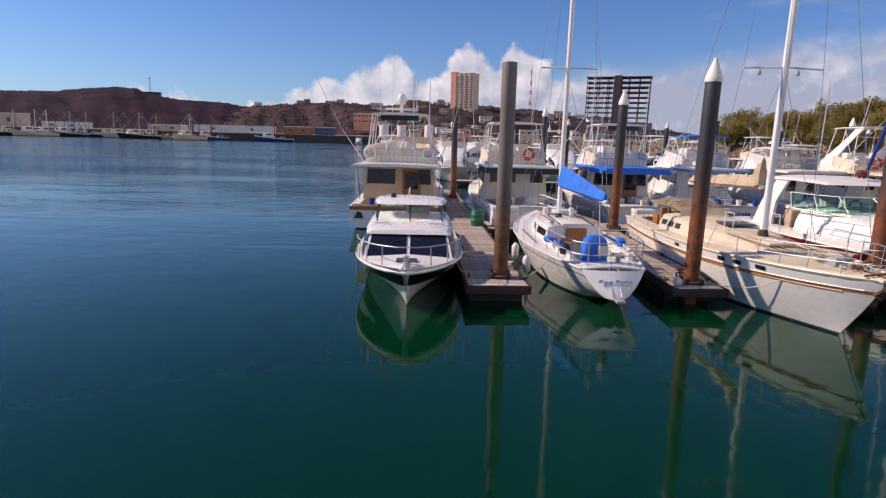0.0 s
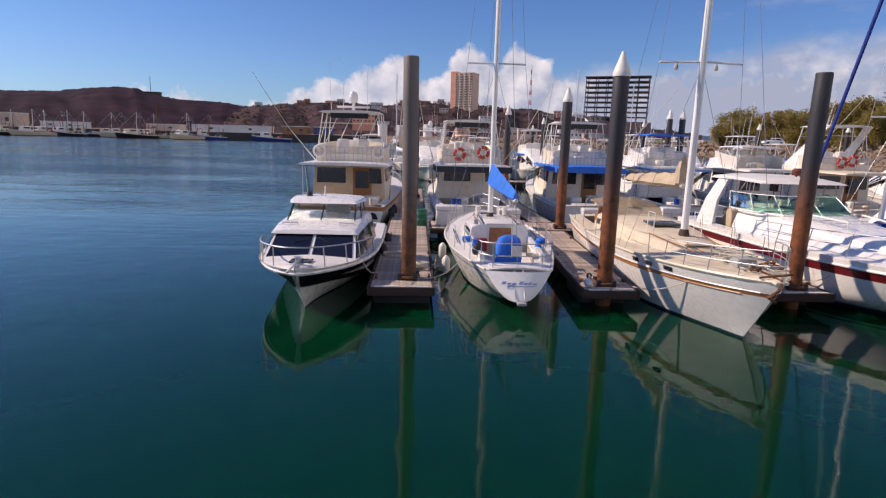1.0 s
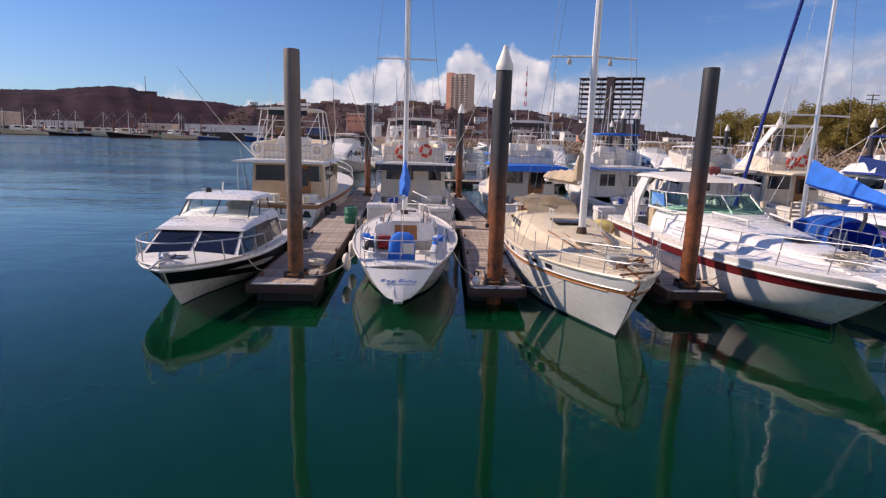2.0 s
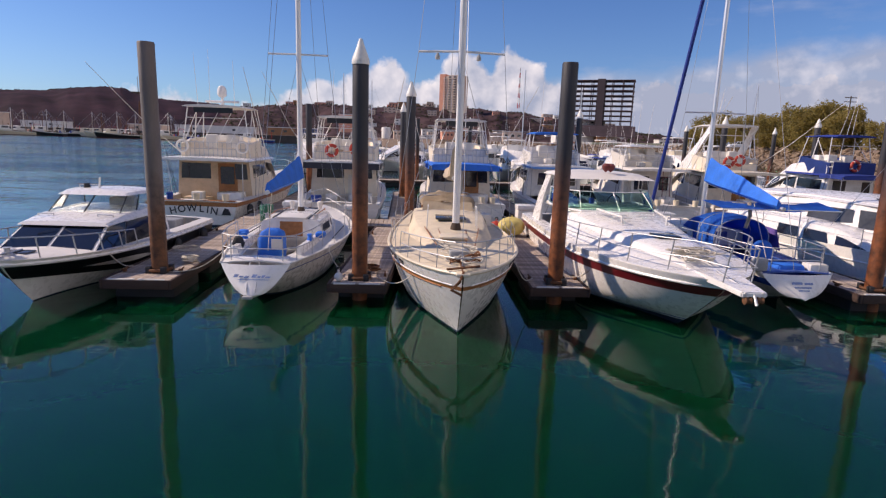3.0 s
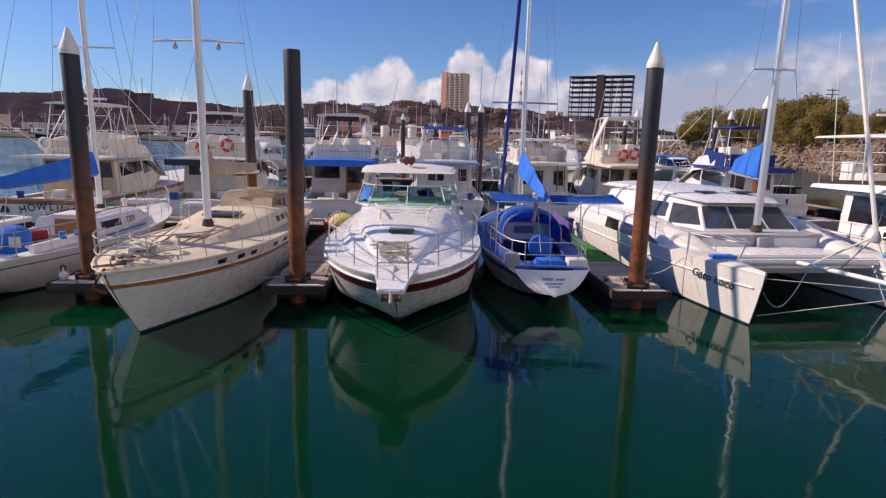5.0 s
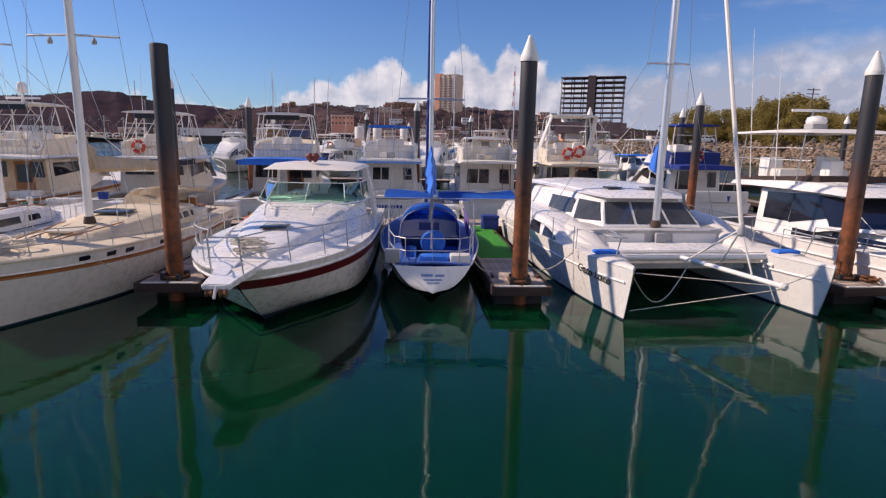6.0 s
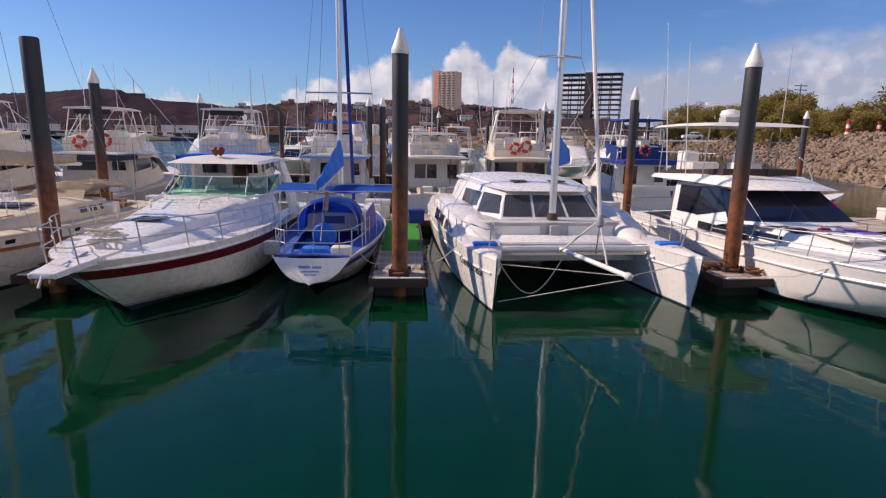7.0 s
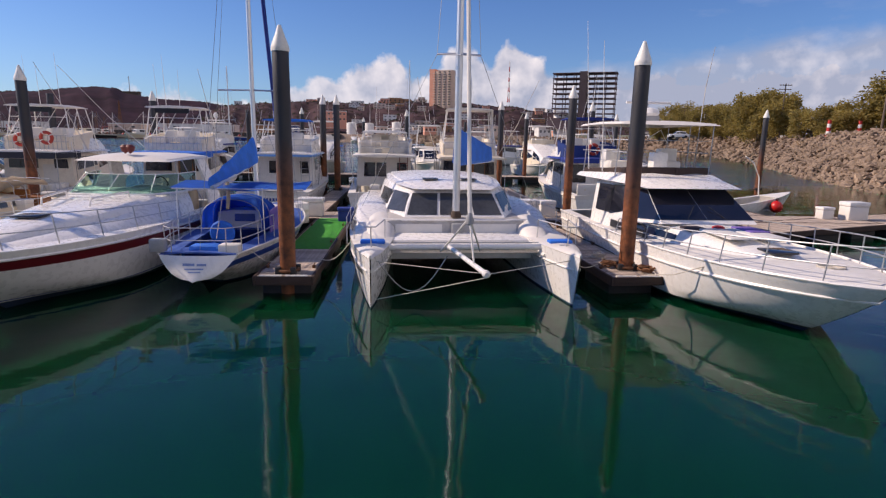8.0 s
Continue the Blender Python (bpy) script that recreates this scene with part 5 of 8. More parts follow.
def catamaran():
    """White sailing catamaran, bow out, with a low saloon and dark windows."""
    e = thing("catamaran", "white sailing catamaran with grey saloon windows moored at dock", "boat", moor(21.93, 21.8, 182.3))
    gap = 2.15
    hb = Hull(10.55, 1.30, 1.02, 1.12, 0.5, 0.9, 0.45, 2.6, 0.35, v_bow=0.42, v_mid=0.30, dip=-0.02, q=0.8)
    for s in (1, -1):
        low, sub = hb.shell(e, [("hull_bottom", ANTIF, ("z", 0.04), 3), ("side_hull", WHITE, ("s", 0), 6)])
        low.location = sub.location = (s * gap, 0, 0)
        hb.strake("rub_strake", sub, WHITE, 0.30, 0.028, 0.02, 0.985, 0.004)
        hb.deck(sub, WHITE2, 0, 1, 0.01, 0.06)
        # raised hull side under the windows
        tr = Trunk([(0.6, 0.9, 0.62, 0.5, 1.0, 1.5), (3.5, 3.5, 0.64, 0.52, 1.02, 1.62), (6.0, 5.9, 0.63, 0.48, 1.04, 1.55), (7.6, 7.1, 0.52, 0.30, 1.06, 1.2)], 0.05, 0.14)
        tr.body("side_deck", WHITE, sub)
        for i, a, b in ((1, 0.12, 0.52), (1, 0.58, 0.98), (2, 0.12, 0.85)):
            tr.side_window(i, a, b, 0.10 if i else 0.2, 0.66, sub, TINT, cut=0.06 if i < 2 else 0.5, both=s)
        # rounded bow cap and rail
        pulp = [(-s * 0.3, 8.3, 1.12), (-s * 0.3, 8.35, 1.6), (-s * 0.1, 9.9, 1.66), (s * 0.12, 9.9, 1.66), (s * 0.42, 8.4, 1.62), (s * 0.42, 8.35, 1.12)]
        tube("bow_rail", pulp, 0.014, STEEL, sub)
        tube("bow_rail_post", [(0, 9.6, 1.1), (0, 9.85, 1.66)], 0.013, STEEL, sub)
        box("blue_pad", -0.3, 0.25, 8.9, 9.2, 1.16, 1.24, BLUEC, sub, 0.04)
        if s > 0:
            a, b = hb.at(0.955, 0.70), hb.at(0.82, 0.70)
            along_hull = (a - b).normalized()
            up = (hb.at(0.89, 0.85) - hb.at(0.89, 0.6)).normalized()
            out_of = along_hull.cross(up).normalized()
            mid = (a + b) / 2 + out_of * 0.06
            m = Matrix((along_hull, up, out_of)).transposed().to_4x4()
            m.translation = mid
            text("name_lettering", "Gato Loco", 0.27, m, BLACKP, sub, 0.35)
        part("cleat", box_bm(-0.12, 0.12, 9.45, 9.52, 1.14, 1.2, 0.015), STEEL, sub)
    # bridge deck between the hulls
    bm = box_bm(-1.85, 1.85, 0.5, 8.3, 0.62, 1.10, 0.06)
    part("bridge_deck", bm, WHITE, e)
    # raised shelf before the saloon, its face with two pale panels, then the low ribbed foredeck
    GREYDECK = mat("grey_worn_nonskid", (0.44, 0.42, 0.40), 0.7, var=0.15, scale=1.4, bump=0.3, bscale=200, dirt=(0.28, 0.25, 0.22), dirt_amt=0.5)
    shelf = Trunk([(4.4, 4.4, 2.15, 2.05, 1.0, 1.46), (6.4, 6.4, 2.1, 1.98, 1.0, 1.45), (7.3, 7.22, 1.95, 1.82, 0.98, 1.40)], 0.04, 0.08)
    shelf.body("foredeck_shelf", GREYDECK, e)
    for x in (-0.98, 0.98):
        slab("locker_panel", [(x - 0.6, 7.30, 1.08), (x + 0.6, 7.30, 1.08), (x + 0.6, 7.25, 1.32), (x - 0.6, 7.25, 1.32)], 0.018, WHITE2, e, 0.0)
    tube("shelf_edge", [(-2.0, 7.0, 1.40), (-1.3, 7.24, 1.42), (1.3, 7.24, 1.42), (2.0, 7.0, 1.40)], 0.03, WHITE, e, sides=8)
    fd = Trunk([(6.9, 6.9, 1.9, 1.8, 0.9, 1.06), (8.9, 8.8, 1.78, 1.68, 0.9, 1.04)], 0.03, 0.03)
    fd.body("foredeck", GREYDECK, e)
    for k in range(3):
        tube("deck_rib", [(-1.6, 7.75 + 0.4 * k, 1.068), (0, 7.75 + 0.4 * k, 1.098), (1.6, 7.75 + 0.4 * k, 1.066)], 0.012, WHITE2, e, sides=6)
    box("mast_foot", -0.14, 0.14, 7.3, 7.42, 1.03, 1.35, GREY, e, 0.03)
    for s in (1, -1):
        bm = bmesh.new()
        rows = []
        for y, z, r, wd in ((3.6, 1.40, 0.24, 0.40), (5.6, 1.42, 0.25, 0.40), (6.8, 1.40, 0.23, 0.38), (7.6, 1.33, 0.18, 0.34), (8.4, 1.22, 0.11, 0.28), (9.2, 1.13, 0.05, 0.2)):
            rows.append([(s * 1.95 + wd * math.cos(a), y, z - 0.25 + r * 1.4 * math.sin(a) ** 0.8) for a in [math.pi * k / 14 for k in range(15)]])
        vs = grid_faces(bm, rows)
        bm.faces.new(vs[0])
        bm.faces.new(vs[-1])
        part("deck_shoulder", bm, WHITE2, e)
    sal = Trunk([(1.6, 1.7, 2.1, 1.85, 1.10, 2.12), (3.9, 3.9, 2.1, 1.78, 1.16, 2.24), (5.8, 5.45, 1.88, 1.52, 1.36, 2.20), (6.9, 6.1, 1.34, 1.10, 1.43, 2.12)], 0.08, 0.14)
    sal.body("saloon", WHITE, e)
    for a, b in ((-0.96, -0.40), (-0.34, 0.30), (0.36, 0.96)):
        sal.end_window(True, a, b, 0.10, 0.84, e, TINT2)
    sal.side_window(2, 0.08, 0.94, 0.20, 0.82, e, TINT2, cut=0.05)
    sal.side_window(1, 0.05, 0.95, 0.36, 0.80, e, TINT2, cut=0.03)
    roof = Trunk([(0.7, 0.7, 1.75, 1.6, 2.16, 2.26), (3.6, 3.6, 1.74, 1.56, 2.22, 2.33), (5.5, 5.4, 1.5, 1.3, 2.19, 2.27), (6.35, 6.2, 1.06, 0.92, 2.13, 2.19)], 0.08, 0.06)
    roof.body("saloon_roof", WHITE, e)
    for s in (1, -1):
        box("roof_hatch", s * 0.55 - 0.22, s * 0.55 + 0.22, 5.2, 5.62, 2.335, 2.37, TINT2, e, 0.015)
    mast(e, 0.0, 7.05, 1.50, 13.0, 0.095, ALU, [(5.55, 0.55)], None, wires=False)
    for s in (1, -1):
        tube("shroud", [(s * 2.6, 5.5, 1.3), (s * 0.55, 6.97, 5.53), (0, 7.05, 13.8)], 0.007, WIRE, e, sides=5)
        tube("spreader_brace", [(s * 0.55, 6.97, 5.53), (0, 7.35, 5.48)], 0.018, ALU, e)
    tube("boom", [(0, 6.9, 2.85), (-1.75, 2.9, 2.8)], 0.06, ALU, e, sides=8)
    sail_cover(e, 6.95, 2.88, 3.3, 2.86, 0.90, 0.36, 0.15, BLUEC, x1=-1.6, wob=0.02, label="bright blue mainsail cover")
    # prod with its bridle, forestay with a furled sail on a tripod
    tube("bow_prod", [(0.42, 9.2, 1.10), (0.1, 12.0, 1.16)], 0.05, WHITE, e, sides=12)
    part("prod_cap", lathe_bm([(0.04, 11.94), (0.07, 11.97), (0.075, 12.04), (0.04, 12.08)], 12, (0.1, 0, 1.16), axis="y"), WHITE2, e)
    tube("cross_beam", [(-2.1, 8.95, 1.05), (2.1, 8.95, 1.05)], 0.075, WHITE, e, sides=10)
    tube("net_rail", [(-1.7, 8.98, 1.16), (1.7, 8.98, 1.16)], 0.012, STEEL, e)
    tube("furled_jib", [(0.24, 10.9, 1.95), (0.05, 7.12, 13.6)], 0.042, WHITE2, e, "white furled jib on the forestay", sides=8)
    part("furler_drum", lathe_bm([(0.03, 1.86), (0.08, 1.89), (0.08, 1.97), (0.03, 2.1)], 12, (0.24, 10.9, 0)), GREY, e)
    for a in ((0.66, 9.7, 1.1), (-0.2, 9.7, 1.1), (0.2, 11.3, 1.18)):
        tube("forestay_leg", [a, (0.24, 10.88, 2.0)], 0.02, WHITE2, e)
    tube("prod_stay", [(2.12, 10.2, 1.0), (0.02, 11.85, 1.12)], 0.008, ROPE, e)
    tube("prod_stay", [(-2.12, 10.2, 1.0), (0.02, 11.85, 1.12)], 0.008, ROPE, e)
    tube("bow_chain", [(lerp(2.0, 0.5, i / 12), lerp(10.1, 9.6, i / 12), 0.98 - 0.72 * math.sin(math.pi * i / 12)) for i in range(13)], 0.012, WIRE, e)
    tube("mooring_line", [(2.05, 10.3, 0.22), (1.0, 11.0, 0.62), (0, 11.8, 1.05)], 0.009, ROPE, e)
    for s in (1, -1):
        stn = [(s * 2.72, y, 1.1) for y in (1.0, 3.0, 5.0, 7.0, 8.6)]
        for x, y, z in stn:
            tube("stanchion", [(x, y, z - 0.05), (x, y, z + 0.6)], 0.012, STEEL, e)
        for f in (0.3, 0.58):
            tube("lifeline", [(x, y, z + f) for x, y, z in stn], 0.006, STEEL, e, sides=5)
    return e


def sedan_cruiser():
    """Large white sedan cruiser with dark wrap-round windscreen and flybridge canopy."""
    e = thing("sedan_cruiser", "large white flybridge motor cruiser with dark wrap-round windscreen", "boat", moor(28.30, 20.3, 181.2))
    h = Hull(12.0, 3.75, 1.0, 1.26, 0.6, 0.92, 0.5, 2.7, 2.0, chine=(0.90, 0.30), q=0.70, bow_c=(0.84, 0.42))
    h.shell(e, [("bottom", ANTIF, ("z", 0.08), 4), ("boot_stripe", BLACKP, ("z", 0.13), 1), ("topside", WHITE, ("s", 0.30), 6), ("rub_band", WHITE2, ("s", 0.24), 1), ("gunwale", WHITE, ("s", 0), 2)])
    h.strake("rub_rail", e, WHITE, 0.27, 0.032, out=0.012)
    h.strake("toe_rail", e, WHITE, -0.02, 0.028)
    h.deck(e, DECKW, 0, 1, 0.03, 0.08, hole=(0.02, 0.22, 0.82))
    h.tub(e, WHITE2, 0.02, 0.22, 0.82, 0.5, drop=0.03, camber=0.08)
    fd = Trunk([(5.2, 5.2, 1.45, 1.3, 1.02, 1.50), (7.4, 7.3, 1.22, 1.0, 1.06, 1.44), (9.8, 9.5, 0.62, 0.42, 1.12, 1.26)], 0.07, 0.12)
    fd.body("foredeck_trunk", WHITE, e)
    fd.side_window(0, 0.15, 0.95, 0.35, 0.72, e)
    sal = Trunk([(2.6, 2.5, 1.55, 1.38, 1.0, 2.32), (4.0, 4.0, 1.55, 1.36, 1.02, 2.36), (5.6, 4.75, 1.46, 1.30, 1.42, 2.36), (6.75, 5.35, 1.24, 1.08, 1.52, 2.32)], 0.05, 0.08)
    sal.body("saloon", WHITE, e)
    for a, b in ((-0.99, -0.01), (0.01, 0.99)):
        sal.end_window(True, a, b, 0.10, 0.92, e)
    sal.side_window(2, 0.01, 0.99, 0.10, 0.92, e)
    sal.side_window(1, 0.01, 0.998, 0.30, 0.93, e)
    sal.side_window(0, 0.22, 0.99, 0.32, 0.92, e)
    roof = Trunk([(1.2, 1.2, 1.62, 1.55, 2.36, 2.48), (3.6, 3.6, 1.62, 1.5, 2.38, 2.60), (4.9, 4.7, 1.46, 1.2, 2.36, 2.60), (5.9, 5.6, 1.28, 1.1, 2.32, 2.44)], 0.06, 0.05)
    roof.body("flybridge_deck", WHITE, e)
    # flybridge coaming, seats, canopy on posts
    for s in (1, -1):
        bm = bmesh.new()
        rows = [[(s * x, y, 2.5), (s * x, y, z), (s * (x - 0.06), y, z), (s * (x - 0.06), y, 2.5)] for x, y, z in ((1.45, 1.4, 2.62), (1.45, 3.4, 2.72), (1.1, 4.5, 2.80), (0.0, 4.9, 2.82))]
        vs = grid_faces(bm, rows, close_v=True)
        bm.faces.new(vs[0])
        bm.faces.new(vs[-1])
        part("flybridge_coaming", bm, mat("dark_brown_canvas", (0.045, 0.026, 0.022), 0.8, var=0.2, bump=0.3, bscale=12), e, "dark brown canvas dodger round the flybridge")
        box("flybridge_seat", s * 0.7 - 0.45, s * 0.7 + 0.45, 2.4, 2.9, 2.56, 2.92, WHITE2, e, 0.08)
        for y in (1.3, 2.7, 4.0):
            tube("canopy_post", [(s * 1.42, y, 2.5), (s * 1.38, y + 0.1, 4.0)], 0.017, STEEL, e)
        for z in (3.2, 3.55):
            tube("flybridge_rail", [(s * 1.45, 1.2, z), (s * 1.45, 3.2, z), (s * 1.2, 4.2, z)], 0.014, STEEL, e)
    for z in (3.2, 3.55):
        tube("flybridge_rail", [(1.45, 1.2, z), (-1.45, 1.2, z)], 0.014, STEEL, e)
    can = Trunk([(0.9, 0.9, 1.5, 1.42, 3.98, 4.05), (2.6, 2.6, 1.55, 1.45, 4.0, 4.08), (4.3, 4.2, 1.48, 1.38, 3.98, 4.04)], 0.06, 0.03)
    can.body("canopy", WHITE2, e, "pale flybridge hardtop on thin posts")
    part("radar_dome", lathe_bm([(0.02, 4.3), (0.26, 4.3), (0.30, 4.38), (0.26, 4.5), (0.1, 4.55), (0.01, 4.56)], 18, (-0.2, 2.4, 0)), WHITE, e)
    box("radar_mount", -0.45, 0.05, 2.2, 2.6, 4.12, 4.31, GREY, e, 0.03)
    tube("radar_bar", [(-0.95, 2.2, 4.72), (0.5, 2.2, 4.72)], 0.04, WHITE, e, sides=8)
    tube("radar_post", [(-0.2, 2.2, 4.1), (-0.2, 2.2, 4.72)], 0.03, STEEL, e)
    tube("antenna", [(1.5, 2.0, 2.6), (1.75, 1.7, 7.2)], (0.016, 0.006), WHITE, e)
    tube("antenna", [(1.5, 3.2, 2.6), (1.65, 3.0, 6.4)], (0.016, 0.006), WHITE, e)
    tube("outrigger", [(-1.5, 3.0, 2.6), (-1.9, 2.5, 5.2), (-2.7, 1.4, 6.6)], (0.02, 0.008), GREY, e)
    tube("davit", [(-0.7, 1.3, 3.6), (-1.3, 1.0, 3.9), (-1.9, 0.9, 3.0), (-2.05, 0.9, 2.3)], 0.022, WHITE2, e)
    # foredeck gear
    for s in (1, -1):
        box("sunpad", s * 0.36 - 0.32, s * 0.36 + 0.32, 7.35, 8.7, 1.47, 1.52, DECKW, e, 0.03)
        tube("wiper", [(s * 0.5, 6.6, 1.62), (s * 0.2, 6.25, 1.9)], 0.01, BLACK, e)
    part("red_cloth", lathe_bm([(0.15, 1.49), (0.14, 1.54), (0.09, 1.565), (0.06, 1.55), (0.02, 1.555)], 9, (0.12, 7.3, 0)), mat("red_cloth", (0.35, 0.02, 0.03), 0.8, bump=0.8, bscale=20), e)
    part("dark_cloth", box_bm(0.45, 0.9, 6.95, 7.45, 1.44, 1.52, 0.03), mat("black_cloth", (0.03, 0.022, 0.03), 0.9, bump=0.8, bscale=16), e)
    part("purple_cloth", box_bm(-0.72, -0.25, 7.2, 8.0, 1.50, 1.545, 0.02), PURPLE, e)
    box("storage_bin", 0.55, 1.05, 1.7, 2.2, 2.56, 3.25, WHITE, e, 0.05)
    box("storage_bin", -1.3, -0.75, 1.9, 2.3, 2.56, 3.3, WHITE2, e, 0.05)
    box("storage_bin", -0.35, 0.1, 3.2, 3.6, 2.6, 3.2, WHITE, e, 0.05)
    box("deck_hatch", -0.28, 0.28, 9.0, 9.55, 1.33, 1.38, TINT, e, 0.02)
    for k in range(2):
        tube("rope_coil", [(-0.25 + (0.2 + 0.05 * k) * math.cos(i * 0.6), 10.4 + 0.18 * math.sin(i * 0.6), 1.24 + 0.02 * k + 0.002 * i) for i in range(24)], 0.015, ROPE, e)
    pulpit(e, h, 0.46, 0.42, 8, 0.015, 0.25, mid=True)
    tube("mooring_line", [(1.5, 9.4, 1.1), (1.9, 8.8, 0.75), (2.2, 8.2, 0.6)], 0.012, ROPE, e)
    part("black_vent", slab_bm([(1.57, 4.3, 1.1), (1.52, 6.6, 1.12), (1.50, 6.6, 1.3), (1.55, 4.3, 1.3)], 0.012), BLACKP, e, smooth=False)
    return e


for build in (flybridge_cruiser, white_sloop, cream_ketch, express_cruiser, blue_sloop, catamaran, sedan_cruiser):
    build()

# ---- boats of the second row ----


def sportfisher(x, y, deg, L, B, label, top=4.75, wall=None, awning=None, rings=0, radar=False, arch=False, hood=None, door=TEAK, blank=False, ring_col=None, outriggers=True, fly=True, cap=None, tower=True, ladder=False, name_bars=None, awn_len=1.5, seed=0, rail_cloth=None, valance=None, panes=None, awn_wide=0.0, clutter=True, ring_gap=1.1, back=None, ua=0.32, visor=False, sweep=False, bulkhead=False, bridge=None):
    """A flybridge fishing boat seen from astern: cockpit, saloon, awning, bridge and tube tower."""
    rnd = random.Random(seed)
    wall, awning = wall or WHITE, awning or WHITE2
    e = thing("fishing_boat", label, "boat", moor(x, y, deg), "boats of the second row")
    h = Hull(L, B, 0.95, 1.55, 0.6, 0.92, 0.45, 2.5, 1.6, chine=(0.86, 0.36), q=0.8)
    h.shell(e, [("bottom", ANTIF, ("z", 0.06), 3), ("topside", WHITE, ("s", 0.16), 5), ("gunwale", cap or WHITE2, ("s", 0), 1)], 22)
    h.strake("rub_rail", e, cap or WHITE2, 0.12, 0.035, out=0.012)
    h.deck(e, DECKW, 0, 1, 0.02, 0.07, hole=(0.03, ua, 0.80))
    h.tub(e, WHITE2, 0.03, ua, 0.80, 0.40, drop=0.02, camber=0.07)
    if cap:
        box("covering_board", -B * 0.43, B * 0.43, 0.02, 0.32, 0.985, 1.02, cap, e, 0.01)
    yc, w = L * ua, B / 2
    z0, zr = 1.0, 2.52
    sal = Trunk([(yc, yc, w * 0.84, w * 0.76, 0.5, zr), (yc + 2.2, yc + 2.2, w * 0.84, w * 0.76, z0, zr), (yc + 3.9, yc + 3.1, w * 0.72, w * 0.64, 1.3, zr), (yc + 5.0, yc + 3.5, w * 0.46, w * 0.44, 1.45, zr - 0.05)], 0.05, 0.08)
    sal.body("saloon", wall, e)
    sal.side_window(0, 0.18, 0.95, 0.60, 0.90, e)
    sal.side_window(1, 0.05, 0.95, 0.50, 0.88, e)
    sal.side_window(2, 0.08, 0.9, 0.35, 0.86, e)
    sal.end_window(True, -0.9, 0.9, 0.2, 0.88, e)
    # after wall: door and dark windows
    if back:
        q = [(w * 0.835, yc - 0.004, 0.52), (-w * 0.835, yc - 0.004, 0.52), (-w * 0.76, yc - 0.004, zr - 0.06), (w * 0.76, yc - 0.004, zr - 0.06)]
        part("rear_wall", slab_bm(q, 0.003, 0.0005), back, e, smooth=False)
        box("bench_seat", -w * 0.6, -w * 0.02, yc - 0.5, yc - 0.01, 0.42, 0.95, back, e, 0.04)
    if not blank:
        sal.end_window(False, -0.92, -0.10, 0.60, 0.93, e, TINT, "rear_window")
        slab("saloon_door", [(w * 0.50, yc - 0.012, 0.55), (w * 0.08, yc - 0.012, 0.55), (w * 0.08, yc - 0.012, 2.40), (w * 0.50, yc - 0.012, 2.40)], 0.03, door, e, 0.0)
        slab("door_window", [(w * 0.44, yc - 0.045, 1.5), (w * 0.14, yc - 0.045, 1.5), (w * 0.14, yc - 0.045, 2.25), (w * 0.44, yc - 0.045, 2.25)], 0.01, TINT, e, 0.0)
        sal.end_window(False, 0.58, 0.92, 0.60, 0.93, e, TINT, "rear_window")
    else:
        for a, b, c, d in panes or ((-0.7, 0.7, 0.5, 0.93),):
            sal.end_window(False, a, b, c, d, e, TINT, "rear_window")
        slab("saloon_door", [(w * 0.42, yc - 0.008, 0.55), (w * 0.10, yc - 0.008, 0.55), (w * 0.10, yc - 0.008, 2.0), (w * 0.42, yc - 0.008, 2.0)], 0.02, WHITE2, e, 0.0)
    if valance:
        vm, vh = valance
        for q in ([(w * (0.89 + awn_wide), yc - awn_len - 0.01, zr + 0.06), (-w * (0.89 + awn_wide), yc - awn_len - 0.01, zr + 0.06), (-w * (0.88 + awn_wide), yc - awn_len - 0.03, zr + 0.06 - vh), (w * (0.88 + awn_wide), yc - awn_len - 0.03, zr + 0.06 - vh)],):
            part("valance", slab_bm(q, 0.012), vm, e, smooth=False)
        for sx in (1, -1):
            part("valance", slab_bm([(sx * w * 0.90, yc - awn_len, zr + 0.06), (sx * w * 0.92, yc + 0.3, zr + 0.08), (sx * w * 0.92, yc + 0.3, zr + 0.08 - vh), (sx * w * 0.90, yc - awn_len, zr + 0.06 - vh)], 0.012), vm, e, smooth=False)
    if bulkhead:
        box("transom_bulkhead", -w * 0.86, w * 0.86, 0.06, 0.16, 0.95, 1.5, WHITE2, e, 0.03)
    if clutter:
        for k in range(5):
            cx, cy = rnd.uniform(-0.6, 0.6) * w, rnd.uniform(0.4, 1.4)
            tube("fishing_rod", [(w * (0.9 if k % 2 else -0.9), yc - 0.2 + 0.12 * k, 1.0), (w * (1.0 if k % 2 else -1.0) + rnd.uniform(-0.2, 0.2), yc - 0.6, 3.1 + rnd.uniform(0, 0.6))], (0.012, 0.004), BLACK if k % 3 else WHITE2, e, sides=5)
        for k in range(3):
            cx, cy = rnd.uniform(-0.7, 0.7) * w, rnd.uniform(2.3, yc - 0.4)
            box("cool_box", cx - 0.28, cx + 0.28, cy - 0.2, cy + 0.2, 0.41, 0.78, rnd.choice((WHITE, GREY, WHITE2, CREAM)), e, 0.04)
        for k in range(4):
            part("bucket", lathe_bm([(0.11, 1.0), (0.14, 1.28), (0.13, 1.28), (0.1, 1.02)], 10, (rnd.uniform(-0.8, 0.8) * w, rnd.uniform(0.1, 0.25), 0)), rnd.choice((WHITE2, CREAM, BLUEP, GREY, WHITE2, CREAM)), e)
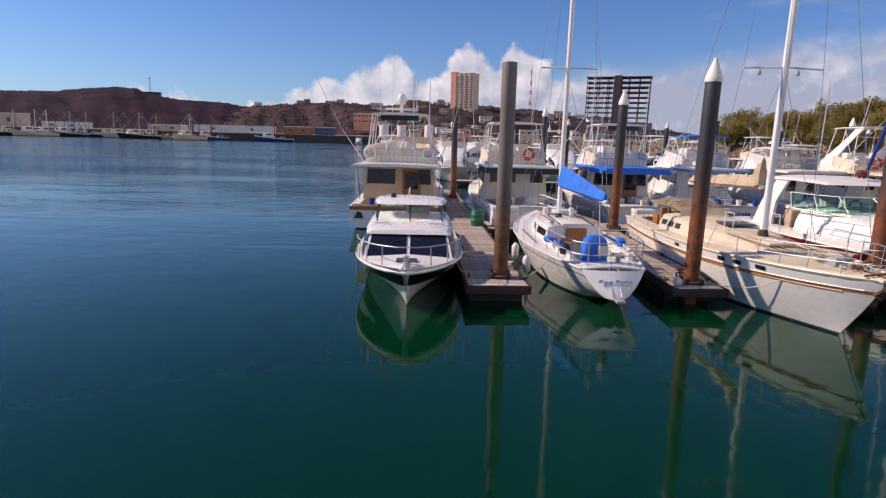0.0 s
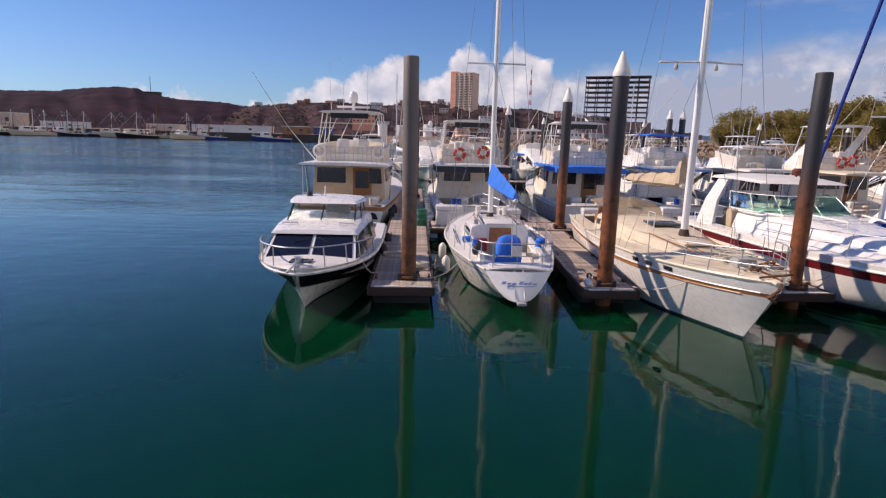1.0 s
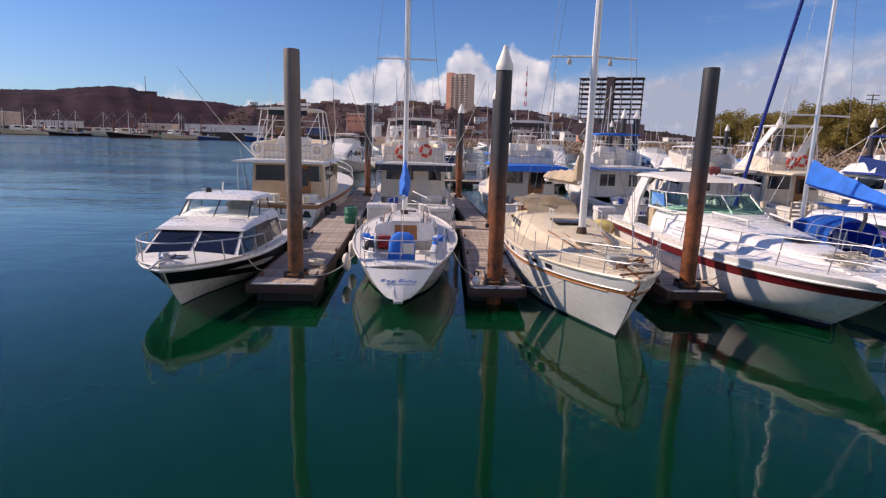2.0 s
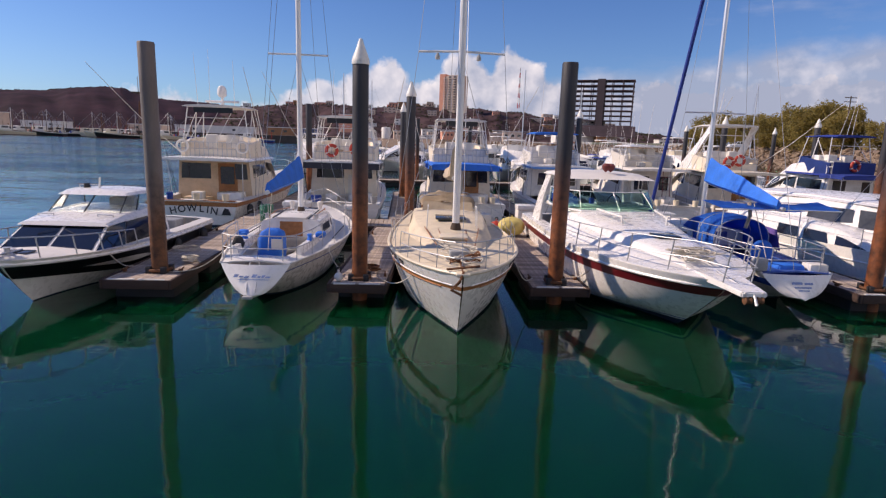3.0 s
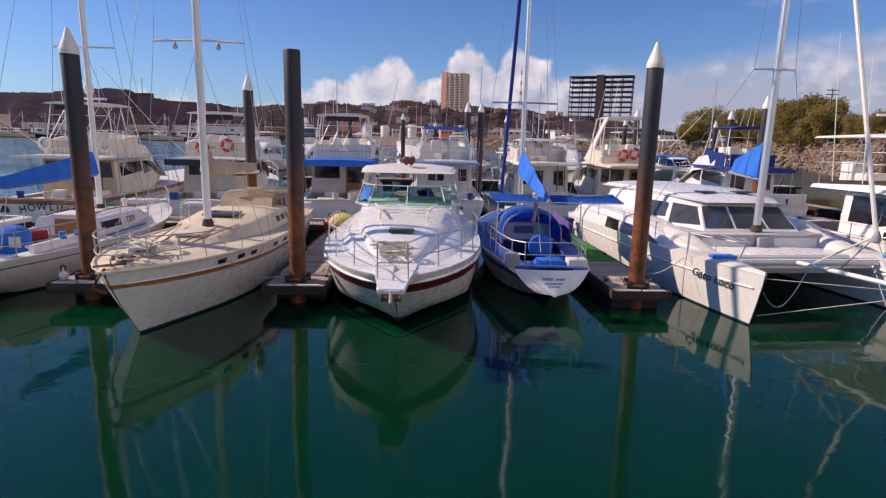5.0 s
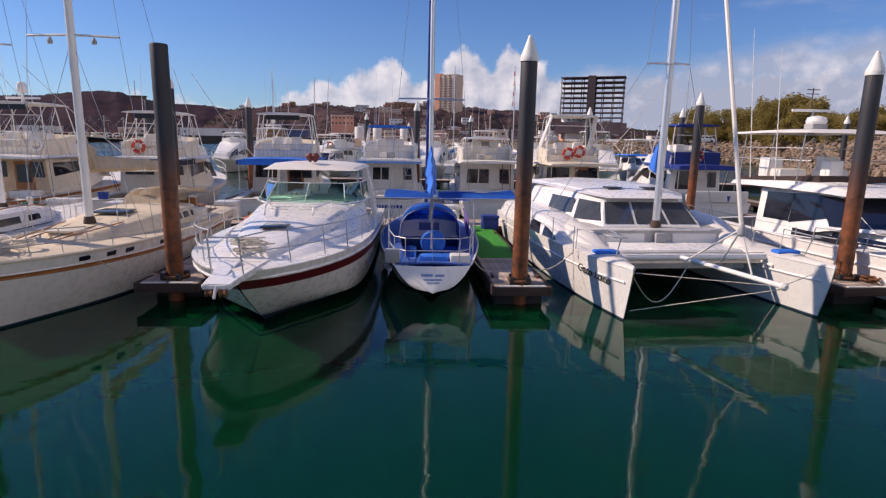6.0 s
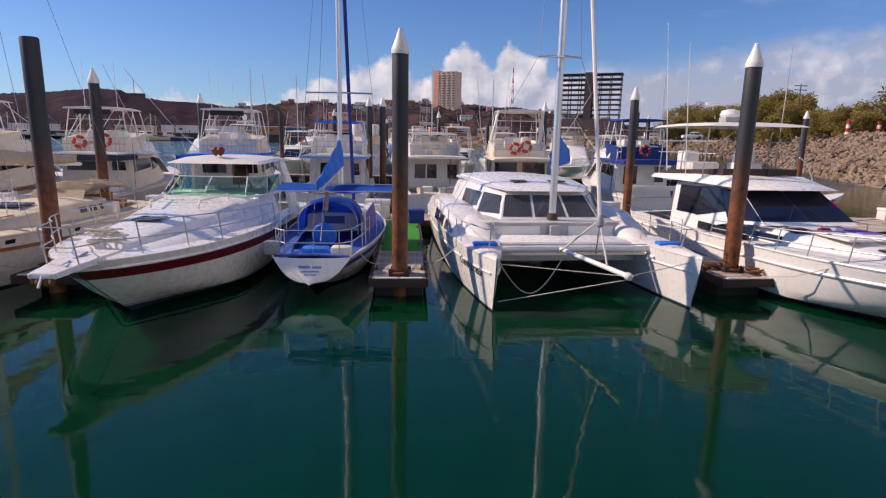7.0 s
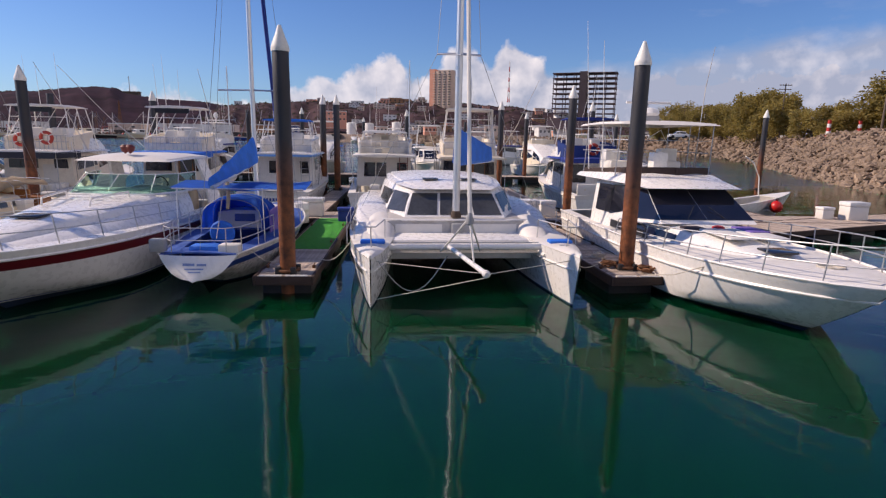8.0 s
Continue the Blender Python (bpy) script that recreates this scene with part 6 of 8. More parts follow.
        for k in range(2):
            sx = rnd.choice((1, -1))
            part("roof_gear", box_bm(sx * 0.3 * k - 0.2, sx * 0.3 * k + 0.25, yc + 0.1, yc + 0.5, zr + 0.16, zr + 0.16 + rnd.uniform(0.2, 0.45), 0.05), rnd.choice((WHITE2, GREY, CREAM, TANC)), e)
    aw = Trunk([(yc - awn_len, yc - awn_len, w * (0.90 + awn_wide), w * (0.86 + awn_wide), zr + 0.02, zr + 0.10), (yc + 1.2, yc + 1.2, w * 0.94, w * 0.90, zr + 0.04, zr + 0.13), (yc + 3.2, yc + 3.1, w * 0.86, w * 0.80, zr + 0.04, zr + 0.12)], 0.05, 0.03)
    aw.body("awning", awning, e)
    for s in (1, -1):
        tube("awning_post", [(s * w * 0.86, yc - awn_len + 0.1, 0.9), (s * w * 0.86, yc - awn_len + 0.12, zr + 0.04)], 0.017, STEEL, e)
    zf = zr + 0.14
    if fly:
        fb = [(w * 0.72, yc + 0.1, zf + 0.55), (w * 0.80, yc + 1.4, zf + 0.75), (w * 0.60, yc + 2.6, zf + 0.85), (0.0, yc + 3.0, zf + 0.9)]
        for s in (1, -1):
            bm = bmesh.new()
            rows = [[(s * X, Y, zf - 0.05), (s * X * 1.03, Y, Z), (s * max(0, X - 0.07), Y, Z), (s * max(0, X - 0.07), Y, zf - 0.05)] for X, Y, Z in fb]
            vs = grid_faces(bm, rows, close_v=True)
            bm.faces.new(vs[0])
            part("flybridge_side", bm, rail_cloth or bridge or wall, e)
        brow = Trunk([(yc + 1.0, yc + 1.0, w * 0.82, w * 0.76, zf - 0.12, zf + 0.66), (yc + 3.0, yc + 2.9, w * 0.80, w * 0.70, zf - 0.35, zf + 0.42), (yc + 5.4, yc + 5.2, w * 0.55, w * 0.42, 1.45, 1.95)], 0.04, 0.06)
        brow.body("flybridge_brow", bridge or WHITE, e, "sloping flybridge front")
        brow.side_window(1, 0.30, 0.93, 0.06, 0.62, e, cut=0.2)
        box("helm_console", -0.55, 0.55, yc + 1.75, yc + 2.2, zf - 0.02, zf + 0.95, WHITE, e, 0.06)
        for sx in (-0.45, 0.45):
            box("helm_chair", sx - 0.25, sx + 0.25, yc + 0.85, yc + 1.25, zf + 0.35, zf + 0.98, WHITE2, e, 0.07)
            tube("chair_post", [(sx, yc + 1.05, zf - 0.03), (sx, yc + 1.05, zf + 0.4)], 0.04, STEEL, e)
        for z in (zf + 0.35, zf + 0.62):
            tube("bridge_rail", [(w * 0.74, yc + 0.1, z), (w * 0.70, yc - 0.05, z), (-w * 0.70, yc - 0.05, z), (-w * 0.74, yc + 0.1, z)], 0.014, STEEL, e)
        for sx in ((-0.7, -0.25, 0.25, 0.7) if not visor else [-0.7 + 0.1 * k for k in range(15)]):
            tube("rail_post", [(w * sx, yc - 0.05, zf - 0.03), (w * sx, yc - 0.05, zf + 0.62)], 0.013, STEEL, e)
        if visor or sweep:
            slab("bridge_panel", [(w * 0.7, yc - 0.02, zf - 0.02), (-w * 0.7, yc - 0.02, zf - 0.02), (-w * 0.7, yc - 0.02, zf + 0.36), (w * 0.7, yc - 0.02, zf + 0.36)], 0.02, bridge or wall, e)
        if rail_cloth:
            slab("rail_cloth", [(w * 0.7, yc - 0.08, zf), (-w * 0.7, yc - 0.08, zf), (-w * 0.7, yc - 0.08, zf + 0.6), (w * 0.7, yc - 0.08, zf + 0.6)], 0.015, rail_cloth, e)
    if tower:
        for s in (1, -1):
            for ya, yb in ((yc + 0.2, yc + 0.45), (yc + 1.5, yc + 1.35), (yc + 2.5, yc + 2.1)):
                tube("tower_leg", [(s * w * 0.76, ya, zf), (s * w * 0.62, yb, top)], 0.024, WHITE, e)
            tube("tower_brace", [(s * w * 0.74, yc + 0.25, zf + 0.4), (s * w * 0.63, yc + 1.35, top - 0.15)], 0.016, WHITE, e)
        tube("tower_rung", [(w * 0.66, yc + 0.4, top - 0.45), (-w * 0.66, yc + 0.4, top - 0.45)], 0.018, WHITE, e)
        ht = Trunk([(yc + 0.05, yc + 0.05, w * 0.66, w * 0.62, top, top + 0.06), (yc + 1.3, yc + 1.3, w * 0.68, w * 0.62, top + 0.02, top + 0.09), (yc + 2.4, yc + 2.35, w * 0.62, w * 0.56, top, top + 0.06)], 0.05, 0.025)
        ht.body("hardtop", hood or WHITE2, e)
        if visor:
            slab("visor_board", [(w * 0.42, yc + 0.12, top - 0.24), (-w * 0.42, yc + 0.12, top - 0.24), (-w * 0.42, yc + 0.1, top - 0.02), (w * 0.42, yc + 0.1, top - 0.02)], 0.05, BLACKP, e)
            for k in range(4):
                tube("tower_brace", [(w * (-0.6 + 0.3 * k), yc + 0.3, zf + 0.6), (w * (-0.3 + 0.3 * k), yc + 0.9, top)], 0.016, WHITE, e)
        if sweep:
            for s in (1, -1):
                rows = [[(s * xx, ya, z), (s * (xx - 0.07), ya, z), (s * (xx - 0.07), yb, z), (s * xx, yb, z)] for xx, ya, yb, z in ((w * 0.78, yc + 1.9, yc + 3.1, zf + 0.1), (w * 0.74, yc + 1.2, yc + 1.9, lerp(zf, top, 0.45)), (w * 0.68, yc + 0.5, yc + 1.0, lerp(zf, top, 0.8)), (w * 0.64, yc + 0.0, yc + 0.6, top + 0.02))]
                bm = bmesh.new()
                vs = grid_faces(bm, rows, close_v=True)
                bm.faces.new(vs[0])
                bm.faces.new(vs[-1])
                part("swept_arch_leg", bm, WHITE, e)
        for k in range(3):
            px = rnd.uniform(-0.5, 0.5) * w
            tube("antenna", [(px, yc + 0.8, top + 0.08), (px + rnd.uniform(-0.1, 0.2), yc + 0.6, top + rnd.uniform(1.2, 2.6))], (0.012, 0.005), WHITE, e)
    if radar:
        part("radar_stand", lathe_bm([(0.12, top + 0.08), (0.06, top + 0.25), (0.06, top + 0.5)], 12, (0, yc + 1.2, 0)), WHITE, e)
        tube("radar_bar", [(-0.75, yc + 1.2, top + 0.3), (0.75, yc + 1.2, top + 0.3)], 0.05, WHITE, e, sides=8)
        part("satellite_dome", lathe_bm([(0.14, top + 0.5), (0.2, top + 0.6), (0.2, top + 0.82), (0.13, top + 0.96), (0.02, top + 1.0)], 16, (0, yc + 1.2, 0)), WHITE, e)
    for i in range(rings):
        rx = (i - (rings - 1) / 2) * ring_gap
        rr = part("life_ring", ring_bm((rx, yc - 0.12, zf + 0.42 + 0.1 * (i % 2)), 0.235, 0.075), ring_col or ORANGE, e, "faded orange life ring tied to the bridge rail")
        for q in range(4):
            a0 = q * math.pi / 2 + 0.5
            tube("ring_band", [(rx + 0.235 * math.cos(a0 + d), yc - 0.12, zf + 0.42 + 0.1 * (i % 2) + 0.235 * math.sin(a0 + d)) for d in (-0.09, 0, 0.09)], 0.079, WHITE2, rr, sides=8)
    if arch:
        for s in (1, -1):
            tube("arch_leg", [(s * w * 0.7, yc - 0.6, 1.0), (s * w * 0.66, yc - 0.9, 2.4), (s * w * 0.5, yc - 1.1, 2.9)], 0.05, WHITE, e, sides=8)
        tube("arch_top", [(w * 0.5, yc - 1.1, 2.9), (-w * 0.5, yc - 1.1, 2.9)], 0.05, WHITE, e, sides=8)
    if outriggers:
        for s in (1, -1):
            tube("outrigger", [(s * w * 0.85, yc + 1.3, 2.5), (s * (w + 0.35), yc - 1.2, 4.1), (s * (w + 0.8), yc - 4.0, 6.0)], (0.022, 0.008), WHITE2, e)
    if ladder:
        for sx in (-0.2, 0.2):
            tube("ladder_rail", [(w * 0.55 + sx, yc - 0.3, 0.5), (w * 0.55 + sx, yc - 0.1, zr + 0.1)], 0.02, RED if ladder == 2 else STEEL, e)
        for k in range(5):
            tube("ladder_rung", [(w * 0.55 - 0.2, yc - 0.27 + 0.03 * k, 0.8 + 0.35 * k), (w * 0.55 + 0.2, yc - 0.27 + 0.03 * k, 0.8 + 0.35 * k)], 0.016, RED if ladder == 2 else STEEL, e)
    box("fish_box", -w * 0.5, w * 0.1, 0.7, 1.25, 0.42, 0.85 + rnd.uniform(0, 0.2), WHITE2, e, 0.04)
    box("cockpit_locker", w * 0.2, w * 0.7, yc - 0.75, yc - 0.1, 0.42, 1.2, WHITE, e, 0.04)
    for sx in (-0.25, 0.3):
        tube("fighting_chair_post", [(w * sx, 1.9, 0.4), (w * sx, 1.9, 0.85)], 0.04, STEEL, e)
        box("fighting_chair", w * sx - 0.25, w * sx + 0.25, 1.7, 2.1, 0.85, 1.2, WHITE2, e, 0.06)
    pulpit(e, h, 0.72, 0.62, 5, 0.015, 0.1)
    if name_bars:
        xx = -name_bars[0] / 2
        while xx < name_bars[0] / 2:
            d = rnd.uniform(0.05, 0.12)
            slab("name_bar", [(xx + d, -0.06, 0.55), (xx, -0.06, 0.55), (xx, -0.06, 0.55 + name_bars[1]), (xx + d, -0.06, 0.55 + name_bars[1])], 0.006, BLUEP, e)
            xx += d + 0.05
    return e, h, yc


OFFW = mat("aged_offwhite_gelcoat", (0.80, 0.71, 0.58), 0.45, var=0.08, scale=1.6, dirt=(0.45, 0.36, 0.26), dirt_amt=0.35)
TANWALL = mat("tan_cabin_wall", (0.62, 0.45, 0.29), 0.55, var=0.1, scale=2, dirt=(0.34, 0.24, 0.15), dirt_amt=0.4)
chol, chol_h, chol_y = sportfisher(-1.33, 23.5, -4.0, 13.0, 4.0, "white sport fishing boat with tan cabin and varnished transom cap", 4.78, OFFW, WHITE, 0, True, back=TANWALL, hood=WHITE2, cap=TEAK, seed=1, awn_len=1.5, awn_wide=0.07, ua=0.19, visor=True, bridge=OFFW)
for i, ch in enumerate("HOWLIN"):
    t = (-1.05, -0.62, -0.12, 0.36, 0.66, 0.98)[i]
    text("name_letter", ch, 0.40, Matrix.Translation((t * 0.78 + 0.16, -0.075, 0.48 + 0.10 * (1 - t * t))) @ Matrix.Rotation(radians(90), 4, "X") @ Matrix.Rotation(radians(-t * 12), 4, "Z"), BLACKP, chol)
for s in (1, -1):
    slab("name_ornament", [(s * 1.42 + 0.2, -0.06, 0.46), (s * 1.42 - 0.2, -0.06, 0.46), (s * 1.42 - 0.06, -0.06, 0.74), (s * 1.42 + 0.1, -0.06, 0.70)], 0.006, BLACKP, chol)
    part("rod_holder_ring", ring_bm((s * 1.3, chol_y - 0.12, 3.1), 0.24, 0.05), WHITE2, chol)
for y in (0.9, 2.1):
    fender(chol, 2.06, y, 0.35, BLACK, 0.13, 0.5)
fish2, _, _ = sportfisher(4.40, 24.0, 0.5, 11.2, 3.75, "white fishing boat with two orange life rings", 4.55, OFFW, WHITE, 2, False, blank=True, seed=2, visor=True, ua=0.26, valance=(mat("charcoal_canvas", (0.03, 0.032, 0.045), 0.8, var=0.2), 0.26), panes=((-0.85, 0.0, 0.66, 0.86), (0.48, 0.88, 0.66, 0.86)))
blu, _, _ = sportfisher(9.95, 25.0, 1.0, 11.0, 3.7, "white fishing boat with blue awning and brown door", 4.65, OFFW, BLUEC, 0, False, seed=3, awn_len=2.0, visor=True, ua=0.28, valance=(BLUEC, 0.2), awn_wide=-0.05)
boat4, _, _ = sportfisher(14.9, 26.0, 0.0, 10.2, 3.5, "white fishing boat with light blue bridge trim", 4.2, WHITE, WHITE, 0, False, seed=4, blank=True, panes=((-0.62, -0.34, 0.55, 0.85), (-0.3, -0.04, 0.55, 0.85), (0.5, 0.8, 0.55, 0.85)), valance=(mat("light_blue_trim", (0.12, 0.30, 0.62), 0.6), 0.1), ladder=1, name_bars=(1.3, 0.14), rail_cloth=None, hood=BLUEC, outriggers=False)
boat5, _, _ = sportfisher(19.9, 26.0, 1.0, 10.0, 3.5, "white cabin boat with red ladder at the cockpit", 3.7, WHITE2, WHITE2, 0, False, seed=5, ladder=2, tower=True, hood=WHITE, outriggers=False, blank=True, panes=((-0.75, -0.35, 0.5, 0.85), (-0.3, 0.06, 0.5, 0.85), (0.46, 0.82, 0.5, 0.85)))
fish5, _, _ = sportfisher(24.0, 25.4, -2.0, 10.6, 3.6, "cream fishing boat with paired orange life rings", 4.9, OFFW, CREAM, 2, False, seed=6, awn_len=2.3, arch=False, ring_gap=0.56, sweep=True)
tri, _, _ = sportfisher(30.4, 26.0, 2.0, 9.6, 3.4, "white cabin boat with deep blue bridge cloth", 4.55, WHITE, NAVYC, 1, False, seed=7, rail_cloth=mat("deep_blue_cloth", (0.007, 0.032, 0.17), 0.8, var=0.2, bump=0.4, bscale=10), hood=NAVYC, outriggers=False, awn_len=1.2, valance=(NAVYC, 0.15), blank=True, ua=0.24, bulkhead=True, panes=((-0.75, -0.2, 0.45, 0.9), (0.5, 0.85, 0.5, 0.88)))

# ---- boats further off across the basin ----
FAR = [(-2.0, 58, 172, WHITE, WHITE2), (3.5, 49, 178, WHITE2, NAVYC), (8.5, 50, 176, WHITE, WHITE2), (13.2, 48.5, 181, WHITE2, BLUEC), (18.0, 50, 179, WHITE, WHITE), (23.0, 48.8, 182, WHITE2, WHITE2), (28.0, 50, 178, WHITE, NAVYC), (33.5, 49, 183, CREAM, WHITE2), (39.0, 50.5, 180, WHITE, BLUEC), (12.0, 72, 120, WHITE, WHITE2), (24.0, 76, 95, WHITE2, WHITE), (40, 80, 100, WHITE, NAVYC)]
rnd_f = random.Random(9)
for i, (x, y, dg, wl, aw) in enumerate(FAR):
    sportfisher(x, y + (10 if 150 < dg < 200 else 0), dg, rnd_f.uniform(9, 11), rnd_f.uniform(3.1, 3.6), "white fishing boat on a further pontoon", rnd_f.uniform(3.9, 4.8), wl, aw, rnd_f.choice((0, 0, 0, 1)), i == 1, seed=20 + i, fly=i % 3 != 2, outriggers=i % 2 == 0)


def far_sloop(x, y, hgt, deg, seed):
    e = thing("moored_sloop", "white sailing sloop with bare mast on a further pontoon", "boat", moor(x, y, deg), "moored sloops")
    h = Hull(8.8, 2.8, 0.9, 1.1, 0.7, 0.55, 0.5, 2.0, 1.4, v_bow=0.9, v_mid=0.46)
    h.shell(e, [("bottom", ANTIF, ("z", 0.05), 3), ("topside", WHITE, ("s", 0), 5)], 18)
    h.deck(e, DECKW)
    cab = Trunk([(2.8, 2.85, 0.85, 0.78, 0.9, 1.35), (5.0, 5.0, 0.85, 0.75, 0.95, 1.35), (6.6, 6.3, 0.5, 0.4, 1.0, 1.2)], 0.06, 0.07)
    cab.body("coachroof", WHITE2, e)
    cab.side_window(0, 0.1, 0.8, 0.35, 0.75, e)
    mast(e, 0, 5.0, 1.38, hgt, 0.07, ALU, [(5.2, 0.7)], h, 0.55, 8.7, 0.05)
    tube("boom", [(0, 4.9, 2.3), (0, 1.4, 2.25)], 0.05, ALU, e)
    sail_cover(e, 4.85, 2.45, 1.5, 2.35, 0.35, 0.15, 0.14, BLUEC if seed % 2 else WHITE2, e and "sail_cover")
    return e


for i, (x, y, hh, dg) in enumerate(((1.0, 66, 10, 15), (20.5, 64, 11, -10), (30, 66, 9.5, 12), (46, 60, 10, -20), (6.5, 84, 11, 60))):
    far_sloop(x, y, hh, dg, i)

# ---- loose things on the docks ----


def dock_box(x, y, w, d, hh, material=None, deg=0, label="white fibreglass dock box with a lid"):
    e = thing("dock_box", label, "box", pose(x, y, DECK_Z, 0, 0, deg))
    box("chest", -w / 2, w / 2, -d / 2, d / 2, 0, hh * 0.75, material or WHITE2, e, 0.03)
    box("lid", -w / 2 - 0.02, w / 2 + 0.02, -d / 2 - 0.02, d / 2 + 0.02, hh * 0.76, hh, material or WHITE, e, 0.03)
    return e


dock_box(3.1, 22.3, 1.0, 0.6, 0.75)
dock_box(8.9, 22.6, 0.8, 0.55, 0.7)
dock_box(5.35, 21.75, 0.8, 0.6, 0.72, label="white plastic bin on the walkway")
dock_box(12.0, 22.6, 0.7, 0.6, 0.8)
dock_box(17.3, 22.0, 0.9, 0.6, 0.7)
dock_box(25.6, 21.7, 0.9, 0.6, 0.75)
dock_box(21.9, 22.5, 0.9, 0.6, 0.7)
dock_box(26.6, 22.4, 0.6, 0.5, 0.65)
dock_box(39.6, 22.3, 0.85, 0.6, 0.75, label="white dock box on the walkway")
dock_box(38.5, 22.5, 0.5, 0.45, 0.5)


def barrel(x, y, material, label, hh=0.62, r=0.25):
    e = thing("drum", label, "drum", pose(x, y, DECK_Z))
    part("shell", lathe_bm([(r * 0.92, 0), (r, 0.04), (r, hh * 0.33), (r * 1.05, hh * 0.36), (r, hh * 0.39), (r, hh * 0.66), (r * 1.05, hh * 0.69), (r, hh * 0.72), (r, hh - 0.03), (r * 0.93, hh), (r * 0.9, hh - 0.02), (0.01, hh - 0.02)], 18), material, e)
    return e


barrel(2.0, 22.0, GREENP, "dark green plastic drum on the dock")
barrel(17.2, 20.2, WHITE2, "white plastic bin with a rim, on the dock", 0.7, 0.3)
barrel(16.95, 20.9, WHITE2, "white plastic bin with a rim, on the dock", 0.66, 0.28)
dock_box(18.75, 20.6, 0.55, 0.45, 0.5, NAVYC, 8, "dark blue cool box on green matting")

tagged(part("turf_mat", box_bm(17.72, 18.82, 15.4, 21.15, DECK_Z + 0.004, DECK_Z + 0.022, 0.004), GREENT, None), "bright green artificial turf mat on the finger dock", "mat")


def buoy_bag(x, y, r, material, label, z=DECK_Z):
    e = thing("mooring_buoy", label, "buoy", pose(x, y, z))
    part("ball", lathe_bm([(0.02, 0.0)] + [(r * math.sin(math.pi * k / 10), r - r * math.cos(math.pi * k / 10)) for k in range(1, 10)] + [(0.03, 2 * r), (0.03, 2 * r + 0.06)], 18), material, e)
    part("eye", ring_bm((0, 0, 2 * r + 0.07), 0.05, 0.018), BLACK, e)
    return e


yb = buoy_bag(10.9, 19.7, 0.42, mat("pale_yellow_vinyl", (0.62, 0.50, 0.16), 0.6, var=0.2, scale=5, bump=0.5, bscale=9), "pale yellow soft buoy lying on the dock")
yb.scale = (1.15, 0.95, 0.8)
buoy_bag(10.42, 20.0, 0.24, ORANGE, "small orange inflatable buoy lying on the dock")


buoy_bag(5.72, 12.95, 0.10, WHITE2, "small white fender ball lying on the dock tip")


def cleat(x, y, deg=90):
    e = thing("dock_cleat", "galvanised steel cleat bolted to the dock edge", "cleat", pose(x, y, DECK_Z, 0, 0, deg), "dock cleats")
    bm = tube_bm([[(-0.14, 0, 0.08), (-0.05, 0, 0.07), (0.05, 0, 0.07), (0.14, 0, 0.08)]], 0.018, 8)
    part("horn", bm, STEEL_RUST, e)
    box("foot", -0.05, 0.05, -0.03, 0.03, 0, 0.06, STEEL_RUST, e, 0.008)


for tx, ty, rx, w in FINGERS:
    for f in (0.1, 0.45, 0.8):
        yy = lerp(ty, WALK_Y0, f)
        xx = lerp(tx, rx, f)
        cleat(xx - w / 2 + 0.1, yy)
        cleat(xx + w / 2 - 0.1, yy)


def rope(path, r=0.012, label="slack mooring rope from boat to dock"):
    ob = part("mooring_rope", tube_bm([path], r, 6), ROPE, None)
    return tagged(ob, label, "rope", "mooring ropes")


def sag(a, b, d, n=10):
    return [tuple(lerp(p, q, i / n) - (d * math.sin(math.pi * i / n) if k == 2 else 0) for k, (p, q) in enumerate(zip(a, b))) for i in range(n + 1)]


for a, b, d in (((0.5, 13.6, 0.85), (0.8, 14.0, 0.5), 0.1), ((2.9, 14.0, 0.9), (1.95, 13.4, 0.52), 0.15), ((5.3, 14.4, 0.95), (5.7, 13.8, 0.52), 0.1), ((7.5, 11.3, 1.2), (6.55, 13.3, 0.52), 0.25),
                ((9.5, 12.0, 1.2), (10.2, 13.3, 0.52), 0.2), ((11.5, 12.6, 1.1), (11.2, 13.5, 0.52), 0.12), ((17.3, 13.4, 0.85), (17.8, 13.6, 0.52), 0.1), ((19.6, 13.3, 1.05), (18.75, 14.0, 0.52), 0.2), ((24.4, 12.3, 1.0), (25.75, 13.6, 0.52), 0.2), ((27.2, 11.0, 1.1), (26.7, 13.2, 0.52), 0.2)):
    rope(sag(a, b, d))
rope([(1.2 + 0.35 * math.cos(i * 0.6), 16.2 + 0.3 * math.sin(i * 0.6), DECK_Z + 0.015 + 0.0025 * i) for i in range(28)], 0.013, "coil of mooring rope lying on the planks")

for k, (x, y, m, l) in enumerate(((25.85, 13.35, STEEL_RUST, "heap of rusty chain beside the pile"), (26.55, 12.75, STEEL_RUST, "heap of rusty chain beside the pile"), (25.95, 14.3, ROPE, "tangled coil of rope on the dock"), (6.4, 13.9, STEEL_RUST, "heap of rusty chain beside the pile"), (1.9, 14.6, ROPE, "tangled coil of rope on the dock"))):
    jig = random.Random(70 + k)
    ob = part("chain_heap" if m is STEEL_RUST else "rope_heap", tube_bm([[(x + jig.uniform(0.08, 0.24) * math.cos(i * 0.9), y + jig.uniform(0.08, 0.24) * math.sin(i * 0.9), DECK_Z + 0.02 + 0.004 * i + jig.uniform(0, 0.03)) for i in range(34)]], 0.02, 6), m, None)
    tagged(ob, l, "chain" if m is STEEL_RUST else "rope")

# ---- white open skiff by the rocks ----


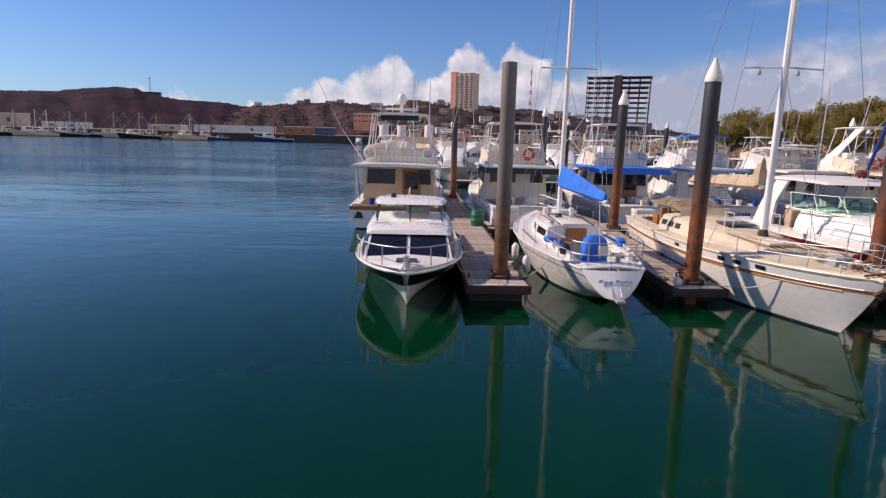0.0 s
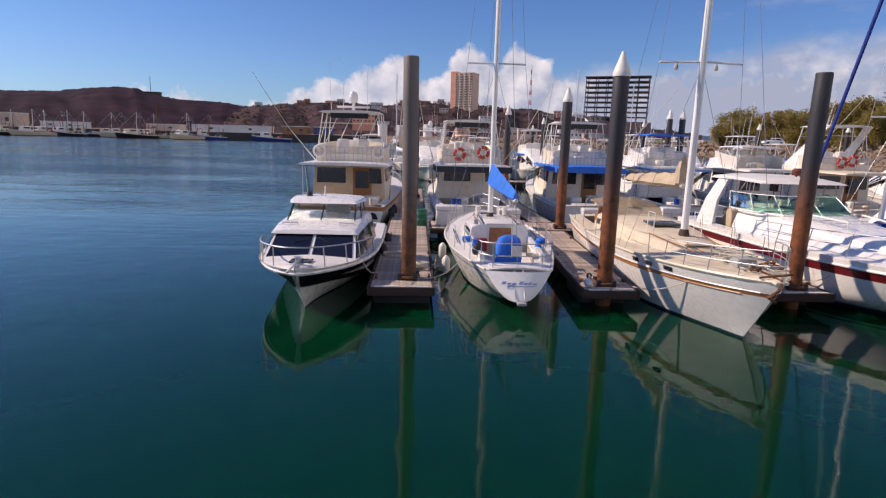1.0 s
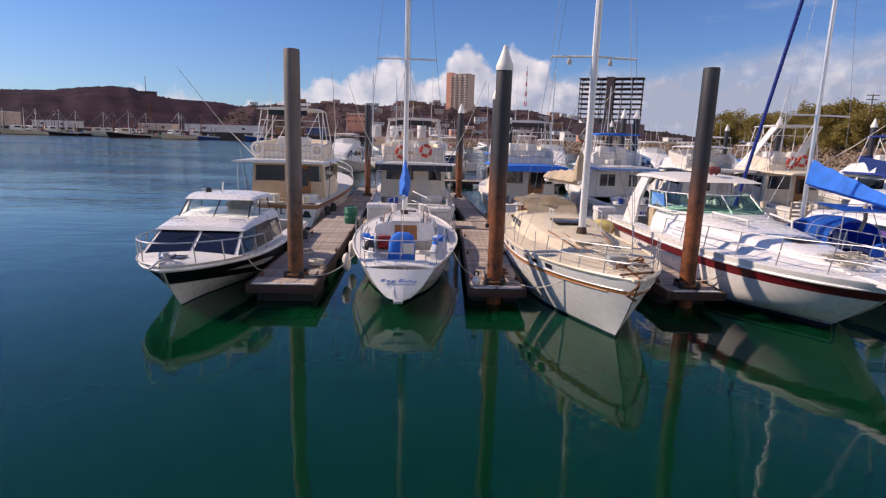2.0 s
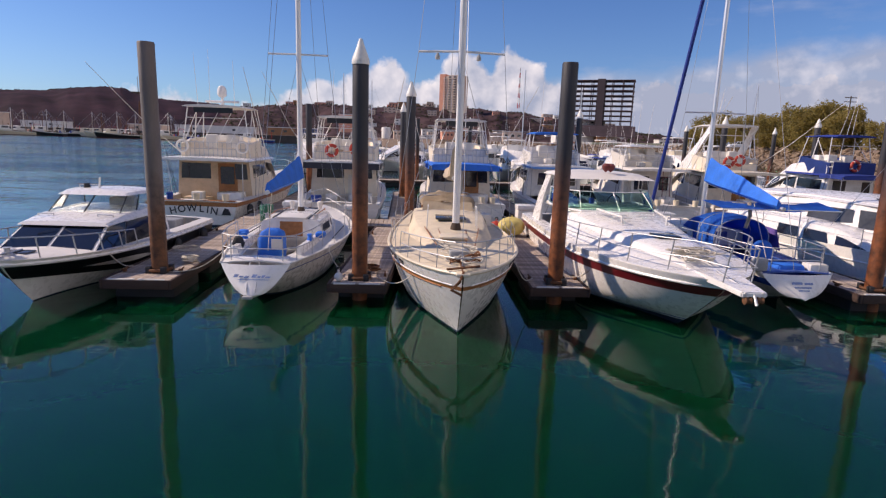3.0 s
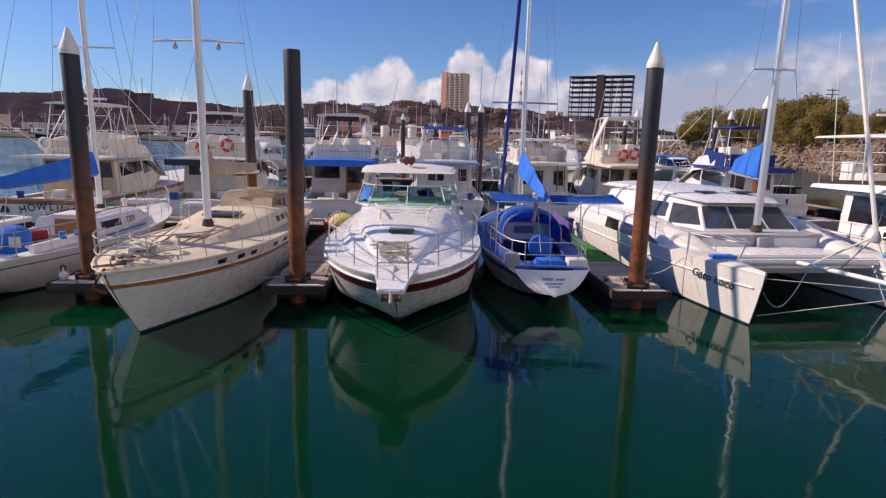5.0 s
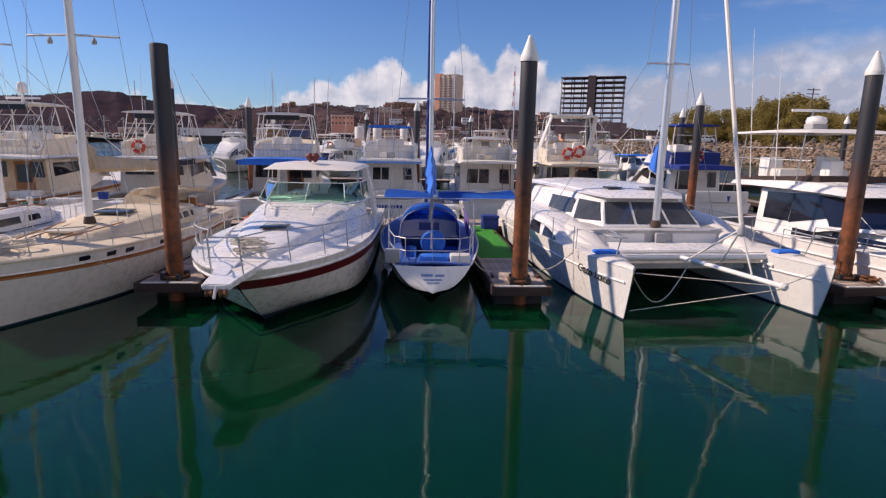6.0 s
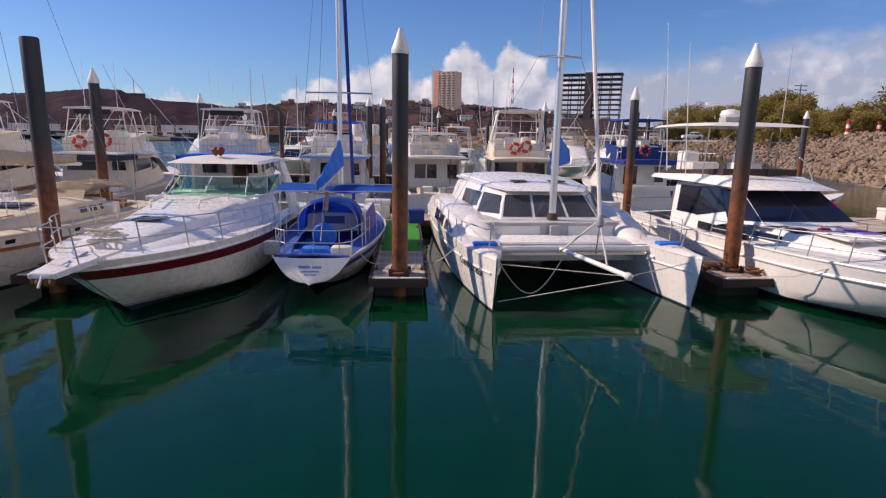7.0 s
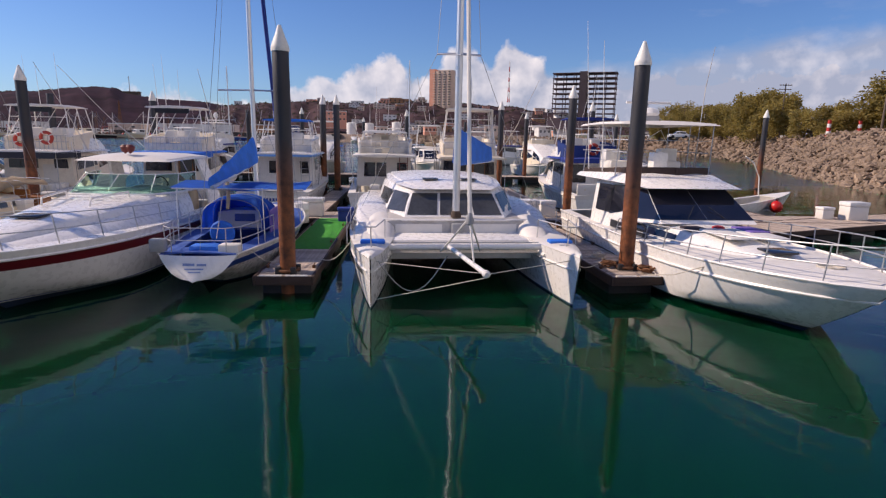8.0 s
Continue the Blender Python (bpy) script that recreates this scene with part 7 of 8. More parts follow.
def skiff():
    e = thing("open_skiff", "white open skiff with high flared bow", "boat", moor(33.9, 25.5, -81))
    h = Hull(5.9, 1.8, 0.62, 1.25, 0.3, 0.85, 0.4, 2.4, 0.9, chine=(0.8, 0.35))
    h.shell(e, [("bottom", BLUEP, ("z", 0.12), 3), ("topside", WHITE, ("s", 0), 4)], 20)
    h.deck(e, WHITE2, 0, 1, 0.05, 0.02, hole=(0.05, 0.78, 0.86))
    h.tub(e, WHITE2, 0.05, 0.78, 0.86, 0.15, drop=0.05, camber=0.02)
    for y in (1.3, 2.7, 3.9):
        box("thwart", -0.8, 0.8, y, y + 0.25, 0.42, 0.46, WHITE2, e, 0.01)
    tube("davit_pole", [(-0.6, 4.6, 0.9), (-0.6, 4.5, 1.9), (-0.6, 4.1, 2.6), (-0.6, 3.6, 2.9)], 0.03, WHITE2, e)
    box("outboard", -0.2, 0.2, -0.35, 0.1, 0.5, 1.15, BLACKP, e, 0.08)


skiff()
buoy_bag(38.25, 25.25, 0.28, mat("red_buoy", (0.55, 0.015, 0.01), 0.4, var=0.1), "round red float hung at the dock edge", 0.35)


def slat_rack(x, y, deg=0):
    e = thing("slatted_rack", "weathered brown wooden slatted rack standing on the dock", "rack", pose(x, y, DECK_Z, 0, 0, deg))
    for sx in (-0.36, 0.36):
        box("upright", sx - 0.03, sx + 0.03, -0.03, 0.03, 0, 1.15, PLANK, e, 0.006)
        box("foot", sx - 0.03, sx + 0.03, -0.28, 0.28, 0.0, 0.06, PLANK, e, 0.006)
    for k in range(6):
        box("slat", -0.40, 0.40, -0.055, -0.032, 0.16 + 0.17 * k, 0.25 + 0.17 * k, PLANK, e, 0.004)


slat_rack(20.35, 22.9, 6)


for tx, ty, rx, w in FINGERS:
    for k in (-1, 1):
        tagged(part("edge_strip", box_bm(tx + k * w * 0.22 - w * 0.19, tx + k * w * 0.22 + w * 0.19, ty + 0.02, ty + 0.09, DECK_Z + 0.003, DECK_Z + 0.03, 0.006), WHITE2, None, smooth=False), "white painted strip along the dock tip", "edge strip", "dock tip strips")

# ---- the shore ----
SOIL = mat("sandy_ground", (0.21, 0.15, 0.11), 0.95, var=0.3, scale=0.06, bump=0.4, bscale=1.5, dirt=(0.2, 0.14, 0.09), dirt_amt=0.6)
HILL = mat("red_brown_hill", (0.032, 0.015, 0.021), 1.0, spec=0.05, var=0.7, scale=0.02, bump=1.0, bscale=0.06, dirt=(0.012, 0.009, 0.011), dirt_amt=0.7, stretch=(1, 1, 2.2))
HILL2 = mat("tan_scrub_hill", (0.060, 0.036, 0.037), 1.0, spec=0.05, var=0.7, scale=0.025, bump=1.0, bscale=0.07, dirt=(0.13, 0.092, 0.076), dirt_amt=0.75)
ROCK = mat("breakwater_rock", (0.40, 0.285, 0.195), 0.9, var=0.35, scale=1.0, bump=0.9, bscale=5, dirt=(0.10, 0.07, 0.055), dirt_amt=0.7, per_object=0.45)
SHORE = [(-2600, 420), (-900, 400), (-420, 392), (-260, 388), (-120, 385), (-40, 372), (20, 345), (64, 300), (90, 250), (104, 190), (100, 140), (82, 95), (66, 62), (57, 40), (60, 18), (90, -40), (260, -300), (900, -900)]
OUT = [(-0.3, 1), (-0.1, 1), (0, 1), (0, 1), (0.05, 1), (0.15, 1), (0.4, 0.95), (0.6, 0.8), (0.85, 0.6), (1, 0.15), (1, -0.15), (0.95, -0.35), (0.9, -0.45), (1, -0.2), (1, 0.1), (0.9, 0.4), (0.7, 0.7), (0.6, 0.7)]


def ground():
    bm = bmesh.new()
    rows = []
    for off, z in ((0, -2.0), (3.5, 1.0), (8.5, 4.7), (11, 4.9), (15, 4.5), (40, 4.6), (140, 6), (500, 12), (2400, 16)):
        rows.append([(x + ox * off, y + oy * off, z + (0.25 * noise.noise((x * 0.05 + off, y * 0.05, 0)) if off else 0)) for (x, y), (ox, oy) in zip(SHORE, OUT)])
    grid_faces(bm, rows)
    return tagged(part("ground", bm, SOIL, None), "sandy shore ground behind the harbour rocks", "ground", kind="structure")


ground()


def along(t):
    """A point of the shoreline and its landward direction; t counts the shoreline's corners."""
    i = min(int(t), len(SHORE) - 2)
    f = t - i
    p = Vector((lerp(SHORE[i][0], SHORE[i + 1][0], f), lerp(SHORE[i][1], SHORE[i + 1][1], f), 0))
    o = Vector((lerp(OUT[i][0], OUT[i + 1][0], f), lerp(OUT[i][1], OUT[i + 1][1], f), 0)).normalized()
    return p, o


def hill_point(prof, ys, seed, x, v):
    """A point of a ridge: x along the crest, v from the foot (0) over the crest (0.75) to the back (1)."""
    hh = prof[-1][1]
    for (xa, ha), (xb, hb) in zip(prof, prof[1:]):
        if xa <= x <= xb:
            f = (x - xa) / (xb - xa)
            hh = lerp(ha, hb, 0.5 * sm(f) + 0.5 * f)
            break
    y = lerp(ys[0], ys[1], v / 0.75) if v < 0.75 else lerp(ys[1], ys[2], (v - 0.75) / 0.25)
    k = sm(v / 0.75) ** 0.7 if v < 0.75 else 1 - 0.5 * (v - 0.75) / 0.25
    gully = abs(noise.noise((x * 0.022 + seed, y * 0.004, 0))) + 0.4 * abs(noise.noise((x * 0.06, y * 0.012, seed)))
    body = math.sin(math.pi * min(1.0, v / 0.78)) if v < 0.78 else 0.0
    rough = noise.noise((x * 0.07, y * 0.07, seed)) * 1.2
    return Vector((x * (y / ys[1]), y, 4 + (hh - 4) * k - gully * hh * (0.12 if seed < 5 else 0.22) * body + rough * (0.4 if seed < 5 else 1.0)))


def hill(name, material, label, ys, prof, seed):
    """A ridge: prof lists (x, height) along its crest; ys are its foot, crest and back."""
    bm = bmesh.new()
    n = 260
    grid_faces(bm, [[hill_point(prof, ys, seed, lerp(prof[0][0], prof[-1][0], i / n), j / 22) for i in range(n + 1)] for j in range(23)])
    return tagged(part(name, bm, material, None), label, "hill", kind="structure")


DARK_CREST = [(-1600, 50), (-1200, 58), (-820, 62), (-690, 64), (-600, 66), (-530, 73), (-492, 76), (-462, 74), (-445, 66), (-390, 58), (-330, 56), (-280, 50), (-200, 40), (-100, 22), (0, 8)]
SCRUB_CREST = [(-460, 6), (-380, 22), (-300, 40), (-250, 50), (-200, 54), (-140, 58), (-90, 57), (-30, 57), (40, 60), (110, 60), (180, 58), (240, 52), (320, 42), (420, 30), (560, 16)]
hill("hill_dark", HILL, "dark red-brown flat-topped hill beyond the harbour", (520, 1000, 1500), DARK_CREST, 3.1)
hill("hill_scrub", HILL2, "low tan scrub hill with scattered houses", (480, 950, 1400), SCRUB_CREST, 8.4)


def hill_scrub_stuff():
    """Dark scrub bushes scattered over both slopes."""
    rnd = random.Random(19)
    verts, faces = [], []
    for i in range(2600):
        if i % 3:
            p = hill_point(SCRUB_CREST, (480, 950, 1400), 8.4, rnd.uniform(-300, 480), rnd.uniform(0.1, 0.78))
        else:
            p = hill_point(DARK_CREST, (520, 1000, 1500), 3.1, rnd.uniform(-900, -150), rnd.uniform(0.72, 0.77))
        r = rnd.uniform(0.7, 2.2)
        k = len(verts)
        for a in range(5):
            verts.append(p + Vector((r * math.cos(a * 1.2566), r * math.sin(a * 1.2566), rnd.uniform(-0.3, 0.5))))
        verts.append(p + Vector((rnd.uniform(-0.4, 0.4), 0, r * rnd.uniform(0.7, 1.2))))
        faces += [(k + a, k + (a + 1) % 5, k + 5) for a in range(5)]
    me = bpy.data.meshes.new("hill_scrub_bushes")
    me.from_pydata(verts, [], faces)
    me.materials.append(mat("dark_scrub", (0.030, 0.032, 0.016), 0.9, var=0.4, scale=0.1, spec=0.1))
    tagged(new("hill_bushes", me), "dark scrub bushes scattered over the hills", "scrub", kind="stuff")


hill_scrub_stuff()

# ---- riprap ----


def rock_mesh(seed):
    rnd = random.Random(seed)
    bm = bmesh.new()
    bmesh.ops.create_icosphere(bm, subdivisions=1, radius=0.5)
    sx, sy, sz = rnd.uniform(1.0, 1.6), rnd.uniform(0.7, 1.1), rnd.uniform(0.42, 0.75)
    for v in bm.verts:
        k = 1 + rnd.uniform(-0.36, 0.26)
        v.co = Vector((v.co.x * sx * k, v.co.y * sy * k, v.co.z * sz * k))
    me = bpy.data.meshes.new("rock")
    bm.to_mesh(me)
    bm.free()
    me.materials.append(ROCK)
    return me


def riprap():
    e = thing("breakwater", "rock armour breakwater of rough brown boulders", "breakwater", pose(0, 0, 0), kind="structure")
    kinds = [rock_mesh(40 + i) for i in range(8)]
    rnd = random.Random(77)
    near = 0
    bm = bmesh.new()
    for i in range(8600):
        t = rnd.uniform(6.0, 14.6) if i > 4200 else rnd.uniform(11.0, 14.4)
        p, o = along(t)
        f = rnd.random()
        q = p + o * (f * 9.5 - 0.6)
        z = -0.4 + 5.6 * f + rnd.uniform(-0.15, 0.3)
        s = rnd.uniform(0.35, 1.0) * (1.0 if t > 10.5 else 1.6)
        m = pose(q.x, q.y, z, rnd.uniform(-55, 55), rnd.uniform(-55, 55), rnd.uniform(0, 360)) @ Matrix.Diagonal((s, s, s, 1))
        me = kinds[i % 8]
        if i < 4200 and 12.3 < t < 14.0 and near < 300 and i % 2 == 0:
            ob = new("rock", me)
            ob.parent = e
            ob.matrix_world = m
            near += 1
        else:
            k = len(bm.verts)
            bm.from_mesh(me)
            bm.verts.ensure_lookup_table()
            for v in bm.verts[k:]:
                v.co = m @ v.co
    ob = part("rock_armour", bm, ROCK, e, smooth=False)
    ob["kind"] = "stuff"


riprap()

# ---- trees and shrubs ----
LEAF = mat("olive_foliage", (0.26, 0.205, 0.075), 0.8, var=0.5, scale=0.8, per_object=0.25, spec=0.2)
lt = LEAF.node_tree
tl, mxs = lt.nodes.new("ShaderNodeBsdfTranslucent"), lt.nodes.new("ShaderNodeMixShader")
tl.inputs[0].default_value, mxs.inputs[0].default_value = (0.42, 0.33, 0.09, 1), 0.5
lt.links.new(lt.nodes["Principled BSDF"].outputs[0], mxs.inputs[1])
lt.links.new(tl.outputs[0], mxs.inputs[2])
lt.links.new(mxs.outputs[0], lt.nodes["Material Output"].inputs[0])
BARK = mat("grey_bark", (0.13, 0.095, 0.07), 0.9, var=0.3, scale=3, bump=0.6, bscale=20)


def tree(x, y, z, height, spread, seed, material=None):
    rnd = random.Random(seed)
    e = thing("tree", "bushy olive-brown tree behind the breakwater", "tree", pose(x, y, z), "shore trees")
    limbs = [[(0, 0, -0.3), (0.1, 0, height * 0.25), (rnd.uniform(-0.3, 0.3), rnd.uniform(-0.3, 0.3), height * 0.45)]]
    blobs = []
    for k in range(24):
        a = k * 2.4 + rnd.uniform(-0.4, 0.4)
        r = spread * rnd.uniform(0.15, 0.85)
        c = Vector((r * math.cos(a), r * math.sin(a), height * (rnd.uniform(0.16, 0.55) if k > 9 else rnd.uniform(0.45, 0.88) * (1 - 0.25 * (r / spread) ** 2))))
        blobs.append((c, spread * rnd.uniform(0.18, 0.36), height * rnd.uniform(0.10, 0.22)))
        limbs.append([(0.05, 0, height * rnd.uniform(0.1, 0.3)), tuple(c * 0.55 + Vector((0, 0, height * 0.12))), tuple(c)])
    part("trunk", tube_bm(limbs[:1], (height * 0.045, height * 0.03), 8), BARK, e)
    for l in limbs[1:]:
        tube("limb", l, (height * 0.022, height * 0.006), BARK, e, sides=5)
    verts, faces = [], []
    for c, rw, rh in blobs:
        for i in range(420):
            d = Vector((rnd.gauss(0, 1), rnd.gauss(0, 1), rnd.gauss(0, 1))).normalized() * rnd.uniform(0.3, 1.25)
            p = c + Vector((d.x * rw, d.y * rw, d.z * rh))
            s = rnd.uniform(0.013, 0.028) * (height + 3)
            u = Vector((rnd.gauss(0, 1), rnd.gauss(0, 1), rnd.gauss(0, 0.6))).normalized() * s
            w = u.cross(Vector((rnd.gauss(0, 1), rnd.gauss(0, 1), rnd.gauss(0, 1)))).normalized() * s * 0.45
            k = len(verts)
            verts += [p - u, p + w, p + u, p - w]
            faces.append((k, k + 1, k + 2, k + 3))
    me = bpy.data.meshes.new("crown")
    me.from_pydata(verts, [], faces)
    me.materials.append(material or LEAF)
    o = new("crown", me)
    o.parent = e
    return e


TREES = ((107, 188, 9, 5.5), (113, 192, 12, 7), (121, 198, 13, 8), (112, 168, 11, 6.5), (118, 174, 12.5, 7), (111, 152, 10.5, 6), (117, 157, 12.5, 7),
         (107, 137, 10, 6), (113, 142, 12, 7), (98, 120, 10.5, 6.5), (103, 125, 11.5, 7), (97, 112, 9.5, 5.5),
         (88, 90, 5.5, 4.2), (92, 88, 7.0, 4.6), (98, 86, 11.5, 6.0), (103, 80, 13.5, 7.0), (114, 92, 14, 8), (108, 70, 12, 7),
         (88, 58, 9.0, 5.6), (96, 54, 12.0, 6.8), (106, 60, 12.5, 7), (84, 42, 7.5, 4.6), (92, 36, 10.5, 6.0), (78, 58, 4.2, 2.8))
for i, (x, y, hh, sp) in enumerate(TREES):
    tree(x, y, 4.4, hh, sp, 300 + i)


def shrubs():
    """Low dry scrub along the crest."""
    rnd = random.Random(15)
    verts, faces = [], []
    for i in range(420):
        p, o = along(rnd.uniform(9.5, 14.4))
        c = p + o * rnd.uniform(11, 26)
        hgt = rnd.uniform(0.3, 0.9)
        for j in range(26):
            q = Vector((c.x + rnd.gauss(0, 0.5), c.y + rnd.gauss(0, 0.5), 4.4 + rnd.random() * hgt))
            u = Vector((rnd.gauss(0, 1), rnd.gauss(0, 1), rnd.gauss(0, 1))).normalized() * 0.14
            w = u.cross(Vector((0.3, 0.2, 1))).normalized() * 0.07
            k = len(verts)
            verts += [q - u, q + w, q + u, q - w]
            faces.append((k, k + 1, k + 2, k + 3))
    me = bpy.data.meshes.new("dry_scrub")
    me.from_pydata(verts, [], faces)
    me.materials.append(LEAF)
    tagged(new("dry_scrub", me), "low dry scrub on top of the breakwater", "scrub", kind="stuff")


shrubs()

# ---- shore road, markers, poles ----
REDW = mat("red_marker_paint", (0.5, 0.03, 0.02), 0.5, var=0.15)


def marker(x, y):
    e = thing("marker_post", "red and white banded marker post on the breakwater", "post", pose(x, y, 4.55), "marker posts")
    for k in range(5):
        part("band", lathe_bm([(0.34 - 0.02 * k, k * 0.56), (0.33 - 0.02 * k, k * 0.56 + 0.555)], 14), REDW if k % 2 == 0 else WHITE, e)


for x, y in ((86.0, 84), (91.0, 84), (72.0, 50.0)):
    marker(x, y)


def lamp_pole(x, y, hh, z=4.4):
    e = thing("utility_pole", "tall utility pole with cross-arm on the shore", "pole", pose(x, y, z), "utility poles")
    part("shaft", tube_bm([[(0, 0, -0.3), (0, 0, hh)]], (0.16, 0.1), 8), BARK, e)
    for z in (hh - 0.4, hh - 1.2):
        box("cross_arm", -1.3, 1.3, -0.07, 0.07, z, z + 0.14, BARK, e, 0.01)
    for x in (-1.1, -0.5, 0.5, 1.1):
        part("insulator", lathe_bm([(0.05, hh - 0.26), (0.07, hh - 0.18), (0.03, hh - 0.08)], 8, (x, 0, 0)), GREY, e)


for x, y, hh in ((112, 145, 11), (96, 110, 11), (84, 72, 9), (116, 190, 11)):
    lamp_pole(x, y, hh)


def fence():
    e = thing("shore_fence", "long low green and grey fence along the shore road", "fence", pose(0, 0, 0))
    GF = mat("green_fence_panel", (0.12, 0.13, 0.10), 0.8, var=0.25, scale=0.6)
    ORN = mat("orange_net_panel", (0.55, 0.14, 0.05), 0.8, var=0.2)
    for i in range(34):
        p, o = along(7.6 + i * 0.14)
        q = p + o * 22
        t, o2 = along(7.6 + (i + 1) * 0.14)
        q2 = t + o2 * 22
        slab("panel", [(q.x, q.y, 4.2), (q2.x, q2.y, 4.2), (q2.x, q2.y, 6.3), (q.x, q.y, 6.3)], 0.06, ORN if 28 < i < 34 else GF if i % 3 else GREY, e)


fence()


def parked_car(x, y, deg, paint, label):
    e = thing("parked_car", label, "car", pose(x, y, 4.45, 0, 0, deg), "parked cars")
    low = Trunk([(-2.1, -2.05, 0.82, 0.8, 0.3, 0.85), (0, 0, 0.88, 0.86, 0.28, 0.92), (2.1, 2.0, 0.80, 0.76, 0.32, 0.78)], 0.04, 0.1)
    low.body("body", paint, e)
    cab = Trunk([(-1.7, -1.3, 0.78, 0.62, 0.88, 1.42), (0.0, -0.1, 0.80, 0.64, 0.92, 1.45), (1.0, 0.4, 0.76, 0.6, 0.9, 1.4)], 0.03, 0.08)
    cab.body("roof", paint, e)
    cab.side_window(0, 0.1, 0.95, 0.15, 0.85, e)
    cab.side_window(1, 0.05, 0.8, 0.15, 0.85, e)
    cab.end_window(True, -0.9, 0.9, 0.12, 0.9, e)
    for sx in (1, -1):
        for yy in (-1.35, 1.35):
            part("wheel", lathe_bm([(0.2, -0.1), (0.32, -0.09), (0.32, 0.09), (0.2, 0.1)], 14, (sx * 0.78, yy, 0.32), axis="x"), BLACK, e)


for x, y, dg, p, l in ((80, 120, 80, WHITE, "white parked car on the shore road"), (116, 170, 100, RED, "red parked car on the shore road"), (98, 98, 60, WHITE2, "white parked car on the shore road")):
    parked_car(x, y, dg, p, l)

# ---- town ----
PINK = mat("salmon_render", (0.66, 0.31, 0.21), 0.85, var=0.1, scale=0.2)
BEIGE = mat("beige_render", (0.60, 0.46, 0.36), 0.85, var=0.12, scale=0.2)
WHITEW = mat("white_render", (0.72, 0.70, 0.66), 0.85, var=0.1, scale=0.2)
OCHRE = mat("ochre_render", (0.34, 0.17, 0.08), 0.85, var=0.12, scale=0.2)
BLUEW = mat("blue_render", (0.07, 0.10, 0.22), 0.8, var=0.12, scale=0.3)
CONC = mat("raw_concrete", (0.10, 0.070, 0.078), 0.9, var=0.25, scale=0.15, dirt=(0.07, 0.05, 0.05), dirt_amt=0.5)


def house(x, y, z, w, d, hgt, material, deg=0, floors=2, bays=4, name="house", label="small plain town house"):
    e = thing(name, label, "house", pose(x, y, z, 0, 0, deg), "town houses")
    box("wall", -w / 2, w / 2, -d / 2, d / 2, -6, hgt, material, e, 0.0)
    box("roof", -w / 2 - 0.3, w / 2 + 0.3, -d / 2 - 0.3, d / 2 + 0.3, hgt + 0.005, hgt + 0.5, WHITEW, e, 0.0)
    for f in range(floors):
        for b in range(bays):
            cx = -w / 2 + (b + 0.5) * w / bays
            zc = (f + 0.55) * hgt / floors
            box("window", cx - min(1.1, w / bays * 0.25), cx + min(1.1, w / bays * 0.25), -d / 2 - 0.06, -d / 2 - 0.005, zc - hgt / floors * 0.15, zc + hgt / floors * 0.15, TINT2, e, 0.0)
    return e


rnd_h = random.Random(33)
cols = [WHITEW, BEIGE, WHITEW, OCHRE, PINK, BEIGE]
for i in range(34):
    p = hill_point(SCRUB_CREST, (480, 950, 1400), 8.4, rnd_h.uniform(-330, 330), rnd_h.uniform(0.72, 0.755))
    house(p.x, p.y, p.z - 0.5, rnd_h.uniform(8, 24), 10, rnd_h.uniform(4.0, 8.5), cols[i % 6], bays=3, floors=1, label="small flat-roofed house on the ridge")
for i in range(34):
    p = hill_point(SCRUB_CREST, (480, 950, 1400), 8.4, rnd_h.uniform(-60, 420), rnd_h.uniform(0.05, 0.5))
    house(p.x, p.y, p.z - 0.8, rnd_h.uniform(7, 16), 9, rnd_h.uniform(3, 7), cols[i % 6], rnd_h.uniform(-10, 10), floors=2, bays=3, label="small plain house on the hillside")
for i in range(14):
    x, y = rnd_h.uniform(0, 240), rnd_h.uniform(400, 470)
    house(x, y, 7, rnd_h.uniform(7, 16), 9, rnd_h.uniform(3, 6), cols[i % 6], rnd_h.uniform(-10, 10), floors=1, bays=3, label="small plain house near the port")
house(-42, 520, 16, 20, 14, 9, PINK, 4, 2, 6, label="salmon two-storey waterfront building")
house(-62, 415, 4, 13, 10, 6, BLUEW, 0, 2, 4, label="low blue building on the waterfront")


def apartment_tower(x, y, z, w, d, floors):
    e = thing("apartment_tower", "salmon and beige apartment tower on the hill", "tower", pose(x, y, z, 0, 0, -32))
    hgt = floors * 3.3
    box("wall", -w / 2, w / 2, -d / 2, d / 2, -10, hgt, BEIGE, e, 0.0)
    box("side_panel", -w / 2 - 0.4, -w / 2 + w * 0.24, -d / 2 - 0.4, d / 2, -10, hgt + 3, PINK, e, 0.0)
    box("roof", -w * 0.1, w / 2 + 0.3, -d / 2 - 0.3, d / 2, hgt, hgt + 1.2, BEIGE, e, 0.0)
    for f in range(floors):
        for b in range(4):
            cx = lerp(-w * 0.27, w * 0.42, b / 3)
            box("balcony", cx - 2.0, cx + 2.0, -d / 2 - 1.6, -d / 2 - 0.01, f * 3.3, f * 3.3 + 1.1, BEIGE, e, 0.0)
            box("window", cx - 1.7, cx + 1.7, -d / 2 - 0.12, -d / 2 - 0.01, f * 3.3 + 1.15, f * 3.3 + 2.9, TINT2, e, 0.0)


apartment_tower(74, 800, 47, 33, 20, 14)


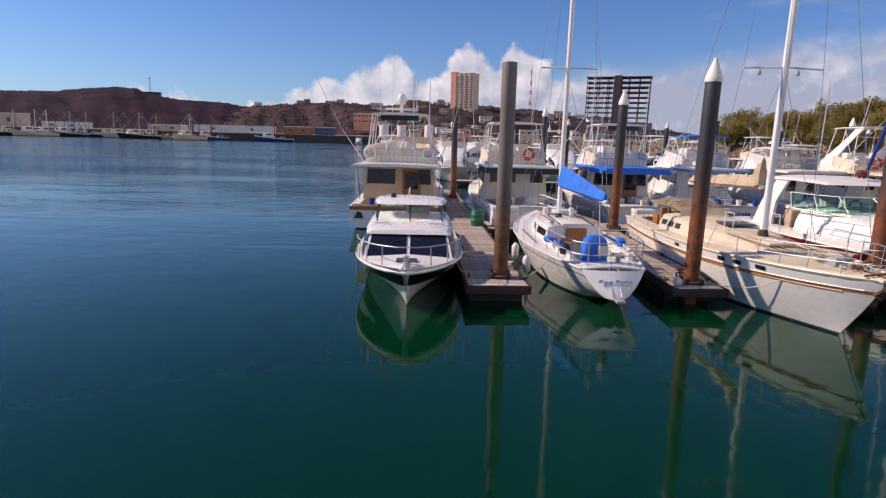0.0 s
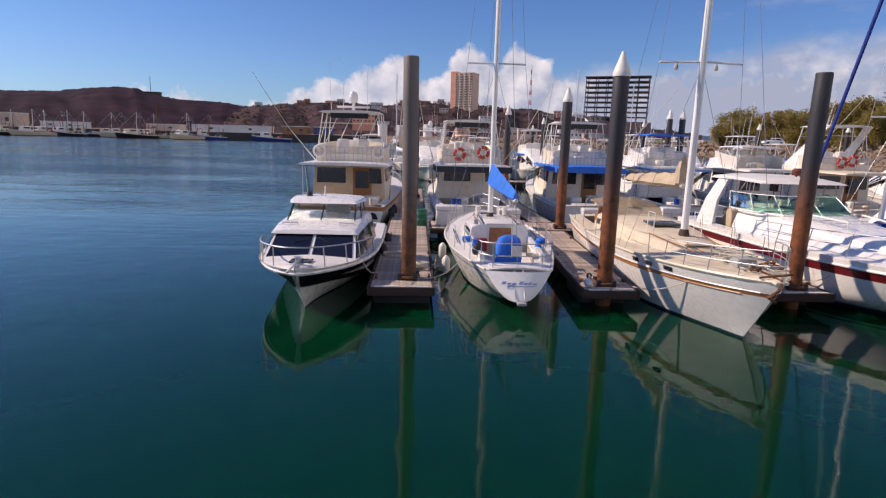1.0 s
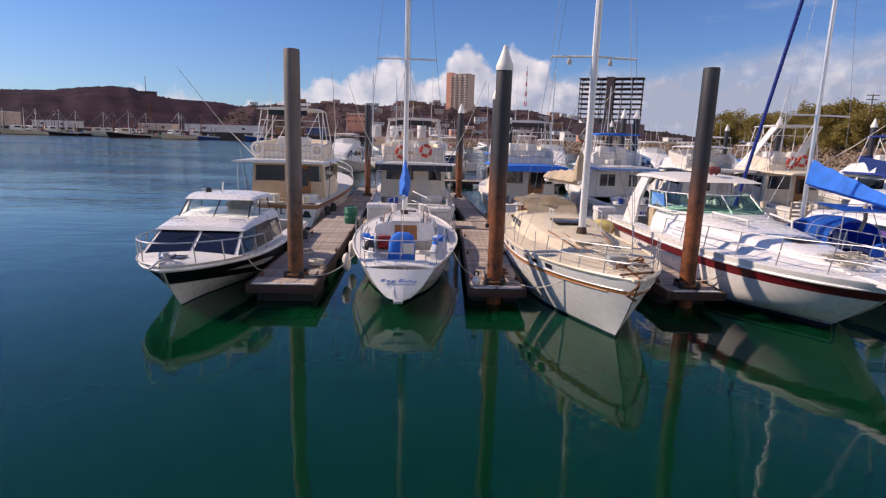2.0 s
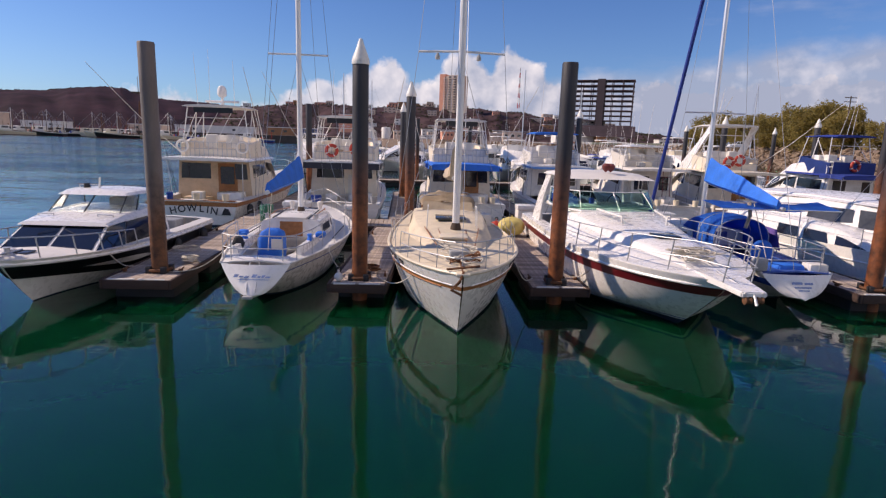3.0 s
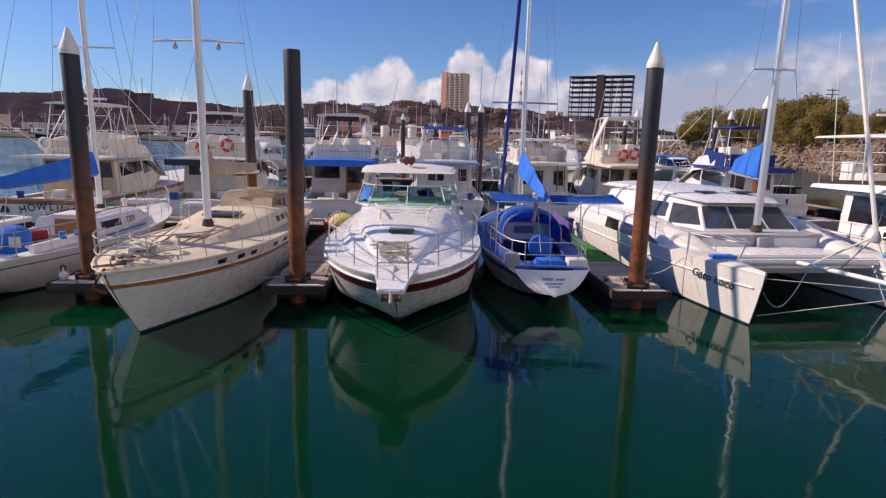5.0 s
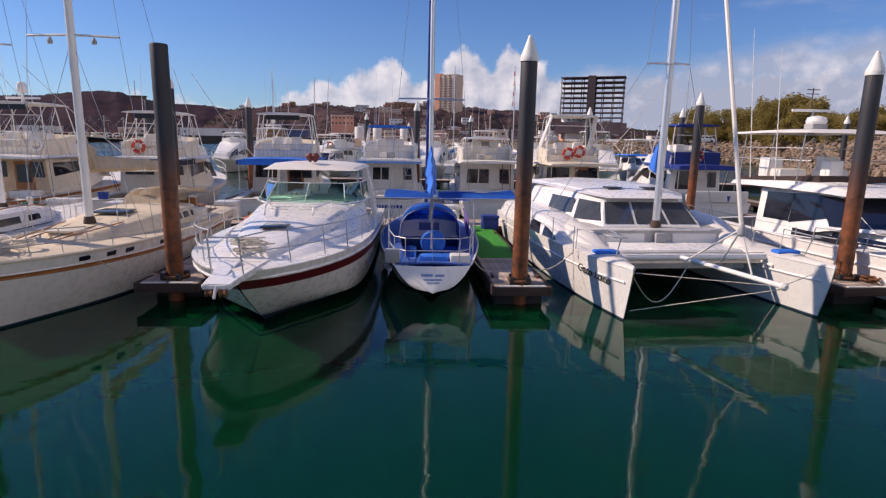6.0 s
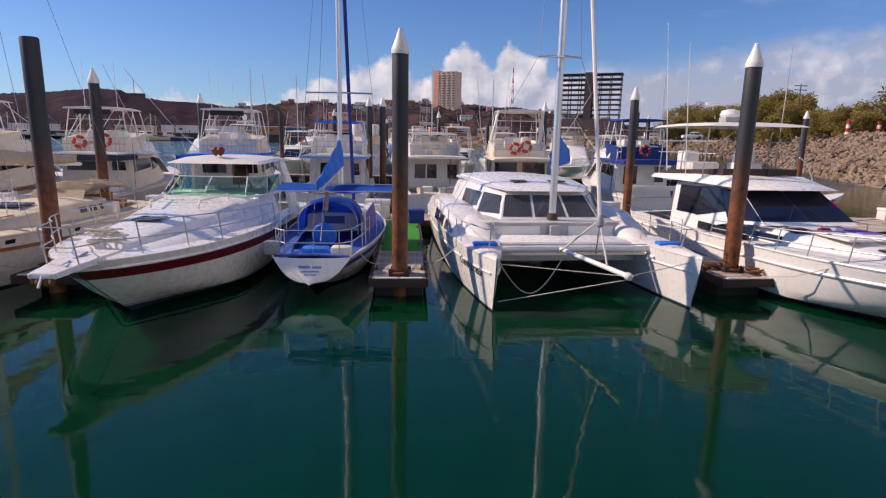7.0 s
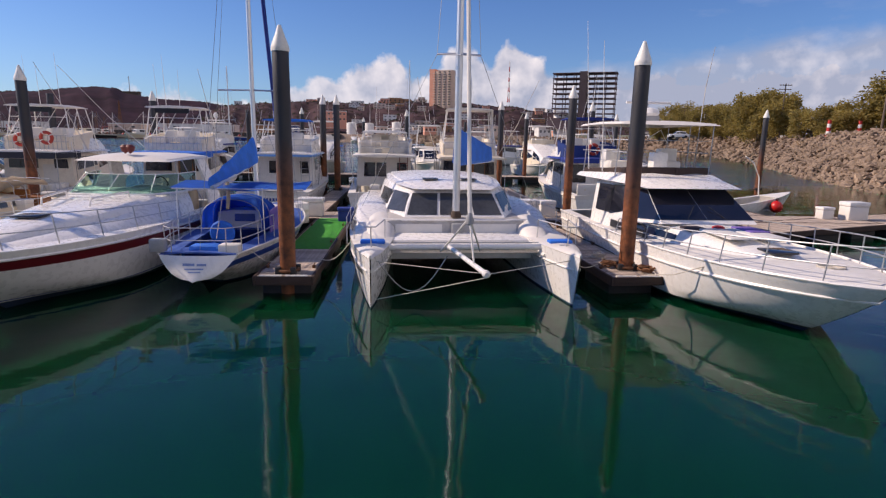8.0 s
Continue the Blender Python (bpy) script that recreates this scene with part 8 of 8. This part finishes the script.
def skeleton_block(x, y, z, w, d, floors, deg):
    """Unfinished frame of concrete floors and columns with a lift core."""
    e = thing("unfinished_block", "unfinished high-rise of bare dark concrete floors and columns", "building", pose(x, y, z, 0, 0, deg))
    st = 3.7
    for f in range(floors + 1):
        inset = 0.0 if f < floors else -0.4
        box("floor_slab", -w / 2 + inset, w / 2 - inset, -d / 2, d / 2, f * st, f * st + 0.5, CONC, e, 0.0)
        if f < floors:
            for k in range(7):
                cx = lerp(-w / 2 + 0.6, w / 2 - 0.6, k / 6)
                for yy in (-d / 2 + 0.6, d / 2 - 0.6):
                    box("column", cx - 0.28, cx + 0.28, yy - 0.28, yy + 0.28, f * st + 0.63, (f + 1) * st - 0.01, CONC, e, 0.0)
    box("lift_core", -w * 0.07, w * 0.05, -d / 2 - 0.3, d * 0.3, -8, floors * st + 1.2, mat("dark_core_wall", (0.06, 0.045, 0.05), 0.9, var=0.2, scale=0.2), e, 0.0)
    box("basement_wall", -w / 2 - 3, w / 2 + 3, -d / 2 - 1, d / 2, -8, -0.01, CONC, e, 0.0)


skeleton_block(157.5, 433, 20.0, 46.5, 16, 9, -24)
house(150, 440, 14, 24, 12, 10, WHITEW, 0, 3, 6, label="white rounded low building beside the unfinished block")


def radio_mast(x, y, z, hgt, k0=0.62, paints=None):
    e = thing("radio_mast", "red and white lattice radio mast", "mast", pose(x, y, z))
    for k in range(8):
        a, b = k0 * (2.2 - 0.23 * k), k0 * (2.2 - 0.23 * (k + 1))
        za, zb = hgt * k / 8, hgt * (k + 1) / 8
        paths = []
        for sx, sy in ((1, 1), (-1, 1), (-1, -1), (1, -1)):
            paths.append([(sx * a, sy * a, za), (sx * b, sy * b, zb)])
            paths.append([(sx * a, sy * a, za), (-sy * b, sx * b, zb)])
        part("lattice_section", tube_bm(paths, 0.2 if k0 > 0.5 else 0.12, 4), (paints or (REDW, WHITE))[k % 2], e)


radio_mast(158, 760, 52, 52)
radio_mast(-174, 406, 4.7, 20, 0.45, (STEEL_RUST, STEEL_RUST))


def relay_station(x, y, z):
    e = thing("relay_station", "small hut with a thin antenna pole on the dark hill", "hut", pose(x, y, z))
    box("hut", -14, 14, -5, 5, -12, 4, BARK, e, 0.0)
    box("roof", -15, 15, -6, 6, 4.01, 4.8, BARK, e, 0.0)
    tube("antenna_pole", [(-2, 0, 4.8), (-2, 0, 30)], (0.7, 0.4), GREY, e)
    tube("antenna_array", [(-3.5, 0, 27), (-0.5, 0, 27)], 0.3, GREY, e)


relay_station(-440, 1005, 66)


def tank(x, y, z, r, hh):
    e = thing("storage_tank", "white cylindrical storage tank in the port", "tank", pose(x, y, z), "storage tanks")
    part("shell", lathe_bm([(r, -3), (r, hh), (r * 0.97, hh + 0.15)], 28), WHITEW, e)
    part("roof", lathe_bm([(r * 0.99, hh + 0.16), (r * 0.5, hh + r * 0.12), (0.1, hh + r * 0.16)], 28), WHITEW, e)
    tube("stair_rail", [(r * 1.02 * math.cos(a * 0.2), r * 1.02 * math.sin(a * 0.2) * -1, hh * a / 8) for a in range(9)], 0.08, GREY, e)


for x, y, r, hh in ((-22, 460, 3.8, 8), (-8, 465, 3.6, 8), (14, 455, 3.6, 9)):
    tank(x, y, 6, r, hh)

# ---- far quay with its fishing fleet ----
QUAY = mat("dark_quay_stone", (0.06, 0.05, 0.045), 0.9, var=0.3, scale=0.3)
q = tagged(part("quay_wall", box_bm(-900, -20, 368, 403, -2, 4.75), QUAY, None, smooth=False), "dark stone quay wall with tyre fenders across the harbour", "quay", kind="structure")
for x0, w, hh, m, l in ((-151, 53, 9, WHITEW, "long white warehouse on the quay"), (-89, 17, 10, OCHRE, "plain ochre shed on the quay"), (-182, 22, 8, BEIGE, "plain beige shed on the quay"), (-252, 26, 8, WHITEW, "long low white quayside shed"), (-290, 22, 18, BEIGE, "plain beige block on the quay"), (-330, 30, 9, BEIGE, "plain beige shed on the quay"), (-420, 40, 8, WHITEW, "long low white quayside shed"), (-500, 30, 12, BEIGE, "plain beige block on the quay")):
    wh = house(x0 + w / 2, 412, 5, w, 14, hh * 0.5, m, 0, 1, 2, name="warehouse", label=l)


def trawler(x, y, deg, L, hullm, seed):
    rnd = random.Random(seed)
    e = thing("shrimp_trawler", "shrimp trawler with raised booms at the far quay", "trawler", moor(x, y, deg), "fishing fleet")
    h = Hull(L, L * 0.27, 2.0, 3.6, 1.2, 0.8, 0.45, 2.4, 2.0, v_bow=1.0, v_mid=0.35)
    h.shell(e, [("bottom", RED, ("z", 0.3), 2), ("topside", hullm, ("s", 0.5), 3), ("bulwark", WHITE2, ("s", 0), 2)], 14)
    h.deck(e, SOIL, 0, 1, 0.6, 0.1)
    wh = Trunk([(L * 0.52, L * 0.52, 2.0, 1.9, 1.4, 5.2), (L * 0.68, L * 0.68, 2.0, 1.9, 1.6, 5.2), (L * 0.78, L * 0.75, 1.6, 1.5, 1.8, 5.0)], 0.1, 0.1)
    wh.body("wheelhouse", rnd.choice((WHITE2, CREAM, WHITE2)), e)
    wh.side_window(0, 0.1, 0.9, 0.65, 0.9, e)
    wh.end_window(True, -0.9, 0.9, 0.65, 0.9, e)
    tube("mast", [(0, L * 0.48, 1.5), (0, L * 0.46, 15)], (0.22, 0.12), STEEL_RUST if seed % 3 == 0 else WHITE2, e)
    for s in (1, -1):
        tube("net_boom", [(s * 1.2, L * 0.46, 3), (s * rnd.uniform(1.5, 4.5), L * 0.42, rnd.uniform(11, 15))], (0.16, 0.08), STEEL_RUST if seed % 3 == 0 else BARK, e)
        tube("boom_stay", [(0, L * 0.46, 14.5), (s * 3.0, L * 0.2, 2.5)], 0.05, WIRE, e)
    tube("gallows", [(-2.2, 2.0, 1.6), (-2.0, 2.0, 6.5), (2.0, 2.0, 6.5), (2.2, 2.0, 1.6)], 0.14, STEEL_RUST if seed % 2 else REDW, e)
    box("winch", -1, 1, L * 0.40, L * 0.46, 1.4, 2.6, STEEL_RUST, e, 0.1)
    tube("after_mast", [(0, L * 0.2, 1.5), (0, L * 0.2, rnd.uniform(8, 12))], (0.16, 0.1), STEEL_RUST, e)
    for k in range(3):
        cx, cy = rnd.uniform(-1.2, 1.2), L * rnd.uniform(0.1, 0.36)
        part("heaped_net", lathe_bm([(rnd.uniform(1.0, 1.6), 1.3), (rnd.uniform(0.9, 1.4), 2.2), (0.5, rnd.uniform(2.6, 3.4)), (0.1, 3.5)], 9, (cx, cy, 0)), rnd.choice((STEEL_RUST, GREENP, BARK, ORANGE, BLUEP)), e)
    tube("mast_stay", [(0, L * 0.46, 14.8), (0, L * 0.97, 3.4)], 0.06, WIRE, e)
    tube("mast_stay", [(0, L * 0.46, 14.8), (0, L * 0.2, 8)], 0.06, WIRE, e)
    tube("crow_platform", [(-0.9, L * 0.46, 12.2), (0.9, L * 0.46, 12.2)], 0.14, WHITE2, e)
    box("deck_house", -1.3, 1.3, L * 0.47, L * 0.53, 1.5, 3.4, rnd.choice((WHITE2, CREAM, BEIGE)), e, 0.05)


hm = [WHITE2, CREAM, RED, GREY, BLACKP, WHITE2]
for i, x in enumerate((-440, -420, -402, -385, -360, -345, -330, -316, -300, -284, -268, -254, -240, -228, -214, -200, -188, -172, -158, -146, -128, -112)):
    trawler(x, 357 + (i % 3) * 3, (90, 112, 178, 68)[i % 4] + 10 * math.sin(i * 2.1), 20 + (i % 4) * 2, hm[i % 6] if x != -112 else BLUEP, 60 + i)
trawler(-72, 352, 88, 24, BLUEP, 90)
for i in range(17):
    trawler(-452 + i * 20.5 + 5 * math.sin(i * 3.7), 344 + 3 * math.sin(i), 118 + 34 * math.sin(i * 1.3), 19 + (i * 5) % 7, hm[(i * 3 + 1) % 6], 130 + i)
for i, (x, y) in enumerate(((-30, 330), (-8, 322), (14, 310), (38, 285), (55, 262))):
    sportfisher(x, y, 180 + i * 8, 12, 3.8, "white fishing boat along the far shore", 5.0, WHITE, WHITE2, 0, False, seed=140 + i)

# ---- piles ----
pile(1.58, 13.6, 5.5, False, PILE_GREY)
pile(6.17, 13.18, 5.25, True, PILE_DARK)
pile(10.68, 13.05, 5.38, False, PILE_DARK)
pile(18.27, 12.76, 5.28, True, PILE_DARK)
pile(26.23, 13.18, 5.26, True, PILE_DARK)
pile(7.35, 21.7, 5.28, True, PILE_DARK)

for x, y, cap in ((1.85, 32.6, False), (7.05, 32.9, True), (16.3, 32.6, True), (17.05, 32.6, True), (26.6, 34.2, True), (31.8, 33.2, True), (44.6, 36.5, True), (27.8, 23.7, True), (38.5, 47.0, True), (8.2, 47.5, False), (12.5, 47.5, True), (21, 47.5, True), (31, 47.5, True), (16, 68, True), (28, 68, False)):
    pile(x, y, 5.28 if cap else 5.45, cap, PILE_DARK, r=0.17, collar=y < 40)

# ---- docks, with their planks ----
rnd_d = random.Random(21)
DOCKS = []
for i, (tx, ty, rx, w) in enumerate(FINGERS):
    DOCKS.append(dock("finger_dock", tx, ty, rx, WALK_Y0 if i else 38.0, w, "floating timber finger dock with weathered planks and dark edge boards"))
DOCKS.append(dock("main_dock", 2.35, (WALK_Y0 + WALK_Y1) / 2, 40.0, (WALK_Y0 + WALK_Y1) / 2, WALK_Y1 - WALK_Y0, "long floating timber walkway between two rows of boats"))
for x in (7.0, 12.6, 17.2, 21.95, 27.0, 32.0, 36.0):
    DOCKS.append(dock("finger_dock", x, WALK_Y1, x, 36.0, 0.95, "narrow floating timber finger dock of the second row"))
DOCKS.append(dock("far_dock", 3, 47.0, 46, 47.0, 2.0, "far floating timber walkway"))
DOCKS.append(dock("right_dock", 33, 19.5, 52, 26.5, 2.2, "wide floating timber dock by the rocks"))
for e, L, w in DOCKS:
    planks(e, L, w, rnd_d)
